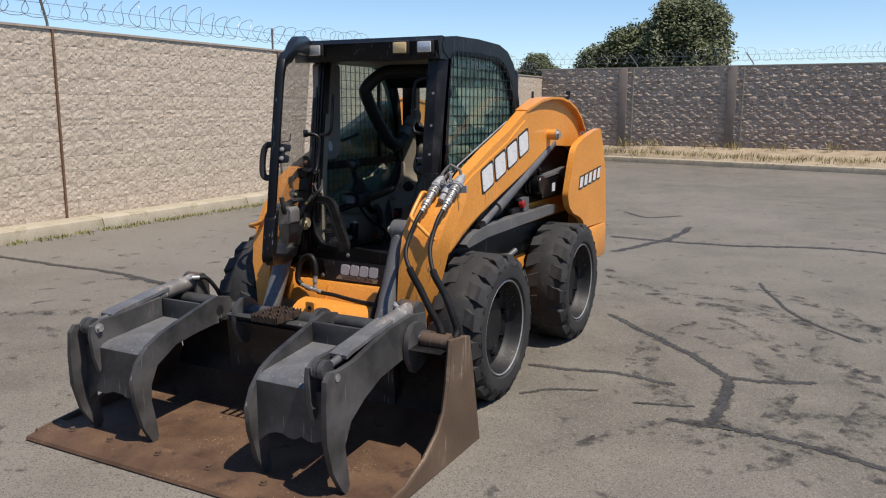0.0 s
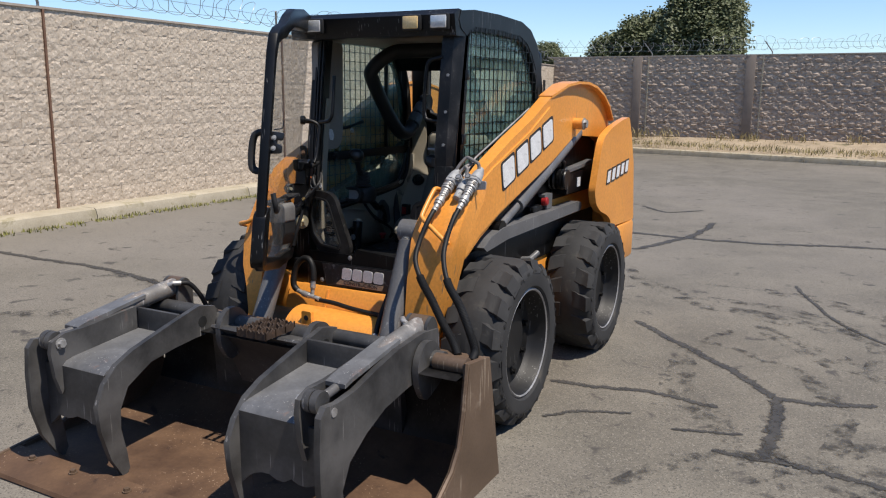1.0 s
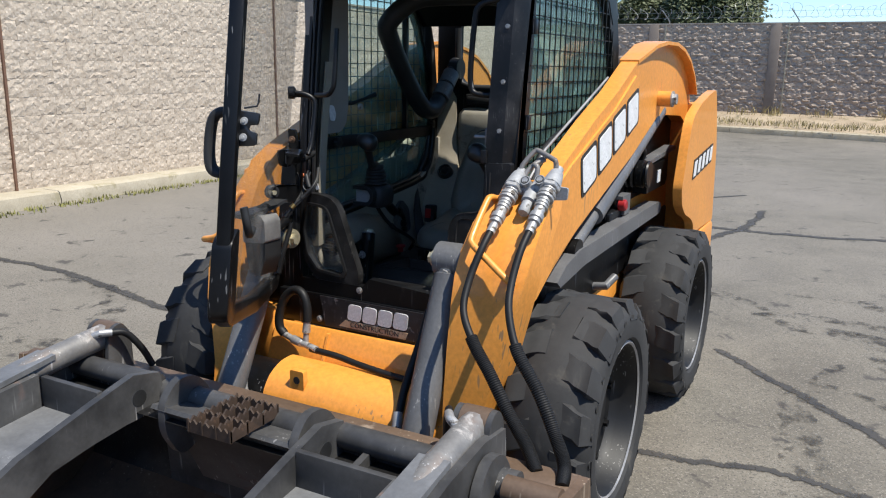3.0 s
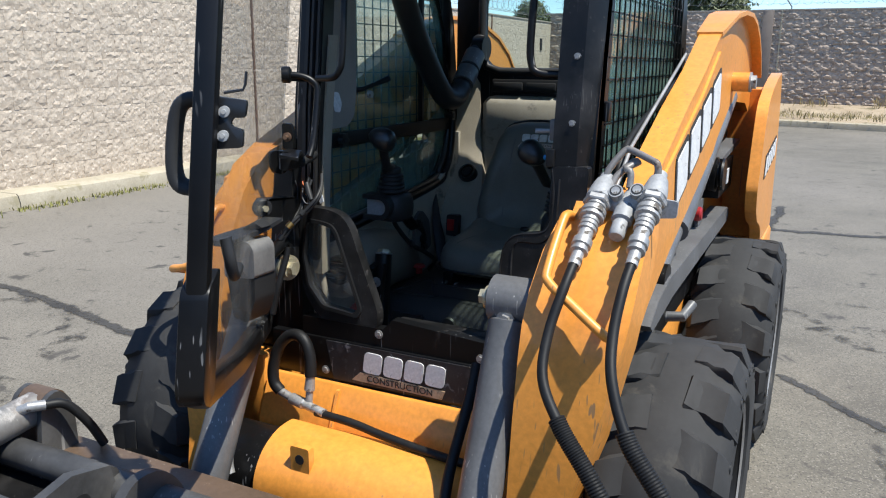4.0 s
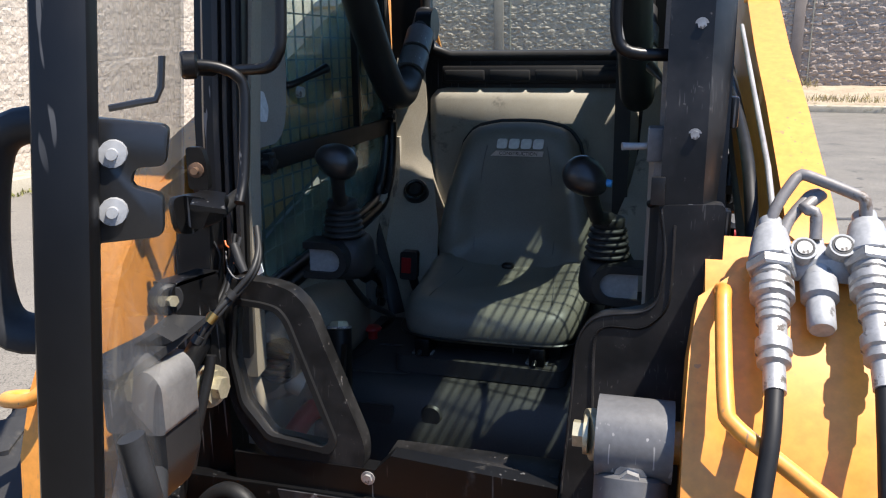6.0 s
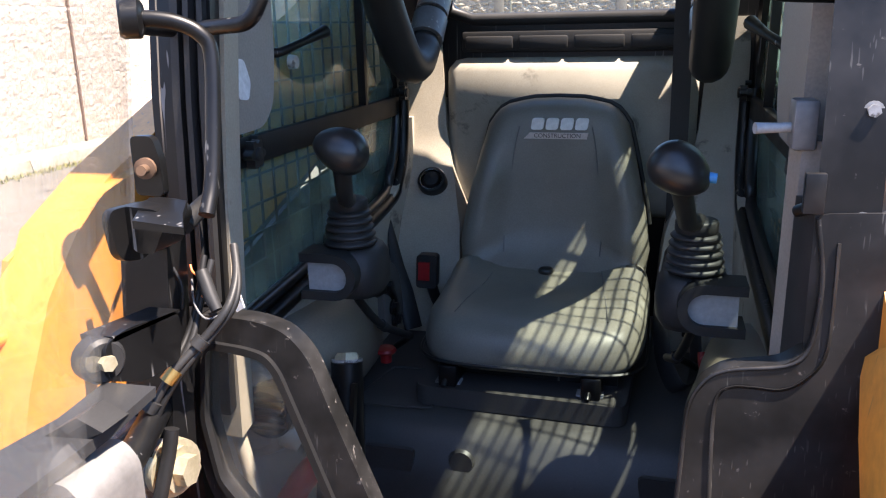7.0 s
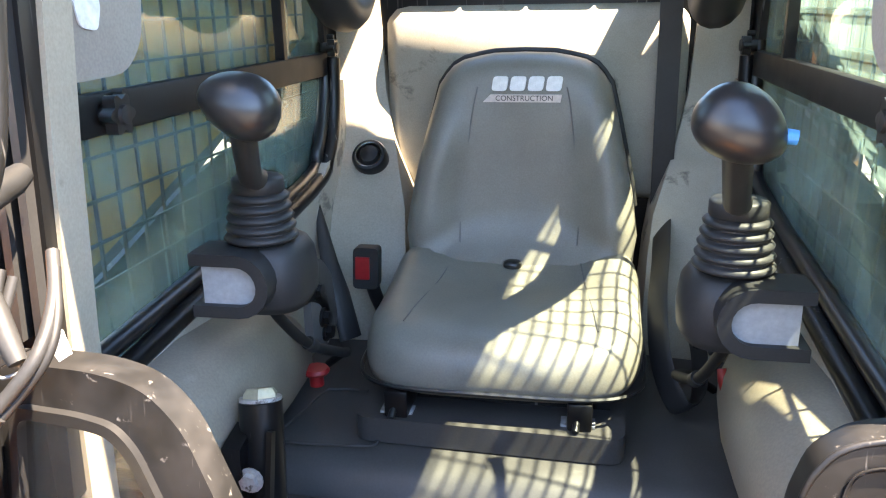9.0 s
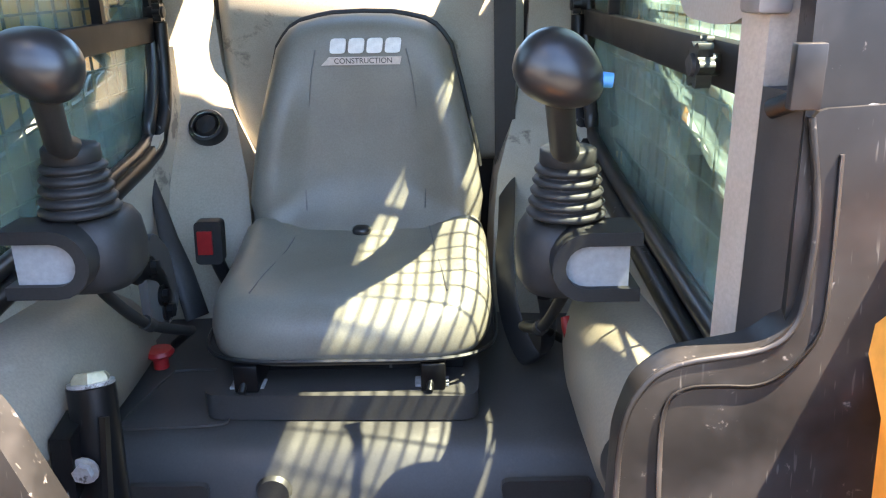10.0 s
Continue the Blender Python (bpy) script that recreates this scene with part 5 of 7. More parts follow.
for x0, x1, h in ((0.554, 0.679, 0.105), (0.574, 0.617, 0.078)):
    part("manifold_pipe", tube(B(), [(x0, 0.010, 1.265), (x0 + 0.008, 0.022, 1.242 + h * 0.55), (x0 + 0.030, 0.042, 1.240 + h * 0.90), (x0 + 0.040, 0.050, 1.240 + h), (x0 + 0.052, 0.048, 1.240 + h * 1.01), (x1 - 0.016, 0.024, 1.240 + h * 0.82), (x1 - 0.003, 0.016, 1.242 + h * 0.74), (x1, 0.014, 1.242 + h * 0.55), (x1, 0.006, 1.262)], 0.0085, 8, 2), PIPE, block)
hoseA = [(0.552, -0.195, 1.118), (0.546, -0.245, 1.07), (0.534, -0.30, 0.985), (0.545, -0.36, 0.905), (0.60, -0.405, 0.83), (0.67, -0.435, 0.755), (0.75, -0.47, 0.66), (0.82, -0.51, 0.60), (0.87, -0.56, 0.56)]
hoseB = [(0.676, -0.188, 1.129), (0.672, -0.24, 1.08), (0.672, -0.30, 1.0), (0.69, -0.36, 0.925), (0.74, -0.41, 0.83), (0.82, -0.445, 0.74), (0.89, -0.485, 0.64), (0.935, -0.53, 0.585), (0.955, -0.60, 0.56)]
for path_ in (hoseA, hoseB):
    h = part("auxiliary_hose", tube(B(), path_, 0.0115, 10, 6), HOSE, loader, "black hydraulic hose")
    line = smooth_line(path_, 40)
    line = line[int(len(line) * 0.48):]
    part("hose_sleeve", tube(B(), line, [0.0175 + 0.0016 * (i % 2) for i in range(len(line))], 10), HOSE, h, "ribbed black spiral sleeve")

# small hydraulic lines across the torque tube
part("cross_hose", tube(B(), [(-0.21, -0.115, 0.565), (-0.09, -0.12, 0.562), (0.01, -0.13, 0.553), (0.13, -0.145, 0.548), (0.25, -0.16, 0.548), (0.30, -0.165, 0.55)], 0.012, 8, 5), HOSE, loader)
tee = part("tee_fitting", tube(B(), [(-0.35, -0.095, 0.595), (-0.31, -0.1, 0.585), (-0.305, -0.1, 0.583), (-0.26, -0.105, 0.577), (-0.255, -0.105, 0.576), (-0.18, -0.117, 0.568)], [0.012, 0.012, 0.017, 0.017, 0.013, 0.013], 10), SILVER, loader, "zinc hose fittings")
part("tee_branch", tube(B(), [(-0.245, -0.1, 0.58), (-0.245, -0.095, 0.615), (-0.245, -0.095, 0.62), (-0.243, -0.09, 0.67)], [0.011, 0.011, 0.016, 0.013], 10), SILVER, tee)
part("loop_hose", tube(B(), [(-0.243, -0.09, 0.66), (-0.248, -0.085, 0.72), (-0.272, -0.08, 0.765), (-0.315, -0.075, 0.77), (-0.355, -0.08, 0.735), (-0.375, -0.09, 0.67), (-0.372, -0.095, 0.62), (-0.35, -0.095, 0.595)], 0.017, 10, 5), HOSE, loader, "looped black hydraulic hose")
part("cylinder_hose", tube(B(), [(-0.345, -0.11, 0.90), (-0.385, -0.17, 0.80), (-0.40, -0.22, 0.68), (-0.395, -0.27, 0.56), (-0.38, -0.30, 0.48)], 0.014, 8, 5), HOSE, loader)
part("hose_end", tube(B(), [(-0.383, -0.295, 0.495), (-0.375, -0.31, 0.45), (-0.36, -0.315, 0.43)], [0.016, 0.018, 0.014], 10), SILVER, loader)
part("cylinder_hose", tube(B(), [(0.265, -0.06, 0.78), (0.27, -0.10, 0.73), (0.27, -0.15, 0.66), (0.275, -0.24, 0.56), (0.29, -0.31, 0.48)], 0.014, 8, 5), HOSE, loader)
part("hose_end", tube(B(), [(0.285, -0.30, 0.495), (0.295, -0.325, 0.455), (0.30, -0.33, 0.41)], [0.016, 0.019, 0.016], 10), SILVER, loader)

# ---- open cab door ----
HINGE, SWING = Vector((-0.41, 0.09, 0)), math.atan2(-0.756, 0.395)
door_turn = Matrix.Translation(HINGE) @ Matrix.Rotation(SWING, 4, "Z") @ Matrix.Diagonal((0.967, 1, 1, 1))


DOOR_LEAN = Matrix(((1, 0, 0, 0), (0, 1, 0.15, -0.15 * 1.45), (0, 0, 1, 0), (0, 0, 0, 1)))


def door_part(name, bm, material, parent, label="", bevel=0.0):
    bmesh.ops.transform(bm, matrix=DOOR_LEAN @ door_turn, verts=bm.verts)
    return part(name, bm, material, parent, label, bevel=bevel)


outer_d = [(-0.008, 2.055), (0.25, 2.07), (0.51, 2.045), (0.61, 2.008), (0.69, 1.962), (0.80, 1.938), (0.862, 1.905), (0.885, 1.83), (0.885, 1.30), (0.878, 1.10), (0.872, 0.88), (0.80, 0.845), (0.45, 0.785), (0.10, 0.775), (0.02, 0.86), (-0.008, 1.30)]
inner_d = [(0.006, 1.965), (0.25, 1.972), (0.47, 1.962), (0.56, 1.935), (0.65, 1.898), (0.75, 1.882), (0.815, 1.86), (0.842, 1.79), (0.842, 1.30), (0.838, 1.10), (0.83, 0.935), (0.77, 0.905), (0.45, 0.845), (0.12, 0.835), (0.04, 0.90), (0.006, 1.30)]
door = door_part("cab_door", prism(B(), outer_d[:15] + inner_d[14::-1], -0.050, -0.006, "y"), BLACK, loader, "open black framed glass cab door", bevel=0.008)
pane = door_part("door_glass", prism(B(), [(u - 0.012 if u < 0.01 else u, v) for u, v in inner_d], -0.024, -0.019, "y"), DOORGLASS, door, "dusty clear door glass")
pane.visible_shadow = False
door_part("door_step", prism(B(), rounded([(0.79, 1.14), (0.88, 1.11), (0.885, 0.90), (0.85, 0.865), (0.79, 0.87)], 0.02, 3), -0.060, -0.002, "y"), BLACK, door, bevel=0.008)
door_part("glass_curl", tube(B(), [(0.815, 0.010, 1.20), (0.812, 0.022, 1.15), (0.78, 0.024, 1.115), (0.73, 0.02, 1.12)], 0.012, 8, 4), PLASTIC, door)
door_part("pull_handle", tube(B(), [(0.82, -0.04, 1.468), (0.82, -0.072, 1.470), (0.82, -0.092, 1.45), (0.82, -0.098, 1.39), (0.82, -0.094, 1.33), (0.82, -0.078, 1.303), (0.82, -0.04, 1.298)], 0.018, 12, 4, flat=0.75), PLASTIC, door, "black plastic pull handle")
latch = door_part("door_latch", prism(B(), rounded([(-0.03, 1.480), (0.047, 1.470), (0.044, 1.437), (0.020, 1.437), (0.016, 1.422), (0.042, 1.414), (0.042, 1.380), (-0.03, 1.376)], 0.007, 3), 0.832, 0.848, "x"), GLOSSBLACK, door, "black latch plate with two screws", bevel=0.003)
for z in (1.449, 1.403):
    bm = lathe(B(), [(0.0, 0.857), (0.0045, 0.857), (0.005, 0.854), (0.011, 0.853), (0.0115, 0.846)], (0, 0.004, z), "x", 14)
    door_part("latch_screw", bm, CAST, latch)
door_part("latch_pin", tube(B(), [(0.84, 0.0, 1.484), (0.84, 0.022, 1.488), (0.84, 0.036, 1.490), (0.84, 0.040, 1.50), (0.84, 0.041, 1.525)], 0.003, 6), GLOSSBLACK, latch)

# ---- grapple bucket ----
bucket = empty("grapple_bucket", (0, -0.95, 0), "worn dark steel grapple bucket with two clamps, rusty inside", "bucket")
floor_line = [(-1.50, 0.012), (-1.30, 0.03), (-0.75, 0.03), (-0.60, 0.05), (-0.50, 0.12), (-0.46, 0.22), (-0.49, 0.40), (-0.56, 0.52), (-0.66, 0.555), (-0.80, 0.545)]
for name, line, material, label in (("bucket_floor", floor_line[:5], RUST, "rusty brown bucket floor"), ("bucket_back", floor_line[4:], SCUFF, "dark curved bucket back")):
    under = [(y + 0.004, z - 0.018) if z < 0.04 else (y + 0.018, z - 0.006) for y, z in line]
    part(name, prism(B(), line + under[::-1], -0.985, 0.985), material, bucket, label)
part("cutting_edge", prism(B(), [(-1.525, 0.008), (-1.515, 0.022), (-1.33, 0.046), (-1.32, 0.036), (-1.33, 0.018), (-1.50, 0.0)], -1.0, 1.0), RUST, bucket, "rusty bolted cutting edge", bevel=0.003)
for x in (-0.82, -0.55, -0.22, 0.10, 0.42, 0.74):
    part("edge_bolt", hexbolt(B(), (x, -1.385, 0.039), "+z", 0.013, 0.016), BROWNSTEEL, bucket)
side_o = [(-1.47, 0.012), (-1.46, 0.03), (-1.16, 0.055), (-0.98, 0.115), (-0.86, 0.19), (-0.80, 0.27), (-0.765, 0.40), (-0.735, 0.60), (-0.545, 0.575), (-0.42, 0.0), (-0.60, 0.0)]
for s in (1, -1):
    sp = part("bucket_side", prism(B(), side_o, s * 0.985, s * 1.012), BROWNSTEEL, bucket, "worn brown bucket side plate", bevel=0.004)
    part("side_edge_bar", tube(B(), [(s * 1.0, y, z) for y, z in side_o[1:8]], 0.011, 6), BROWNSTEEL, sp)
    part("end_pipe", rod(B(), (s * 0.84, -0.70, 0.575), (s * 0.985, -0.70, 0.575), 0.036), BROWNSTEEL, bucket, "rusty end of the hinge pipe")
part("hinge_pipe", rod(B(), (-0.30, -0.665, 0.565), (0.86, -0.665, 0.565), 0.042), GREYSTEEL, bucket, "dark steel pipe along the bucket top")
part("hinge_pipe_cap", rod(B(), (-0.86, -0.665, 0.565), (-0.30, -0.665, 0.565), 0.042), GREYSTEEL, bucket)
part("back_beam", box(B(), -0.985, 0.985, -0.62, -0.52, 0.50, 0.565), BROWNSTEEL, bucket, bevel=0.006)
part("attach_plate", prism(B(), [(-0.50, 0.10), (-0.44, 0.12), (-0.47, 0.52), (-0.53, 0.50)], -0.56, 0.56), GREYSTEEL, bucket)
for x in (-0.255, 0.245, 0.80, -0.80):
    lug = B()
    prism(lug, rounded([(-0.80, 0.50), (-0.80, 0.60), (-0.74, 0.66), (-0.66, 0.65), (-0.60, 0.58), (-0.58, 0.46), (-0.74, 0.40)], 0.04, 4), x - 0.014, x + 0.014)
    lug = part("hinge_lug", lug, GREYSTEEL, bucket, bevel=0.003)
    part("hinge_bolt", hexbolt(B(), (x - 0.014, -0.735, 0.585), "-x", 0.014, 0.016), SILVER, lug)

# grip step: a small grating of ragged cells on the hinge pipe
for i in range(4):
    x = -0.060 + i * 0.0515
    bar = prism(B(), [(-0.885, 0.592), (-0.680, 0.592)] + [(-0.680 - 0.205 * k / 16, 0.632 - (0.012 if k % 2 else 0.0)) for k in range(17)], x, x + 0.006)
    part("step_bar", bar, STEPRUST, bucket, "rusty serrated step bar")
for i in range(4):
    y = -0.882 + i * 0.066
    bar = prism(B(), [(-0.060, 0.590), (0.1005, 0.590)] + [(0.1005 - 0.1605 * k / 14, 0.630 - (0.012 if k % 2 else 0.0)) for k in range(15)], y, y + 0.006, "y")
    part("step_bar", bar, STEPRUST, bucket)
part("step_apron", prism(B(), [(-0.80, 0.575), (-0.79, 0.585), (-0.60, 0.555), (-0.57, 0.25), (-0.60, 0.25), (-0.70, 0.46)], -0.30, 0.31), GREYSTEEL, bucket, "dark apron plate under the step", bevel=0.004)


def clamp(s, inner_x):
    """One grapple clamp: an outer and an inner curved tine plate, a lug, a boxed deck and a cylinder."""
    low = [(-0.69, 0.60), (-0.70, 0.645), (-0.80, 0.668), (-0.95, 0.630), (-1.08, 0.594), (-1.19, 0.562), (-1.28, 0.520), (-1.345, 0.455), (-1.385, 0.37), (-1.375, 0.26), (-1.335, 0.12), (-1.275, 0.012), (-1.245, 0.05),
           (-1.255, 0.13), (-1.277, 0.24), (-1.272, 0.325), (-1.228, 0.412), (-1.10, 0.483), (-0.96, 0.507), (-0.84, 0.520), (-0.69, 0.525)]
    inner = part("inner_tine", prism(B(), low, inner_x - 0.013, inner_x + 0.013), GREYSTEEL, bucket, "curved grey clamp tine, rust-worn edge", bevel=0.004)
    part("tine_hole", rod(B(), (inner_x - 0.0142, -0.785, 0.588), (inner_x + 0.0142, -0.785, 0.588), 0.027, 18), INK, inner)
    high = [(-0.56, 0.58), (-0.57, 0.67), (-0.70, 0.685), (-0.90, 0.668), (-1.05, 0.636), (-1.19, 0.600), (-1.30, 0.590), (-1.37, 0.598), (-1.40, 0.565), (-1.41, 0.45), (-1.408, 0.30), (-1.37, 0.16), (-1.31, 0.06), (-1.275, 0.02),
            (-1.25, 0.06), (-1.265, 0.16), (-1.280, 0.25), (-1.232, 0.342), (-1.123, 0.410), (-0.993, 0.462), (-0.82, 0.488), (-0.60, 0.50)]
    outer = part("outer_tine", prism(B(), high, s * 0.755, s * 0.781), GREYSTEEL, bucket, "curved grey outer clamp tine", bevel=0.004)
    part("pin_hole", rod(B(), (s * 0.7545, -1.325, 0.565), (s * 0.784, -1.325, 0.565), 0.017), SCRAPED, outer)
    lug = [(-0.92, 0.655), (-1.20, 0.625), (-1.30, 0.625), (-1.365, 0.60), (-1.375, 0.55), (-1.36, 0.44), (-1.335, 0.36), (-1.315, 0.40), (-1.31, 0.46), (-1.20, 0.50), (-0.92, 0.55)]
    lug = part("cylinder_lug", prism(B(), lug, s * 0.645, s * 0.668), GREYSTEEL, bucket, bevel=0.004)
    bm = B()
    for xx in (0.672, 0.705):
        rod(bm, (s * xx, -1.325, 0.59), (s * (xx + 0.028), -1.325, 0.59), 0.042)
    part("rod_eye", bm, GREYSTEEL, bucket, "worn grey cylinder rod eye", bevel=0.004)
    part("pin_bolt", hexbolt(B(), (s * 0.645, -1.325, 0.585), "-x" if s > 0 else "+x", 0.017, 0.018), SILVER, lug)
    # deck between the plates
    a, b = sorted((inner_x + s * 0.013, s * 0.645))
    part("deck_plate", prism(B(), [(-0.90, 0.550), (-1.27, 0.512), (-1.305, 0.503), (-1.325, 0.485), (-1.310, 0.470), (-1.29, 0.488), (-1.26, 0.495), (-0.90, 0.530)], a, b), DECKSTEEL, bucket, "worn flat clamp deck", bevel=0.003)
    part("deck_back", box(B(), a, b, -0.915, -0.895, 0.52, 0.648), GREYSTEEL, bucket, bevel=0.003)
    c, d = sorted((s * 0.668, s * 0.755))
    part("deck_cover", prism(B(), [(-0.84, 0.692), (-1.17, 0.640), (-1.22, 0.626), (-1.22, 0.610), (-1.17, 0.622), (-0.84, 0.675)], c, d), DECKSTEEL, bucket, "sloped steel cover over the clamp cylinder", bevel=0.003)
    # front plate with a ragged lower edge
    rnd = random.Random(3 if s > 0 else 4)
    x0, x1 = sorted((inner_x + s * 0.013, s * 0.757))
    n = 12
    lower = []
    for k in range(n + 1):
        f = k / n
        edge = min(f, 1 - f)
        lower.append((x0 + (x1 - x0) * f, 0.205 + 0.055 * min(1, edge * 5.5) + rnd.uniform(-0.012, 0.012)))
    part("front_plate", prism(B(), [(x1, 0.486), (x0, 0.486)] + lower, -1.326, -1.308, "y"), GREYSTEEL, bucket, "dark clamp front plate with a ragged lower edge", bevel=0.003)
    part("back_rib", prism(B(), [(-0.64, 0.60), (-0.88, 0.56), (-0.88, 0.46), (-0.64, 0.50)], inner_x + s * 0.1, inner_x + s * 0.12), GREYSTEEL, bucket)
    part("clamp_pipe", rod(B(), (inner_x, -0.70, 0.60), (s * 0.77, -0.70, 0.60), 0.036), GREYSTEEL, bucket)
    # cylinder over the outer plates
    barrel = part("clamp_cylinder", tube(B(), [(s * 0.712, -0.615, 0.682), (s * 0.712, -0.62, 0.682), (s * 0.712, -0.86, 0.656), (s * 0.712, -0.96, 0.640)], [0.034, 0.042, 0.042, 0.03], 16), BARREL, bucket, "scraped pale grey clamp cylinder")
    part("clamp_rod", rod(B(), (s * 0.712, -0.96, 0.640), (s * 0.712, -1.32, 0.592), 0.018), GREYSTEEL, barrel)
    bm = B()
    rod(bm, (s * 0.672, -0.60, 0.684), (s * 0.752, -0.60, 0.684), 0.044)
    part("cylinder_base_eye", bm, BROWNSTEEL, barrel, bevel=0.005)
    for xx in (0.655, 0.753):
        part("base_lug", prism(B(), rounded([(-0.555, 0.69), (-0.595, 0.735), (-0.645, 0.71), (-0.66, 0.56), (-0.55, 0.54)], 0.025, 3), s * xx, s * (xx + 0.016)), GREYSTEEL, bucket, bevel=0.003)
    part("cylinder_port", tube(B(), [(s * 0.69, -0.68, 0.70), (s * 0.665, -0.67, 0.712), (s * 0.645, -0.64, 0.71)], 0.013, 8), SILVER, barrel)
    part("clamp_hose", tube(B(), [(s * 0.648, -0.645, 0.71), (s * 0.625, -0.60, 0.70), (s * 0.60, -0.56, 0.64), (s * 0.585, -0.53, 0.57)], 0.012, 8, 5), HOSE, bucket)


clamp(-1, -0.375)
clamp(1, 0.335)

# ---- inside the cab ----
floor = part("cab_floor", prism(B(), rounded([(0.02, 0.40), (0.02, 0.43), (0.50, 0.44), (0.545, 0.62), (0.60, 0.70), (0.68, 0.708), (1.34, 0.708), (1.34, 0.40)], 0.05, 4), -0.462, 0.462), MAT, loader, "black moulded floor mat and seat box", bevel=0.004)
for x0, x1 in ((-0.33, -0.22), (0.24, 0.36)):
    bm = prism(B(), rounded([(x0, 0.60), (x1, 0.60), (x1 + 0.01, 0.66), (x0 - 0.01, 0.66)], 0.015, 3), 0.545, 0.556, "y")
    part("mat_pad", bm, MAT, floor)
part("mat_plug", lathe(B(), [(0.0, -0.006), (0.024, -0.006), (0.028, 0.002)], (-0.115, 0.556, 0.64), "y", 18), MAT, floor)
groove = [(-0.38, 0.64, 0.7095), (-0.35, 0.80, 0.7095), (-0.33, 0.825, 0.7095), (-0.23, 0.828, 0.7095)]
part("mat_groove", tube(B(), groove, 0.003, 5, 4), MAT, floor)
part("mat_groove", tube(B(), [(-0.38, 0.64, 0.7095), (-0.375, 0.628, 0.7095), (-0.22, 0.636, 0.7095), (-0.20, 0.655, 0.7095)], 0.003, 5, 4), MAT, floor)
part("rear_bulkhead", box(B(), -0.46, 0.46, 1.345, 1.375, 0.60, 1.34), BLACK, loader)

for s in (1, -1):
    # side lining below the windows, with a rounded arm tray
    lin = part("side_lining", prism(B(), [(0.16, 0.42), (0.16, 0.93), (0.30, 0.965), (1.05, 1.035), (1.20, 1.11), (1.245, 1.25), (1.33, 1.25), (1.33, 0.62)], s * 0.425, s * 0.452), LINING, loader, "grey moulded side lining", bevel=0.006)
    part("window_ledge", tube(B(), [(s * 0.437, 0.16, 0.955), (s * 0.437, 0.30, 0.968), (s * 0.437, 1.05, 1.040), (s * 0.437, 1.17, 1.09), (s * 0.437, 1.225, 1.17), (s * 0.437, 1.245, 1.30)], 0.016, 8, 4), BLACK, lin)
    rings = []
    for y, w, zt, zb in ((0.25, 0.052, 0.925, 0.80), (0.265, 0.066, 0.945, 0.78), (0.32, 0.073, 0.962, 0.76), (0.45, 0.073, 0.968, 0.745), (0.58, 0.07, 0.955, 0.73), (0.70, 0.06, 0.93, 0.72), (0.80, 0.045, 0.87, 0.71), (0.86, 0.03, 0.80, 0.70)):
        ring = []
        for k in range(14):
            a = math.pi * k / 13
            ring.append((s * (0.43 - w * 1.50 * abs(math.sin(a)) ** 0.8), y, (zt + zb) / 2 + (zt - zb) / 2 * math.cos(a)))
        ring.append((s * 0.445, y, zb))
        ring.append((s * 0.445, y, zt))
        rings.append(ring)
    tray = part("arm_tray", loft(B(), rings), TRAY, loader, "beige moulded arm tray")
    vent = lathe(B(), [(0.0, -0.004), (0.020, -0.008), (0.040, -0.012), (0.048, -0.006), (0.050, 0.02)], (s * 0.368, 0.25, 0.880), "y", 22)
    part("round_vent", vent, PLASTIC, tray, "round black air vent")
    for k in range(5):
        part("vent_slat", box(B(), s * 0.368 - 0.036, s * 0.368 + 0.036, 0.229, 0.243, 0.853 + k * 0.013, 0.856 + k * 0.013), GLOSSBLACK, tray)
    # corner lining between the back pad and the window
    rings = []
    for z, xa, xb, yb in ((0.70, 0.25, 0.44, 1.06), (0.80, 0.25, 0.44, 1.075), (0.90, 0.255, 0.44, 1.11), (0.98, 0.265, 0.44, 1.155), (1.035, 0.285, 0.44, 1.205), (1.075, 0.30, 0.442, 1.245), (1.12, 0.315, 0.445, 1.28), (1.22, 0.335, 0.445, 1.30), (1.40, 0.345, 0.445, 1.31), (1.50, 0.35, 0.44, 1.325)):
        rings.append([(s * xa, yb + 0.012, z), (s * xa, max(yb + 0.05, 1.32), z), (s * xb, max(yb + 0.05, 1.32), z), (s * xb, yb - 0.004, z), (s * (xa + xb) / 2, yb, z)])
    corner = part("corner_lining", loft(B(), rings), LINING if s > 0 else TAN, loader, "worn beige corner lining", sharp=60)
    part("lining_screw", lathe(B(), [(0.0, -0.008), (0.006, -0.008), (0.007, -0.005), (0.012, -0.004), (0.012, 0.01)], (s * 0.345, 1.345, 1.31), "y", 14), GLOSSBLACK, corner)
    # upper front trim
    part("post_trim", prism(B(), rounded([(0.175, 1.345), (0.175, 1.93), (0.412, 1.93), (0.404, 1.45), (0.388, 1.37), (0.35, 1.338), (0.24, 1.335)], 0.03, 4), s * (0.385 if s < 0 else 0.395), s * 0.425), TRIMGREY, loader, "grey-brown plastic post trim", bevel=0.004)
    if s < 0:
        part("post_strip", prism(B(), [(0.13, 0.93), (0.235, 0.93), (0.245, 1.36), (0.145, 1.36)], s * 0.410, s * 0.430), TAN, loader, bevel=0.006)
        part("post_cover", loft(B(), [[(-0.3445, 0.146 + d, z), (-0.353, 0.200 + d, z), (-0.40, 0.222 + d, z), (-0.40, 0.150 + d, z)] for z, d in ((0.90, -0.02), (1.10, -0.012), (1.28, 0.004), (1.40, 0.02), (1.62, 0.055))]), TAN, loader, "beige plastic post cover", bevel=0.003)
    else:
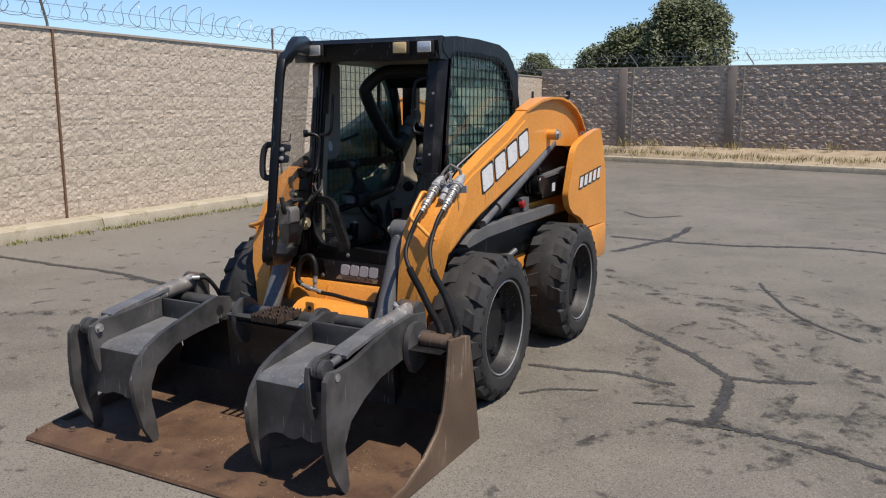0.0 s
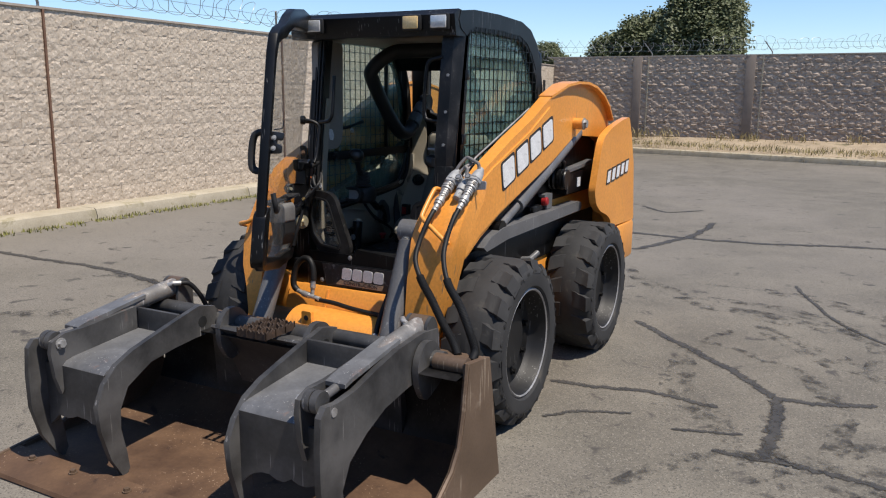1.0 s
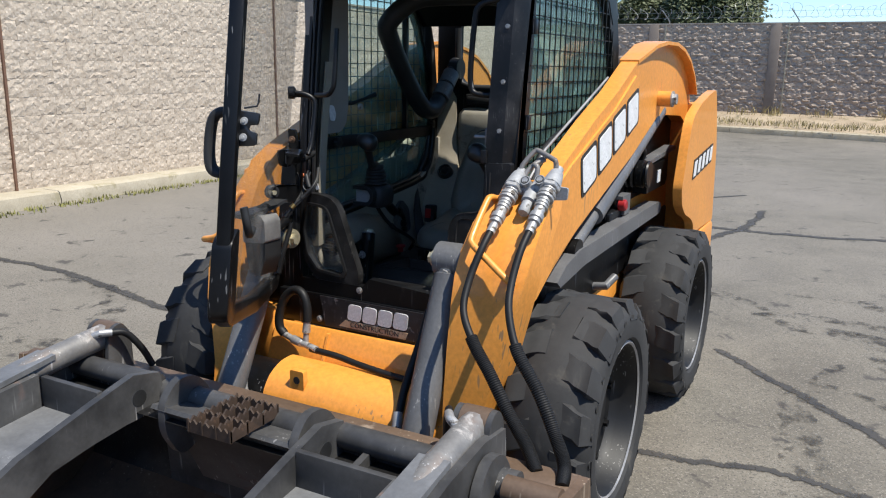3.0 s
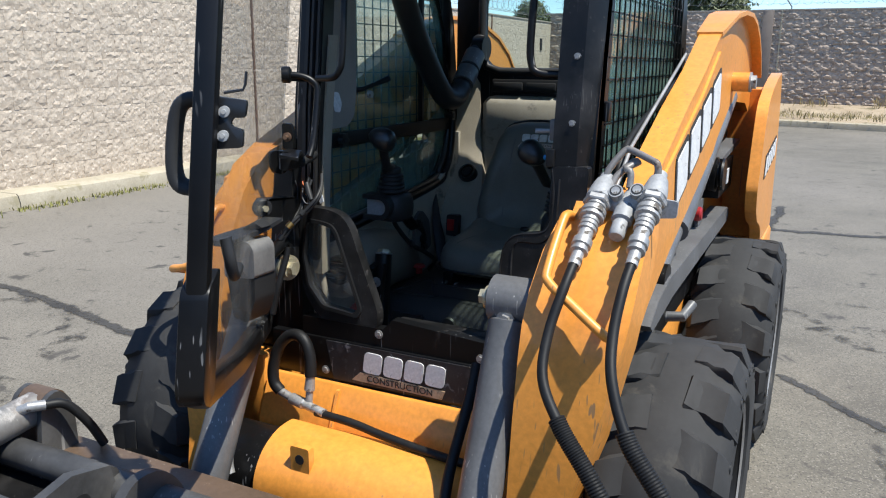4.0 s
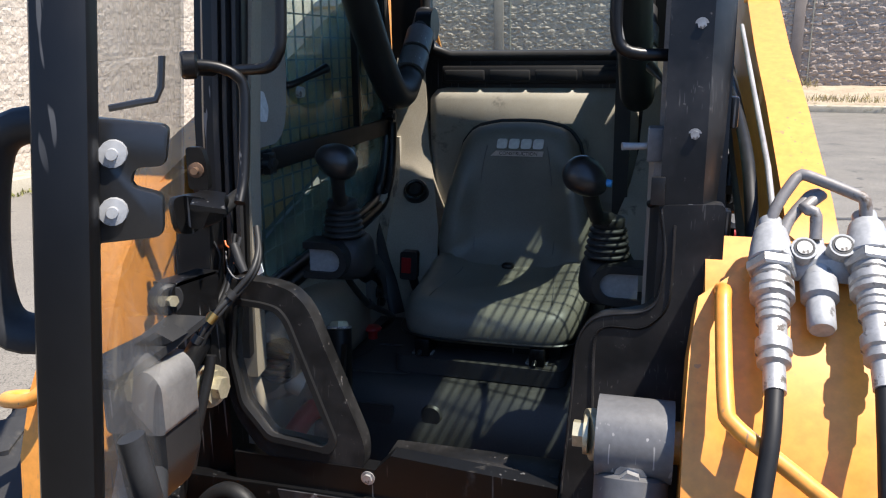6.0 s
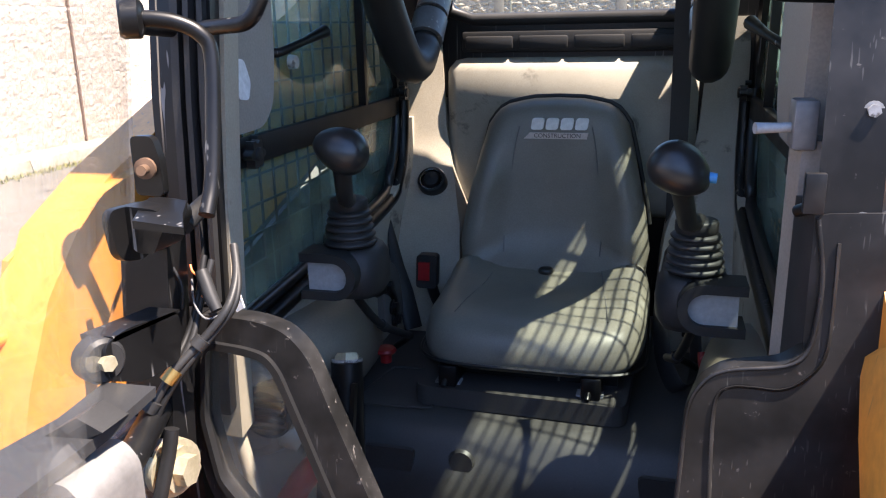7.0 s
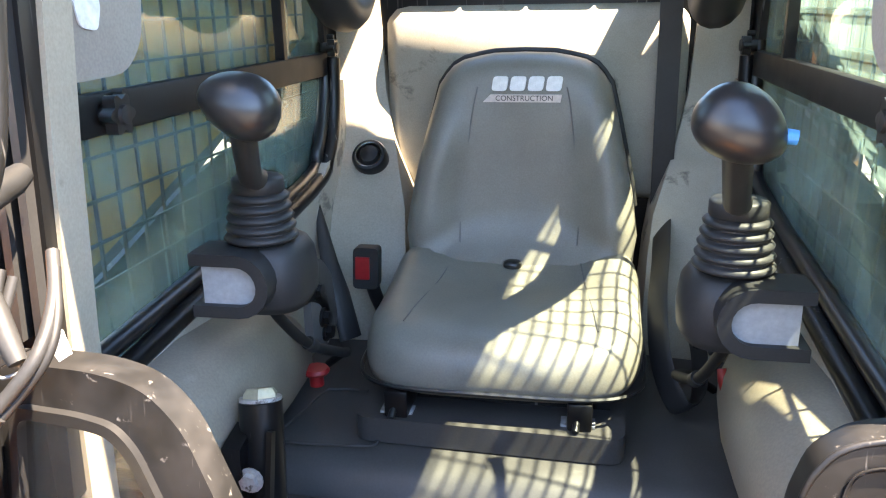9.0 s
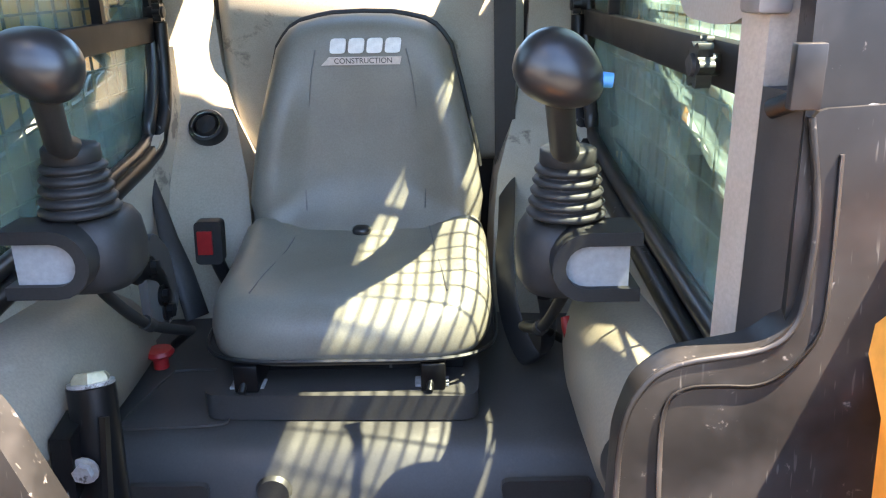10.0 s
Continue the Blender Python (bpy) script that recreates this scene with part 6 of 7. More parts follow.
        part("post_strip", prism(B(), [(0.382, 0.155), (0.383, 0.146), (0.390, 0.122), (0.44, 0.125), (0.44, 0.195), (0.405, 0.195)], 0.95, 1.36, "z"), TRIMGREY, loader, bevel=0.004)
        part("post_channel", prism(B(), [(0.388, 0.116), (0.391, 0.105), (0.395, 0.092), (0.405, 0.076), (0.44, 0.08), (0.44, 0.12)], 0.95, 1.30, "z"), PLASTIC, loader, bevel=0.003)
    # black sill rail at the bottom of the window
    part("window_rail", tube(B(), [(s * 0.455, 0.15, 0.985), (s * 0.455, 1.04, 1.052), (s * 0.455, 1.16, 1.11), (s * 0.455, 1.225, 1.22), (s * 0.455, 1.245, 1.33)], 0.014, 8, 5), GLOSSBLACK, loader)
    part("wiper_latch", tube(B(), [(s * 0.462, 0.455, 1.447), (s * 0.41, 0.478, 1.452), (s * 0.39, 0.53, 1.468), (s * 0.37, 0.587, 1.486)], [0.014, 0.008, 0.007, 0.012], 8), BLACK, loader)

bm = B()
rings = []
for z, w, y in ((0.98, 0.30, 1.335), (1.0, 0.325, 1.31), (1.06, 0.33, 1.30), (1.30, 0.33, 1.295), (1.37, 0.33, 1.30), (1.40, 0.32, 1.315), (1.41, 0.30, 1.34)):
    rings.append([(-w, 1.355, z), (-w, y + 0.025, z), (-w + 0.03, y, z), (w - 0.03, y, z), (w, y + 0.025, z), (w, 1.355, z)])
part("back_pad", loft(bm, rings), LINING, loader, "padded grey cloth back panel, faded on top", sharp=70)
strip = part("rear_vent_strip", box(B(), -0.29, 0.30, 1.315, 1.35, 1.42, 1.475), PLASTIC, loader, bevel=0.008)
for i in range(4):
    x = -0.285 + i * 0.145
    part("strip_cell", box(B(), x + 0.006, x + 0.136, 1.308, 1.32, 1.428, 1.462), PLASTIC, strip, bevel=0.006)

# socket cap on the corner ledge
tilt = pose(-0.358, 1.228, 1.085, 52)
cup = lathe(B(), [(0.040, -0.03), (0.040, 0.002), (0.037, 0.007), (0.031, 0.008), (0.029, 0.004), (0.027, -0.012), (0.0, -0.014)], (0, 0, 0), "z", 28)
bmesh.ops.transform(cup, matrix=tilt, verts=cup.verts)
cup = part("socket_ring", cup, GLOSSBLACK, loader, "round black socket with a shiny cap")
cap = lathe(B(), [(0.0255, -0.012), (0.025, -0.002), (0.020, 0.006), (0.0, 0.009)], (0, 0.003, 0), "z", 24)
bmesh.ops.transform(cap, matrix=tilt, verts=cap.verts)
part("socket_cap", cap, GLOSSBLACK, cup)
# chrome ring put in for the white reflection on the glossy black rim
lip_ = lathe(B(), [(0.0265, 0.000), (0.0285, 0.0035), (0.031, 0.0085), (0.0285, 0.0080)], (0, 0, 0), "z", 28, closed=True)
bmesh.ops.transform(lip_, matrix=tilt, verts=lip_.verts)
part("socket_lip", lip_, CHROME, cup)

# seat
def step(a, b, v):
    t = min(1.0, max(0.0, (v - a) / (b - a)))
    return t * t * (3 - 2 * t)


def cushion_top(x, y):
    f = abs(x + 0.008) / 0.24
    z = 0.892 + 0.012 * step(0.45, 0.85, f) * step(0.70, 0.85, y) - 0.006 * math.exp(-(x / 0.09) ** 2 - ((y - 0.9) / 0.12) ** 2)
    z += 0.002 * noise.noise((x * 16, y * 16, 0.3)) + 0.030 * step(0.94, 1.09, y) + 0.012 * step(0.5, 0.9, f) * step(0.90, 1.05, y)
    return z - 0.012 * step(0.74, 0.665, y)


rings = []
for r, drop in ((0.02, 0), (0.2, 0), (0.4, 0), (0.55, 0), (0.68, 0), (0.78, 0.001), (0.86, 0.004), (0.92, 0.011), (0.965, 0.024), (0.99, 0.042), (1.0, 0.062), (0.992, 0.078), (0.95, 0.088), (0.6, 0.09)):
    ring = []
    for k in range(56):
        a = math.tau * k / 56
        c, q = math.cos(a), math.sin(a)
        w = 0.236 + 0.010 * step(-0.6, 0.3, q)
        x = w * r * math.copysign(abs(c) ** 0.42, c) - 0.008
        y = 0.895 + 0.232 * r * math.copysign(abs(q) ** 0.40, q)
        ring.append((x, y, cushion_top(x, y) - drop))
    rings.append(ring)
seat = part("operator_seat", loft(B(), rings), VINYL, loader, "worn dark grey vinyl operator seat", sharp=85)
piping = [(0.247 * math.copysign(abs(math.cos(a)) ** 0.42, math.cos(a)) - 0.008, 0.895 + 0.234 * math.copysign(abs(math.sin(a)) ** 0.40, math.sin(a)), 0.806) for a in np.linspace(math.radians(150), math.radians(390), 50)]
part("seat_piping", tube(B(), piping, 0.004, 6), GLOSSBLACK, seat)


def back_half(z):
    return float(np.interp(z, (0.84, 0.90, 0.96, 1.05, 1.18, 1.25, 1.285, 1.303, 1.313), (0.20, 0.228, 0.236, 0.222, 0.192, 0.174, 0.150, 0.118, 0.06)))


def back_front(x, z):
    f = abs(x) / max(0.05, back_half(min(z, 1.24)))
    y = 1.072 + 0.10 * (z - 0.9)
    y -= 0.034 * step(0.50, 0.80, f) * step(1.27, 1.10, z) * step(0.90, 0.99, z)
    y += 0.006 * math.exp(-(x / 0.08) ** 2) * step(1.26, 1.1, z) - 0.055 * max(0.0, (0.99 - z) / 0.10) ** 2
    y -= 0.010 * step(0.30, 0.75, f) * step(1.03, 0.98, z)
    return y + 0.0025 * noise.noise((x * 14, z * 14, 1.7))


outline = [(back_half(z), z) for z in (0.86, 0.90, 0.93, 0.96, 1.0, 1.05, 1.11, 1.18, 1.22, 1.25, 1.272, 1.288, 1.30, 1.308, 1.313)]
outline = outline + [(0.0, 1.315)] + [(-x, z) for x, z in outline[::-1]]
rings = []
for r, roll in ((0.03, 0), (0.25, 0), (0.45, 0), (0.6, 0), (0.72, 0), (0.82, 0.001), (0.89, 0.005), (0.94, 0.013), (0.98, 0.028), (1.0, 0.05), (0.995, 0.075), (0.96, 0.095), (0.5, 0.10)):
    rings.append([(x * r - 0.006, back_front(x * r, 1.06 + (z - 1.06) * r) + roll, 1.06 + (z - 1.06) * r) for x, z in outline])
back = part("backrest", loft(B(), rings), VINYL, seat, "worn dark grey vinyl backrest", sharp=85)
for sx in (-1, 1):
    part("back_seam", tube(B(), [(sx * u - 0.006, back_front(sx * u, z) - 0.0004, z) for u, z in ((0.118, 0.94), (0.120, 1.0), (0.110, 1.10), (0.098, 1.20), (0.088, 1.25))], 0.0014, 5, 4), SEAM, seat)
    part("seat_seam", tube(B(), [(sx * u - 0.008, y, cushion_top(sx * u - 0.008, y) + 0.0003) for u, y in ((0.125, 1.06), (0.14, 0.95), (0.155, 0.82), (0.163, 0.74))], 0.0014, 5, 4), SEAM, seat)
part("back_shell", tube(B(), [(x * 1.01 - 0.006, 1.158 + 0.08 * (z - 0.9), z + 0.002) for x, z in outline[4:-4]], 0.006, 8), INK, seat)
part("seat_drain", blob(B(), (-0.013, 1.026, 0.908), (0.019, 0.017, 0.010)), GLOSSBLACK, seat)
for i in range(4):
    x = -0.066 + i * 0.0355
    bm = prism(B(), rounded([(x, 1.243), (x + 0.030, 1.243), (x + 0.034, 1.271), (x + 0.004, 1.271)], 0.006, 2), 1.1, 1.1085, "y")
    part("seat_logo_block", bm, WHITE, seat, "plain pale block")
part("seat_stripe", prism(B(), [(-0.083, 1.221), (0.070, 1.221), (0.073, 1.236), (-0.068, 1.236)], 1.1, 1.107, "y"), BUFFPALE, seat)
word("CONSTRUCTION", 0.0145, pose(-0.001, 1.0995, 1.2285, 90, 0, 0), INK, seat)
part("seat_riser", prism(B(), rounded([(-0.243, 0.655), (0.202, 0.642), (0.212, 0.93), (-0.235, 0.94)], 0.03, 4), 0.708, 0.752, "z"), MAT, loader, "black moulded seat riser", bevel=0.012)
for x in (-0.17, 0.13):
    rail = part("seat_rail", box(B(), x - 0.02, x + 0.02, 0.66, 1.05, 0.752, 0.80), BLACK, loader, bevel=0.004)
    part("rail_lever", tube(B(), [(x, 0.70, 0.775), (x - 0.004, 0.668, 0.770), (x - 0.006, 0.650, 0.757)], 0.006, 8), GLOSSBLACK, rail)
    part("rail_plate", box(B(), x - 0.03, x + 0.025, 0.672, 0.70, 0.753, 0.757), CAST, rail)
part("seat_suspension", box(B(), -0.20, 0.18, 0.74, 1.08, 0.752, 0.80), BLACK, loader)

# belt, buckle, small red things
part("belt_strap", prism(B(), [(0.268, 0.72), (0.312, 0.72), (0.305, 1.62), (0.258, 1.62)], 1.262, 1.266, "y"), INK, loader, "black seat belt strap")
part("belt_loop", tube(B(), [(0.29, 1.24, 0.98), (0.275, 1.05, 0.93), (0.262, 0.92, 0.88), (0.268, 0.84, 0.80), (0.30, 0.80, 0.735), (0.335, 0.84, 0.74), (0.34, 0.92, 0.80), (0.32, 0.98, 0.86)], 0.024, 8, 6, flat=0.12), INK, loader, "slack loop of black belt")
part("buckle_stalk", tube(B(), [(-0.29, 1.09, 0.74), (-0.298, 1.03, 0.82), (-0.302, 0.995, 0.88)], 0.014, 8, 4), PLASTIC, loader)
part("belt_buckle", prism(B(), rounded([(-0.330, 0.862), (-0.278, 0.862), (-0.274, 0.948), (-0.326, 0.948)], 0.01, 3), 0.968, 0.996, "y"), PLASTIC, loader, "black belt buckle", bevel=0.006)
part("buckle_button", prism(B(), [(-0.322, 0.884), (-0.294, 0.884), (-0.292, 0.930), (-0.320, 0.930)], 0.962, 0.970, "y"), RED, loader, "red release button", bevel=0.003)
part("red_knob", lathe(B(), [(0.013, -0.020), (0.013, 0.0), (0.022, 0.003), (0.025, 0.008), (0.021, 0.014), (0.0, 0.016)], (-0.340, 0.757, 0.772), "z", 20), RED, loader, "red push knob")
part("red_lever", tube(B(), [(0.337, 0.660, 0.878), (0.340, 0.652, 0.864), (0.347, 0.625, 0.838), (0.349, 0.618, 0.828)], [0.007, 0.0095, 0.010, 0.008], 10), RED, loader, "red release lever")
part("lever_stem", tube(B(), [(0.308, 0.58, 0.937), (0.305, 0.63, 0.975), (0.29, 0.69, 0.995)], 0.006, 6), PLASTIC, loader)


def joystick(s, at, face, boot, grip):
    """A pod with a grey label in a horseshoe guard, a bellows boot and an egg-shaped grip; places in metres."""
    cx, cy, cz = at
    rings = []
    for dz, w, d in ((-0.050, 0.036, 0.04), (-0.046, 0.050, 0.052), (-0.030, 0.060, 0.064), (0.0, 0.062, 0.067), (0.030, 0.058, 0.062), (0.043, 0.050, 0.055), (0.048, 0.042, 0.046)):
        ring = []
        for k in range(28):
            a = math.tau * k / 28
            c, q = math.cos(a), math.sin(a)
            ring.append((cx + w * math.copysign(abs(c) ** 0.75, c), cy + d * math.copysign(abs(q) ** 0.75, q), cz + dz))
        rings.append(ring)
    pod = part("joystick_pod", loft(B(), rings), PLASTIC, loader, "black control joystick pod", sharp=60)
    fx, fy, fz = face
    out, tip, h = s * 0.040, -s * 0.036, 0.0265

    def dee(half, tip_, out_):
        arc = [(fx + tip_ + s * half - s * half * math.cos(b), fz + half * math.sin(b)) for b in np.linspace(-math.pi / 2, math.pi / 2, 11)]
        return [(fx + out_, fz - half)] + arc + [(fx + out_, fz + half)]
    outer, inner = dee(h + 0.016, tip - s * 0.016, out + s * 0.012), dee(h, tip, out + s * 0.012)
    part("pod_guard", prism(B(), outer + inner[::-1], fy - 0.012, fy + 0.05, "y"), PLASTIC, pod, bevel=0.003)
    part("pod_label", prism(B(), dee(h + 0.001, tip - s * 0.001, out), fy - 0.002, fy + 0.003, "y"), GREYLABEL, pod, "grey label plate")
    bx, by, bz = boot
    prof = []
    for i in range(5):
        f = i / 5
        r, z = 0.047 - 0.011 * f, bz + 0.066 * f
        prof += [(r - 0.004, z), (r + 0.001, z + 0.003), (r + 0.002, z + 0.006), (r - 0.001, z + 0.0095), (r - 0.006, z + 0.0115)]
    prof += [(0.034, bz + 0.067), (0.034, bz + 0.082), (0.031, bz + 0.085), (0.022, bz + 0.086), (0.016, bz + 0.088)]
    part("joystick_boot", lathe(B(), prof, (bx, by, 0), "z", 30), PLASTIC, pod, "ribbed rubber boot", sharp=60)
    gx, gy, gz = grip
    part("joystick_stem", tube(B(), [(bx, by, bz + 0.08), ((bx + gx) / 2, (by + gy) / 2 - 0.004, bz + 0.10), (gx, gy, gz)], [0.016, 0.0145, 0.016], 12), PLASTIC, pod)
    rings = []
    tilt = Matrix.Translation((gx, gy, gz)) @ pose(0, 0, 0, 24 if s > 0 else -26, 0, 62 if s > 0 else -72)
    for i in range(19):
        f = -1 + 2 * (0.012 + 0.976 * i / 18)
        r = math.sqrt(max(0.0, 1 - f * f)) * (1 + 0.16 * f)
        ring = []
        for a in np.linspace(0, math.tau, 28, endpoint=False):
            low = 0.80 if math.sin(a) < 0 else 1.0
            ring.append(tilt @ Vector((0.038 * r * math.cos(a), f * 0.046, 0.040 * r * math.sin(a) * low)))
        rings.append(ring)
    part("joystick_grip", loft(B(), rings), GLOSSBLACK, pod, "egg-shaped black grip", sharp=80)
    if s > 0:
        part("grip_button", tube(B(), [(gx + 0.030, gy - 0.01, gz - 0.004), (gx + 0.050, gy - 0.012, gz - 0.006)], [0.008, 0.007], 10), BLUE, pod, "blue thumb button")
    part("pod_bracket", tube(B(), [(cx, cy + 0.02, cz - 0.03), (cx + s * 0.012, cy + 0.09, cz - 0.05), (s * 0.318, cy + 0.17, cz - 0.10), (s * 0.318, cy + 0.23, 0.93), (s * 0.318, cy + 0.25, 0.885)], 0.020, 12, 4, flat=0.7), BLACK, loader)
    cable = part("pod_cable", tube(B(), [(cx + s * 0.01, cy, cz - 0.04), (cx, cy + 0.02, cz - 0.08), (cx - s * 0.015, cy + 0.09, cz - 0.15), (cx - s * 0.03, cy + 0.20, 0.85), (cx + s * 0.01, cy + 0.33, 0.79), (cx + s * 0.06, cy + 0.38, 0.74)], 0.008, 8, 5), HOSE, loader)
    part("cable_clip", tube(B(), [(cx - s * 0.014, cy + 0.085, cz - 0.145), (cx - s * 0.017, cy + 0.10, cz - 0.157)], 0.011, 8), PLASTIC, cable)


joystick(1, (0.305, 0.488, 1.048), (0.330, 0.408, 1.056), (0.303, 0.468, 1.100), (0.266, 0.305, 1.290))
joystick(-1, (-0.296, 0.492, 1.062), (-0.314, 0.412, 1.068), (-0.296, 0.475, 1.112), (-0.246, 0.330, 1.303))
# seat suspension plate and strap beside the tray
part("side_linkage", prism(B(), rounded([(0.67, 0.87), (0.67, 0.98), (0.72, 1.01), (0.78, 0.96), (0.80, 0.86), (0.74, 0.84)], 0.02, 3), -0.322, -0.308), GREYSTEEL, loader, "greasy grey adjuster linkage plate", bevel=0.004)
for yy, zz in ((0.69, 0.96), (0.72, 0.90), (0.73, 0.87)):
    part("linkage_bolt", hexbolt(B(), (-0.308, yy, zz), "+x", 0.012, 0.014), BLACK, loader)
part("strap_anchor", tube(B(), [(-0.43, 1.07, 1.015), (-0.412, 1.04, 0.96), (-0.388, 1.0, 0.907), (-0.36, 0.97, 0.85), (-0.334, 0.95, 0.76)], [0.004, 0.014, 0.02, 0.024, 0.026], 8, 0, flat=0.4), PLASTIC, loader, "black belt anchor strap")


# pedal post with its bolt inside the entry
post = part("lever_post", tube(B(), [(-0.264, 0.32, 0.513), (-0.274, 0.36, 0.733), (-0.286, 0.402, 0.911)], 0.029, 14), BLACK, loader, "black lever post")
part("post_cap_bolt", tube(B(), [(-0.2865, 0.404, 0.913), (-0.287, 0.406, 0.919), (-0.2878, 0.4085, 0.925)], [0.024, 0.024, 0.019], 6), ZINC, post)
part("post_washer", tube(B(), [(-0.2862, 0.4030, 0.9105), (-0.2866, 0.4043, 0.9150)], 0.028, 18), SILVER, post)
part("post_clamp", prism(B(), [(0.33, 0.793), (0.37, 0.803), (0.39, 0.883), (0.34, 0.873)], -0.316, -0.291), BLACK, post, bevel=0.004)
part("post_bar", prism(B(), [(0.318, 0.74), (0.334, 0.736), (0.372, 0.885), (0.360, 0.890)], -0.262, -0.255), BLACK, post, bevel=0.002)
part("post_bolt", hexbolt(B(), (-0.282, 0.345, 0.828), "-y", 0.012, 0.012), SILVER, post)
part("pedal_tube", tube(B(), [(-0.40, 0.23, 0.56), (-0.382, 0.25, 0.63), (-0.352, 0.28, 0.70), (-0.322, 0.305, 0.745), (-0.295, 0.315, 0.755)], 0.024, 14, 4), RED, loader, "thick red bent pedal tube")
part("seal_strip", tube(B(), [(-0.398, 0.165, 1.05), (-0.392, 0.16, 1.0), (-0.380, 0.16, 0.93), (-0.374, 0.16, 0.90), (-0.358, 0.16, 0.82), (-0.352, 0.16, 0.77), (-0.352, 0.16, 0.70)], 0.0115, 12, 4), TAN, loader, "beige rubber edge strip")
part("duct_elbow", tube(B(), [(-0.40, 0.30, 0.90), (-0.385, 0.285, 0.87), (-0.36, 0.28, 0.835), (-0.33, 0.29, 0.815)], 0.028, 12, 3), TAN, loader, "pale duct elbow")

# raised lap bar
side_bar = [(0.335, 1.30, 1.63), (0.335, 1.21, 1.545), (0.335, 1.12, 1.455), (0.334, 1.065, 1.412), (0.333, 1.005, 1.402), (0.331, 0.93, 1.425), (0.328, 0.82, 1.515), (0.323, 0.70, 1.635), (0.316, 0.605, 1.745), (0.305, 0.592, 1.785), (0.26, 0.605, 1.835), (0.20, 0.635, 1.88), (0.12, 0.65, 1.895)]
line = [(-x, y, z) for x, y, z in side_bar] + [(x, y, z) for x, y, z in side_bar[::-1]]
pts = smooth_line(line, 5)
bar = part("lap_bar", tube(B(), pts, [0.042 if 10 < i < len(pts) - 11 else 0.034 for i in range(len(pts))], 16), PLASTIC, loader, "raised padded black lap bar", sharp=60)
for s in (1, -1):
    part("bar_collar", tube(B(), [(s * 0.335, 1.175, 1.51), (s * 0.335, 1.125, 1.46)], 0.044, 18), CYLGREY, bar)
    part("bar_collar", tube(B(), [(s * 0.335, 1.24, 1.574), (s * 0.335, 1.185, 1.52)], 0.042, 18), CYLGREY, bar)
    part("bar_pivot", lathe(B(), [(0.05, 0.0), (0.05, s * 0.05), (0.025, s * 0.06), (0.0, s * 0.06)], (s * 0.30, 1.28, 1.60), "x", 18), BLACK, bar)

# hand grips by the door posts, striker, stickers
part("grab_rail", tube(B(), [(-0.352, -0.008, 1.506), (-0.33, 0.004, 1.505), (-0.308, 0.016, 1.50), (-0.288, 0.026, 1.488), (-0.277, 0.030, 1.465), (-0.272, 0.012, 1.39), (-0.267, -0.012, 1.32), (-0.264, -0.035, 1.285)], 0.0095, 12, 4), BLACK, loader, "black bent grab rail")
part("rail_foot", tube(B(), [(-0.364, -0.016, 1.506), (-0.360, -0.013, 1.506), (-0.344, -0.004, 1.506), (-0.340, -0.002, 1.506)], [0.02, 0.023, 0.023, 0.016], 16), BLACK, loader)
part("rail_stay", tube(B(), [(-0.352, -0.008, 1.50), (-0.38, 0.06, 1.497), (-0.395, 0.13, 1.494)], 0.011, 8), BLACK, loader)
part("grab_rail", tube(B(), [(-0.345, 0.13, 1.494), (-0.30, 0.11, 1.496), (-0.266, 0.10, 1.50), (-0.248, 0.10, 1.52), (-0.241, 0.105, 1.56), (-0.245, 0.13, 1.74)], 0.010, 10, 4), BLACK, loader, "black bent grab rail")
part("grab_rail", tube(B(), [(0.408, 0.13, 1.515), (0.345, 0.11, 1.52), (0.325, 0.11, 1.545), (0.322, 0.11, 1.61), (0.33, 0.115, 1.75), (0.345, 0.12, 1.81), (0.408, 0.14, 1.83)], 0.010, 10, 4), BLACK, loader, "black bent grab rail")
strike = part("door_striker", box(B(), 0.378, 0.404, 0.115, 0.155, 1.350, 1.405), CYLGREY, loader, bevel=0.004)
part("striker_pin", tube(B(), [(0.396, 0.135, 1.375), (0.366, 0.127, 1.374), (0.339, 0.119, 1.374)], [0.005, 0.0055, 0.0065], 10), CAST, strike, "chrome striker pin")
part("striker_plate", box(B(), 0.388, 0.409, 0.066, 0.076, 1.290, 1.334), SCUFF, strike, "chipped black catch plate", bevel=0.0015)
part("striker_stem", rod(B(), (0.388, 0.098, 1.286), (0.404, 0.074, 1.300), 0.007, 12), BLACK, strike)
part("inspection_sticker", prism(B(), rounded([(0.260, 1.452), (0.297, 1.447), (0.313, 1.412), (0.303, 1.385), (0.273, 1.389)], 0.008, 3), -0.3845, -0.3825), PAPER, loader, "torn white paper sticker")
part("trim_screw", lathe(B(), [(0.008, 0.0), (0.008, 0.006), (0.0, 0.008)], (-0.385, 0.210, 1.448), "x", 12), SILVER, loader)

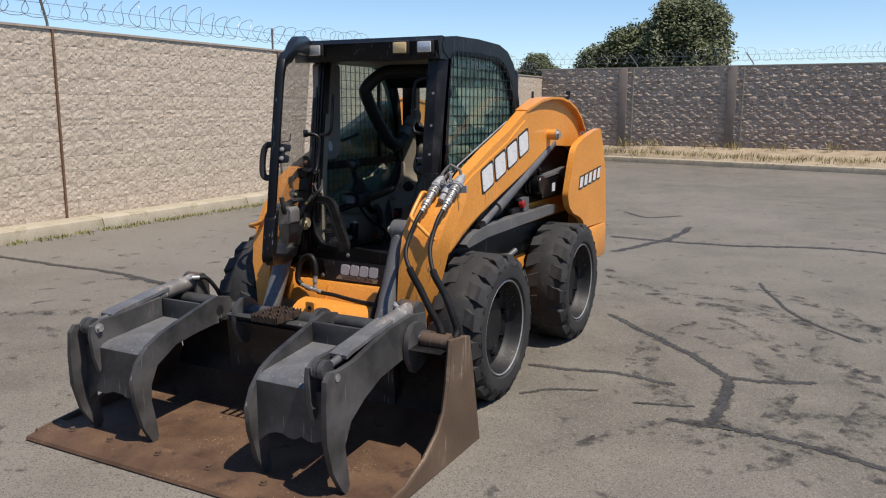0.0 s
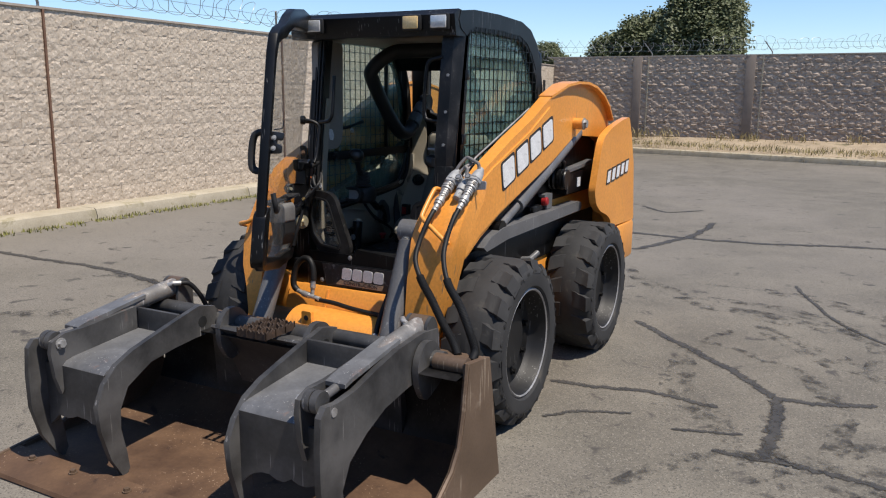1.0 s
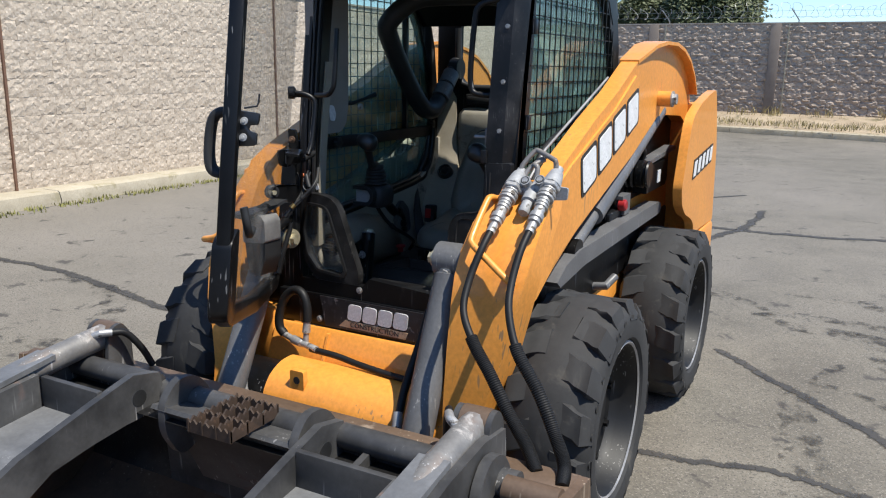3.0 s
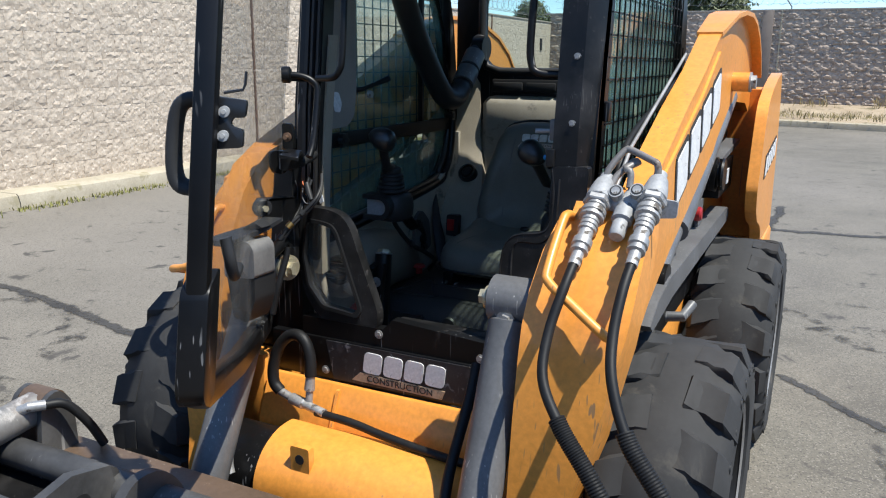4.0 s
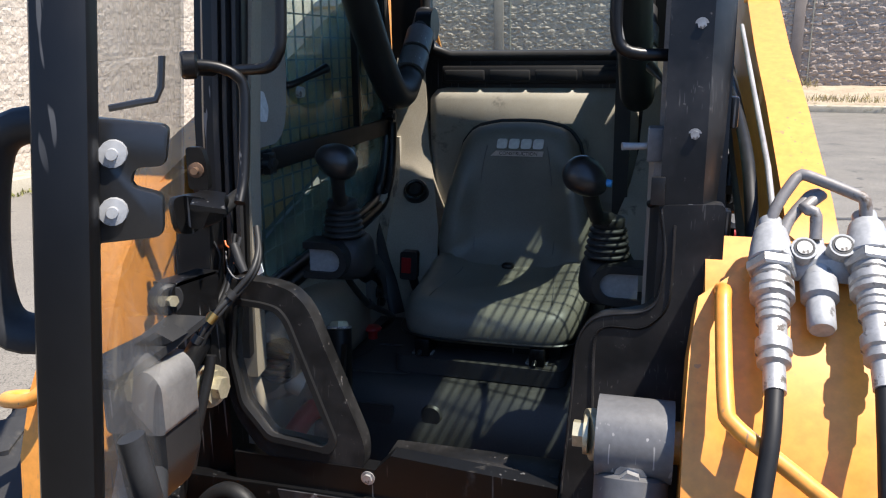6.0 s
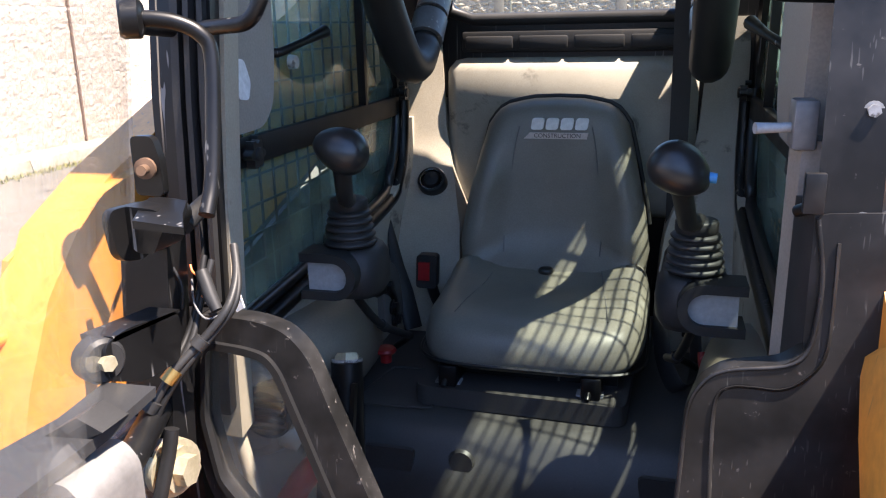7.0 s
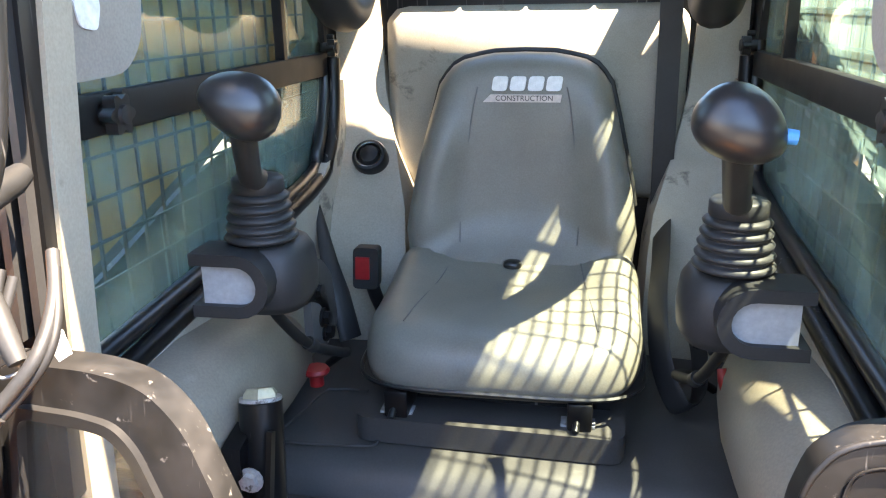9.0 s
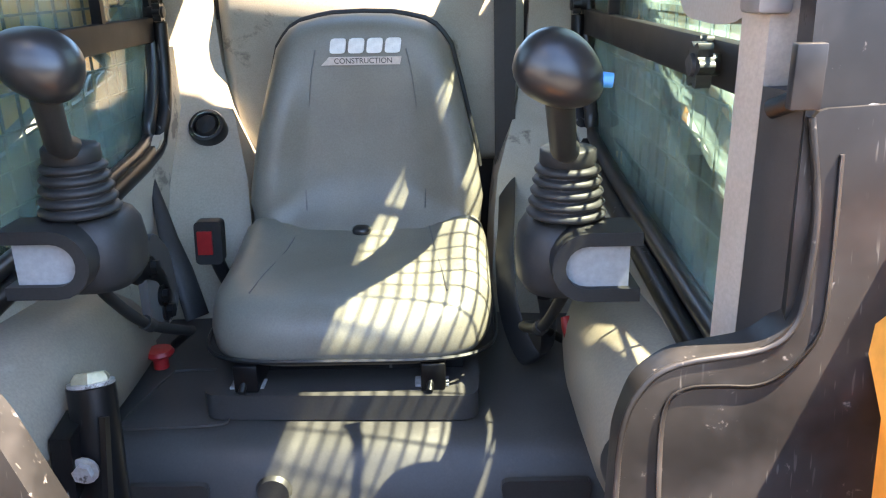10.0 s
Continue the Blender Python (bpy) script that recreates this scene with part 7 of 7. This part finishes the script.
# lamp box, bracket and loom on the hinge side of the entry
lampbox = part("side_marker_box", prism(B(), rounded([(-0.330, 0.885), (-0.345, 1.0), (-0.340, 1.075), (-0.325, 1.088), (-0.268, 1.092), (-0.253, 1.07), (-0.256, 0.945), (-0.283, 0.878)], 0.010, 3), -0.300, -0.215, "y"), PLASTIC, loader, "black lamp box with a bright metal top", bevel=0.005)
part("box_cover", prism(B(), rounded([(-0.348, 0.995), (-0.346, 1.078), (-0.328, 1.094), (-0.266, 1.098), (-0.249, 1.078), (-0.249, 1.003)], 0.010, 3), -0.306, -0.222, "y"), BARREL, lampbox, bevel=0.005)
part("box_flap", loft(B(), [[(-0.375, -0.345, 1.088), (-0.285, -0.355, 1.090), (-0.285, -0.353, 1.104), (-0.375, -0.343, 1.102)], [(-0.330, -0.235, 1.108), (-0.262, -0.240, 1.112), (-0.262, -0.238, 1.124), (-0.330, -0.233, 1.120)], [(-0.312, -0.185, 1.128), (-0.246, -0.190, 1.132), (-0.246, -0.188, 1.142), (-0.312, -0.183, 1.138)]]), PLASTIC, lampbox, bevel=0.003)
part("box_arm", tube(B(), [(-0.30, -0.225, 1.02), (-0.325, -0.13, 1.03), (-0.355, -0.02, 1.05)], 0.018, 8, 3), BLACK, lampbox)
bracket = part("hinge_bracket", prism(B(), rounded([(-0.336, 1.304), (-0.300, 1.302), (-0.288, 1.297), (-0.285, 1.286), (-0.295, 1.268), (-0.304, 1.25), (-0.325, 1.25), (-0.336, 1.26)], 0.006, 3), -0.085, -0.03, "y"), BLACK, loader, "worn black hinge bracket", bevel=0.004)
part("bracket_cheek", prism(B(), rounded([(-0.115, 1.305), (-0.03, 1.30), (-0.03, 1.25), (-0.06, 1.235), (-0.105, 1.245)], 0.018, 4), -0.345, -0.335), BLACK, bracket, bevel=0.003)
part("bracket_shelf", loft(B(), [[(-0.302, -0.118, 1.288), (-0.240, -0.118, 1.284), (-0.240, -0.118, 1.292), (-0.302, -0.118, 1.297)], [(-0.318, -0.085, 1.290), (-0.262, -0.085, 1.290), (-0.262, -0.085, 1.298), (-0.318, -0.085, 1.300)], [(-0.334, -0.040, 1.292), (-0.285, -0.040, 1.294), (-0.285, -0.040, 1.303), (-0.334, -0.040, 1.305)]]), BLACK, bracket, bevel=0.003)
part("bracket_roller", tube(B(), [(-0.330, 0.015, 1.256), (-0.335, 0.04, 1.262), (-0.342, 0.09, 1.270), (-0.345, 0.108, 1.274)], [0.011, 0.0125, 0.0125, 0.010], 12), HOSE, bracket)
part("stop_plate", prism(B(), rounded([(-0.372, 1.372), (-0.342, 1.372), (-0.334, 1.345), (-0.334, 1.30), (-0.372, 1.30)], 0.008, 3), -0.012, 0.0, "y"), BLACK, loader, bevel=0.003)
part("stop_bolt", tube(B(), [(-0.352, -0.012, 1.334), (-0.352, -0.018, 1.334), (-0.350, -0.020, 1.334), (-0.344, -0.036, 1.335)], [0.013, 0.013, 0.006, 0.006], 12), RUST, loader, "rusty stop bolt")
knuckle = part("hinge_knuckle", tube(B(), [(-0.334, -0.170, 1.160), (-0.330, -0.172, 1.160), (-0.312, -0.180, 1.160), (-0.308, -0.182, 1.160)], [0.021, 0.025, 0.025, 0.021], 20), PLASTIC, loader, "black hinge knuckle")
part("knuckle_bolt", tube(B(), [(-0.309, -0.181, 1.160), (-0.300, -0.185, 1.160)], 0.009, 6), ZINC, knuckle)
part("hinge_arm", prism(B(), rounded([(-0.185, 1.140), (-0.185, 1.180), (-0.15, 1.185), (-0.055, 1.172), (-0.05, 1.15), (-0.06, 1.11), (-0.13, 1.115)], 0.012, 3), -0.312, -0.304), BLACK, knuckle, bevel=0.003)
part("arm_flange", prism(B(), [(-0.17, 1.178), (-0.05, 1.168), (-0.05, 1.172), (-0.17, 1.184)], -0.345, -0.304), BLACK, knuckle)
part("channel", prism(B(), [(-0.07, 0.95), (-0.02, 0.95), (0.01, 1.25), (-0.03, 1.25)], -0.39, -0.325), BLACK, loader, "black hinge channel", bevel=0.004)
part("cover_plate", prism(B(), [(-0.375, 1.085), (-0.335, 1.090), (-0.255, 1.128), (-0.282, 1.140)], -0.262, -0.222, "y"), PLASTIC, loader, bevel=0.003)
part("lower_hose", tube(B(), [(-0.306, -0.09, 1.035), (-0.309, -0.10, 1.0), (-0.318, -0.125, 0.93), (-0.33, -0.14, 0.85)], 0.009, 8, 4), HOSE, loader)
part("ball_joint", tube(B(), [(-0.415, 0.55, 1.432), (-0.428, 0.55, 1.432)], [0.012, 0.014], 10), SILVER, loader)
loom = None
for k, (pts_, r, m_) in enumerate((
        ([(-0.283, 0.05, 1.225), (-0.268, 0.025, 1.20), (-0.261, 0.0, 1.178), (-0.264, -0.02, 1.158), (-0.286, -0.04, 1.128), (-0.311, -0.07, 1.096), (-0.337, -0.09, 1.05), (-0.364, -0.10, 1.023), (-0.39, -0.12, 1.0)], 0.0054, PLASTIC),
        ([(-0.275, 0.04, 1.215), (-0.258, 0.01, 1.185), (-0.258, -0.01, 1.16), (-0.278, -0.03, 1.13), (-0.303, -0.062, 1.095), (-0.325, -0.085, 1.05), (-0.335, -0.10, 1.0)], 0.0042, HOSE),
        ([(-0.315, 0.03, 1.215), (-0.312, 0.0, 1.165), (-0.316, -0.02, 1.13), (-0.320, -0.05, 1.10), (-0.338, -0.08, 1.05), (-0.36, -0.10, 1.01)], 0.0042, HOSE),
        ([(-0.305, 0.03, 1.21), (-0.308, 0.0, 1.16), (-0.308, -0.03, 1.12), (-0.325, -0.07, 1.07), (-0.345, -0.09, 1.03)], 0.0042, PLASTIC),
        ([(-0.330, 0.02, 1.205), (-0.324, 0.015, 1.197), (-0.305, 0.005, 1.192), (-0.295, 0.0, 1.18), (-0.302, -0.005, 1.172)], 0.0016, COPPERWIRE),
        ([(-0.302, 0.0, 1.205), (-0.297, -0.003, 1.195), (-0.286, -0.01, 1.175), (-0.276, -0.015, 1.160)], [0.008, 0.009, 0.009, 0.007], PLASTIC),
        ([(-0.33, 0.02, 1.185), (-0.31, -0.01, 1.165), (-0.29, -0.02, 1.15), (-0.27, -0.015, 1.155)], 0.0015, CYLGREY),
        ([(-0.345, 0.0, 1.24), (-0.33, -0.02, 1.22), (-0.318, -0.02, 1.19), (-0.322, -0.02, 1.16)], 0.0022, HOSE))):
    made = part("wire_loom", tube(B(), pts_, r, 8, 5 if k != 5 else 0), m_, loom if loom else loader, "grey and black taped wire loom" if k == 0 else "")
    loom = loom or made
part("loom_connector", tube(B(), [(-0.308, -0.066, 1.100), (-0.316, -0.076, 1.088)], 0.0095, 10), BRASS, loom)
for p, q in (((-0.284, -0.038, 1.131), (-0.291, -0.045, 1.122)), ((-0.328, -0.084, 1.066), (-0.335, -0.09, 1.055))):
    part("cable_tie", tube(B(), [p, q], 0.0105, 10), PLASTIC, loom)
part("loom_tag", prism(B(), [(-0.278, 1.158), (-0.264, 1.172), (-0.259, 1.152), (-0.270, 1.145)], 0.02, 0.0225, "y"), PAPER, loom)
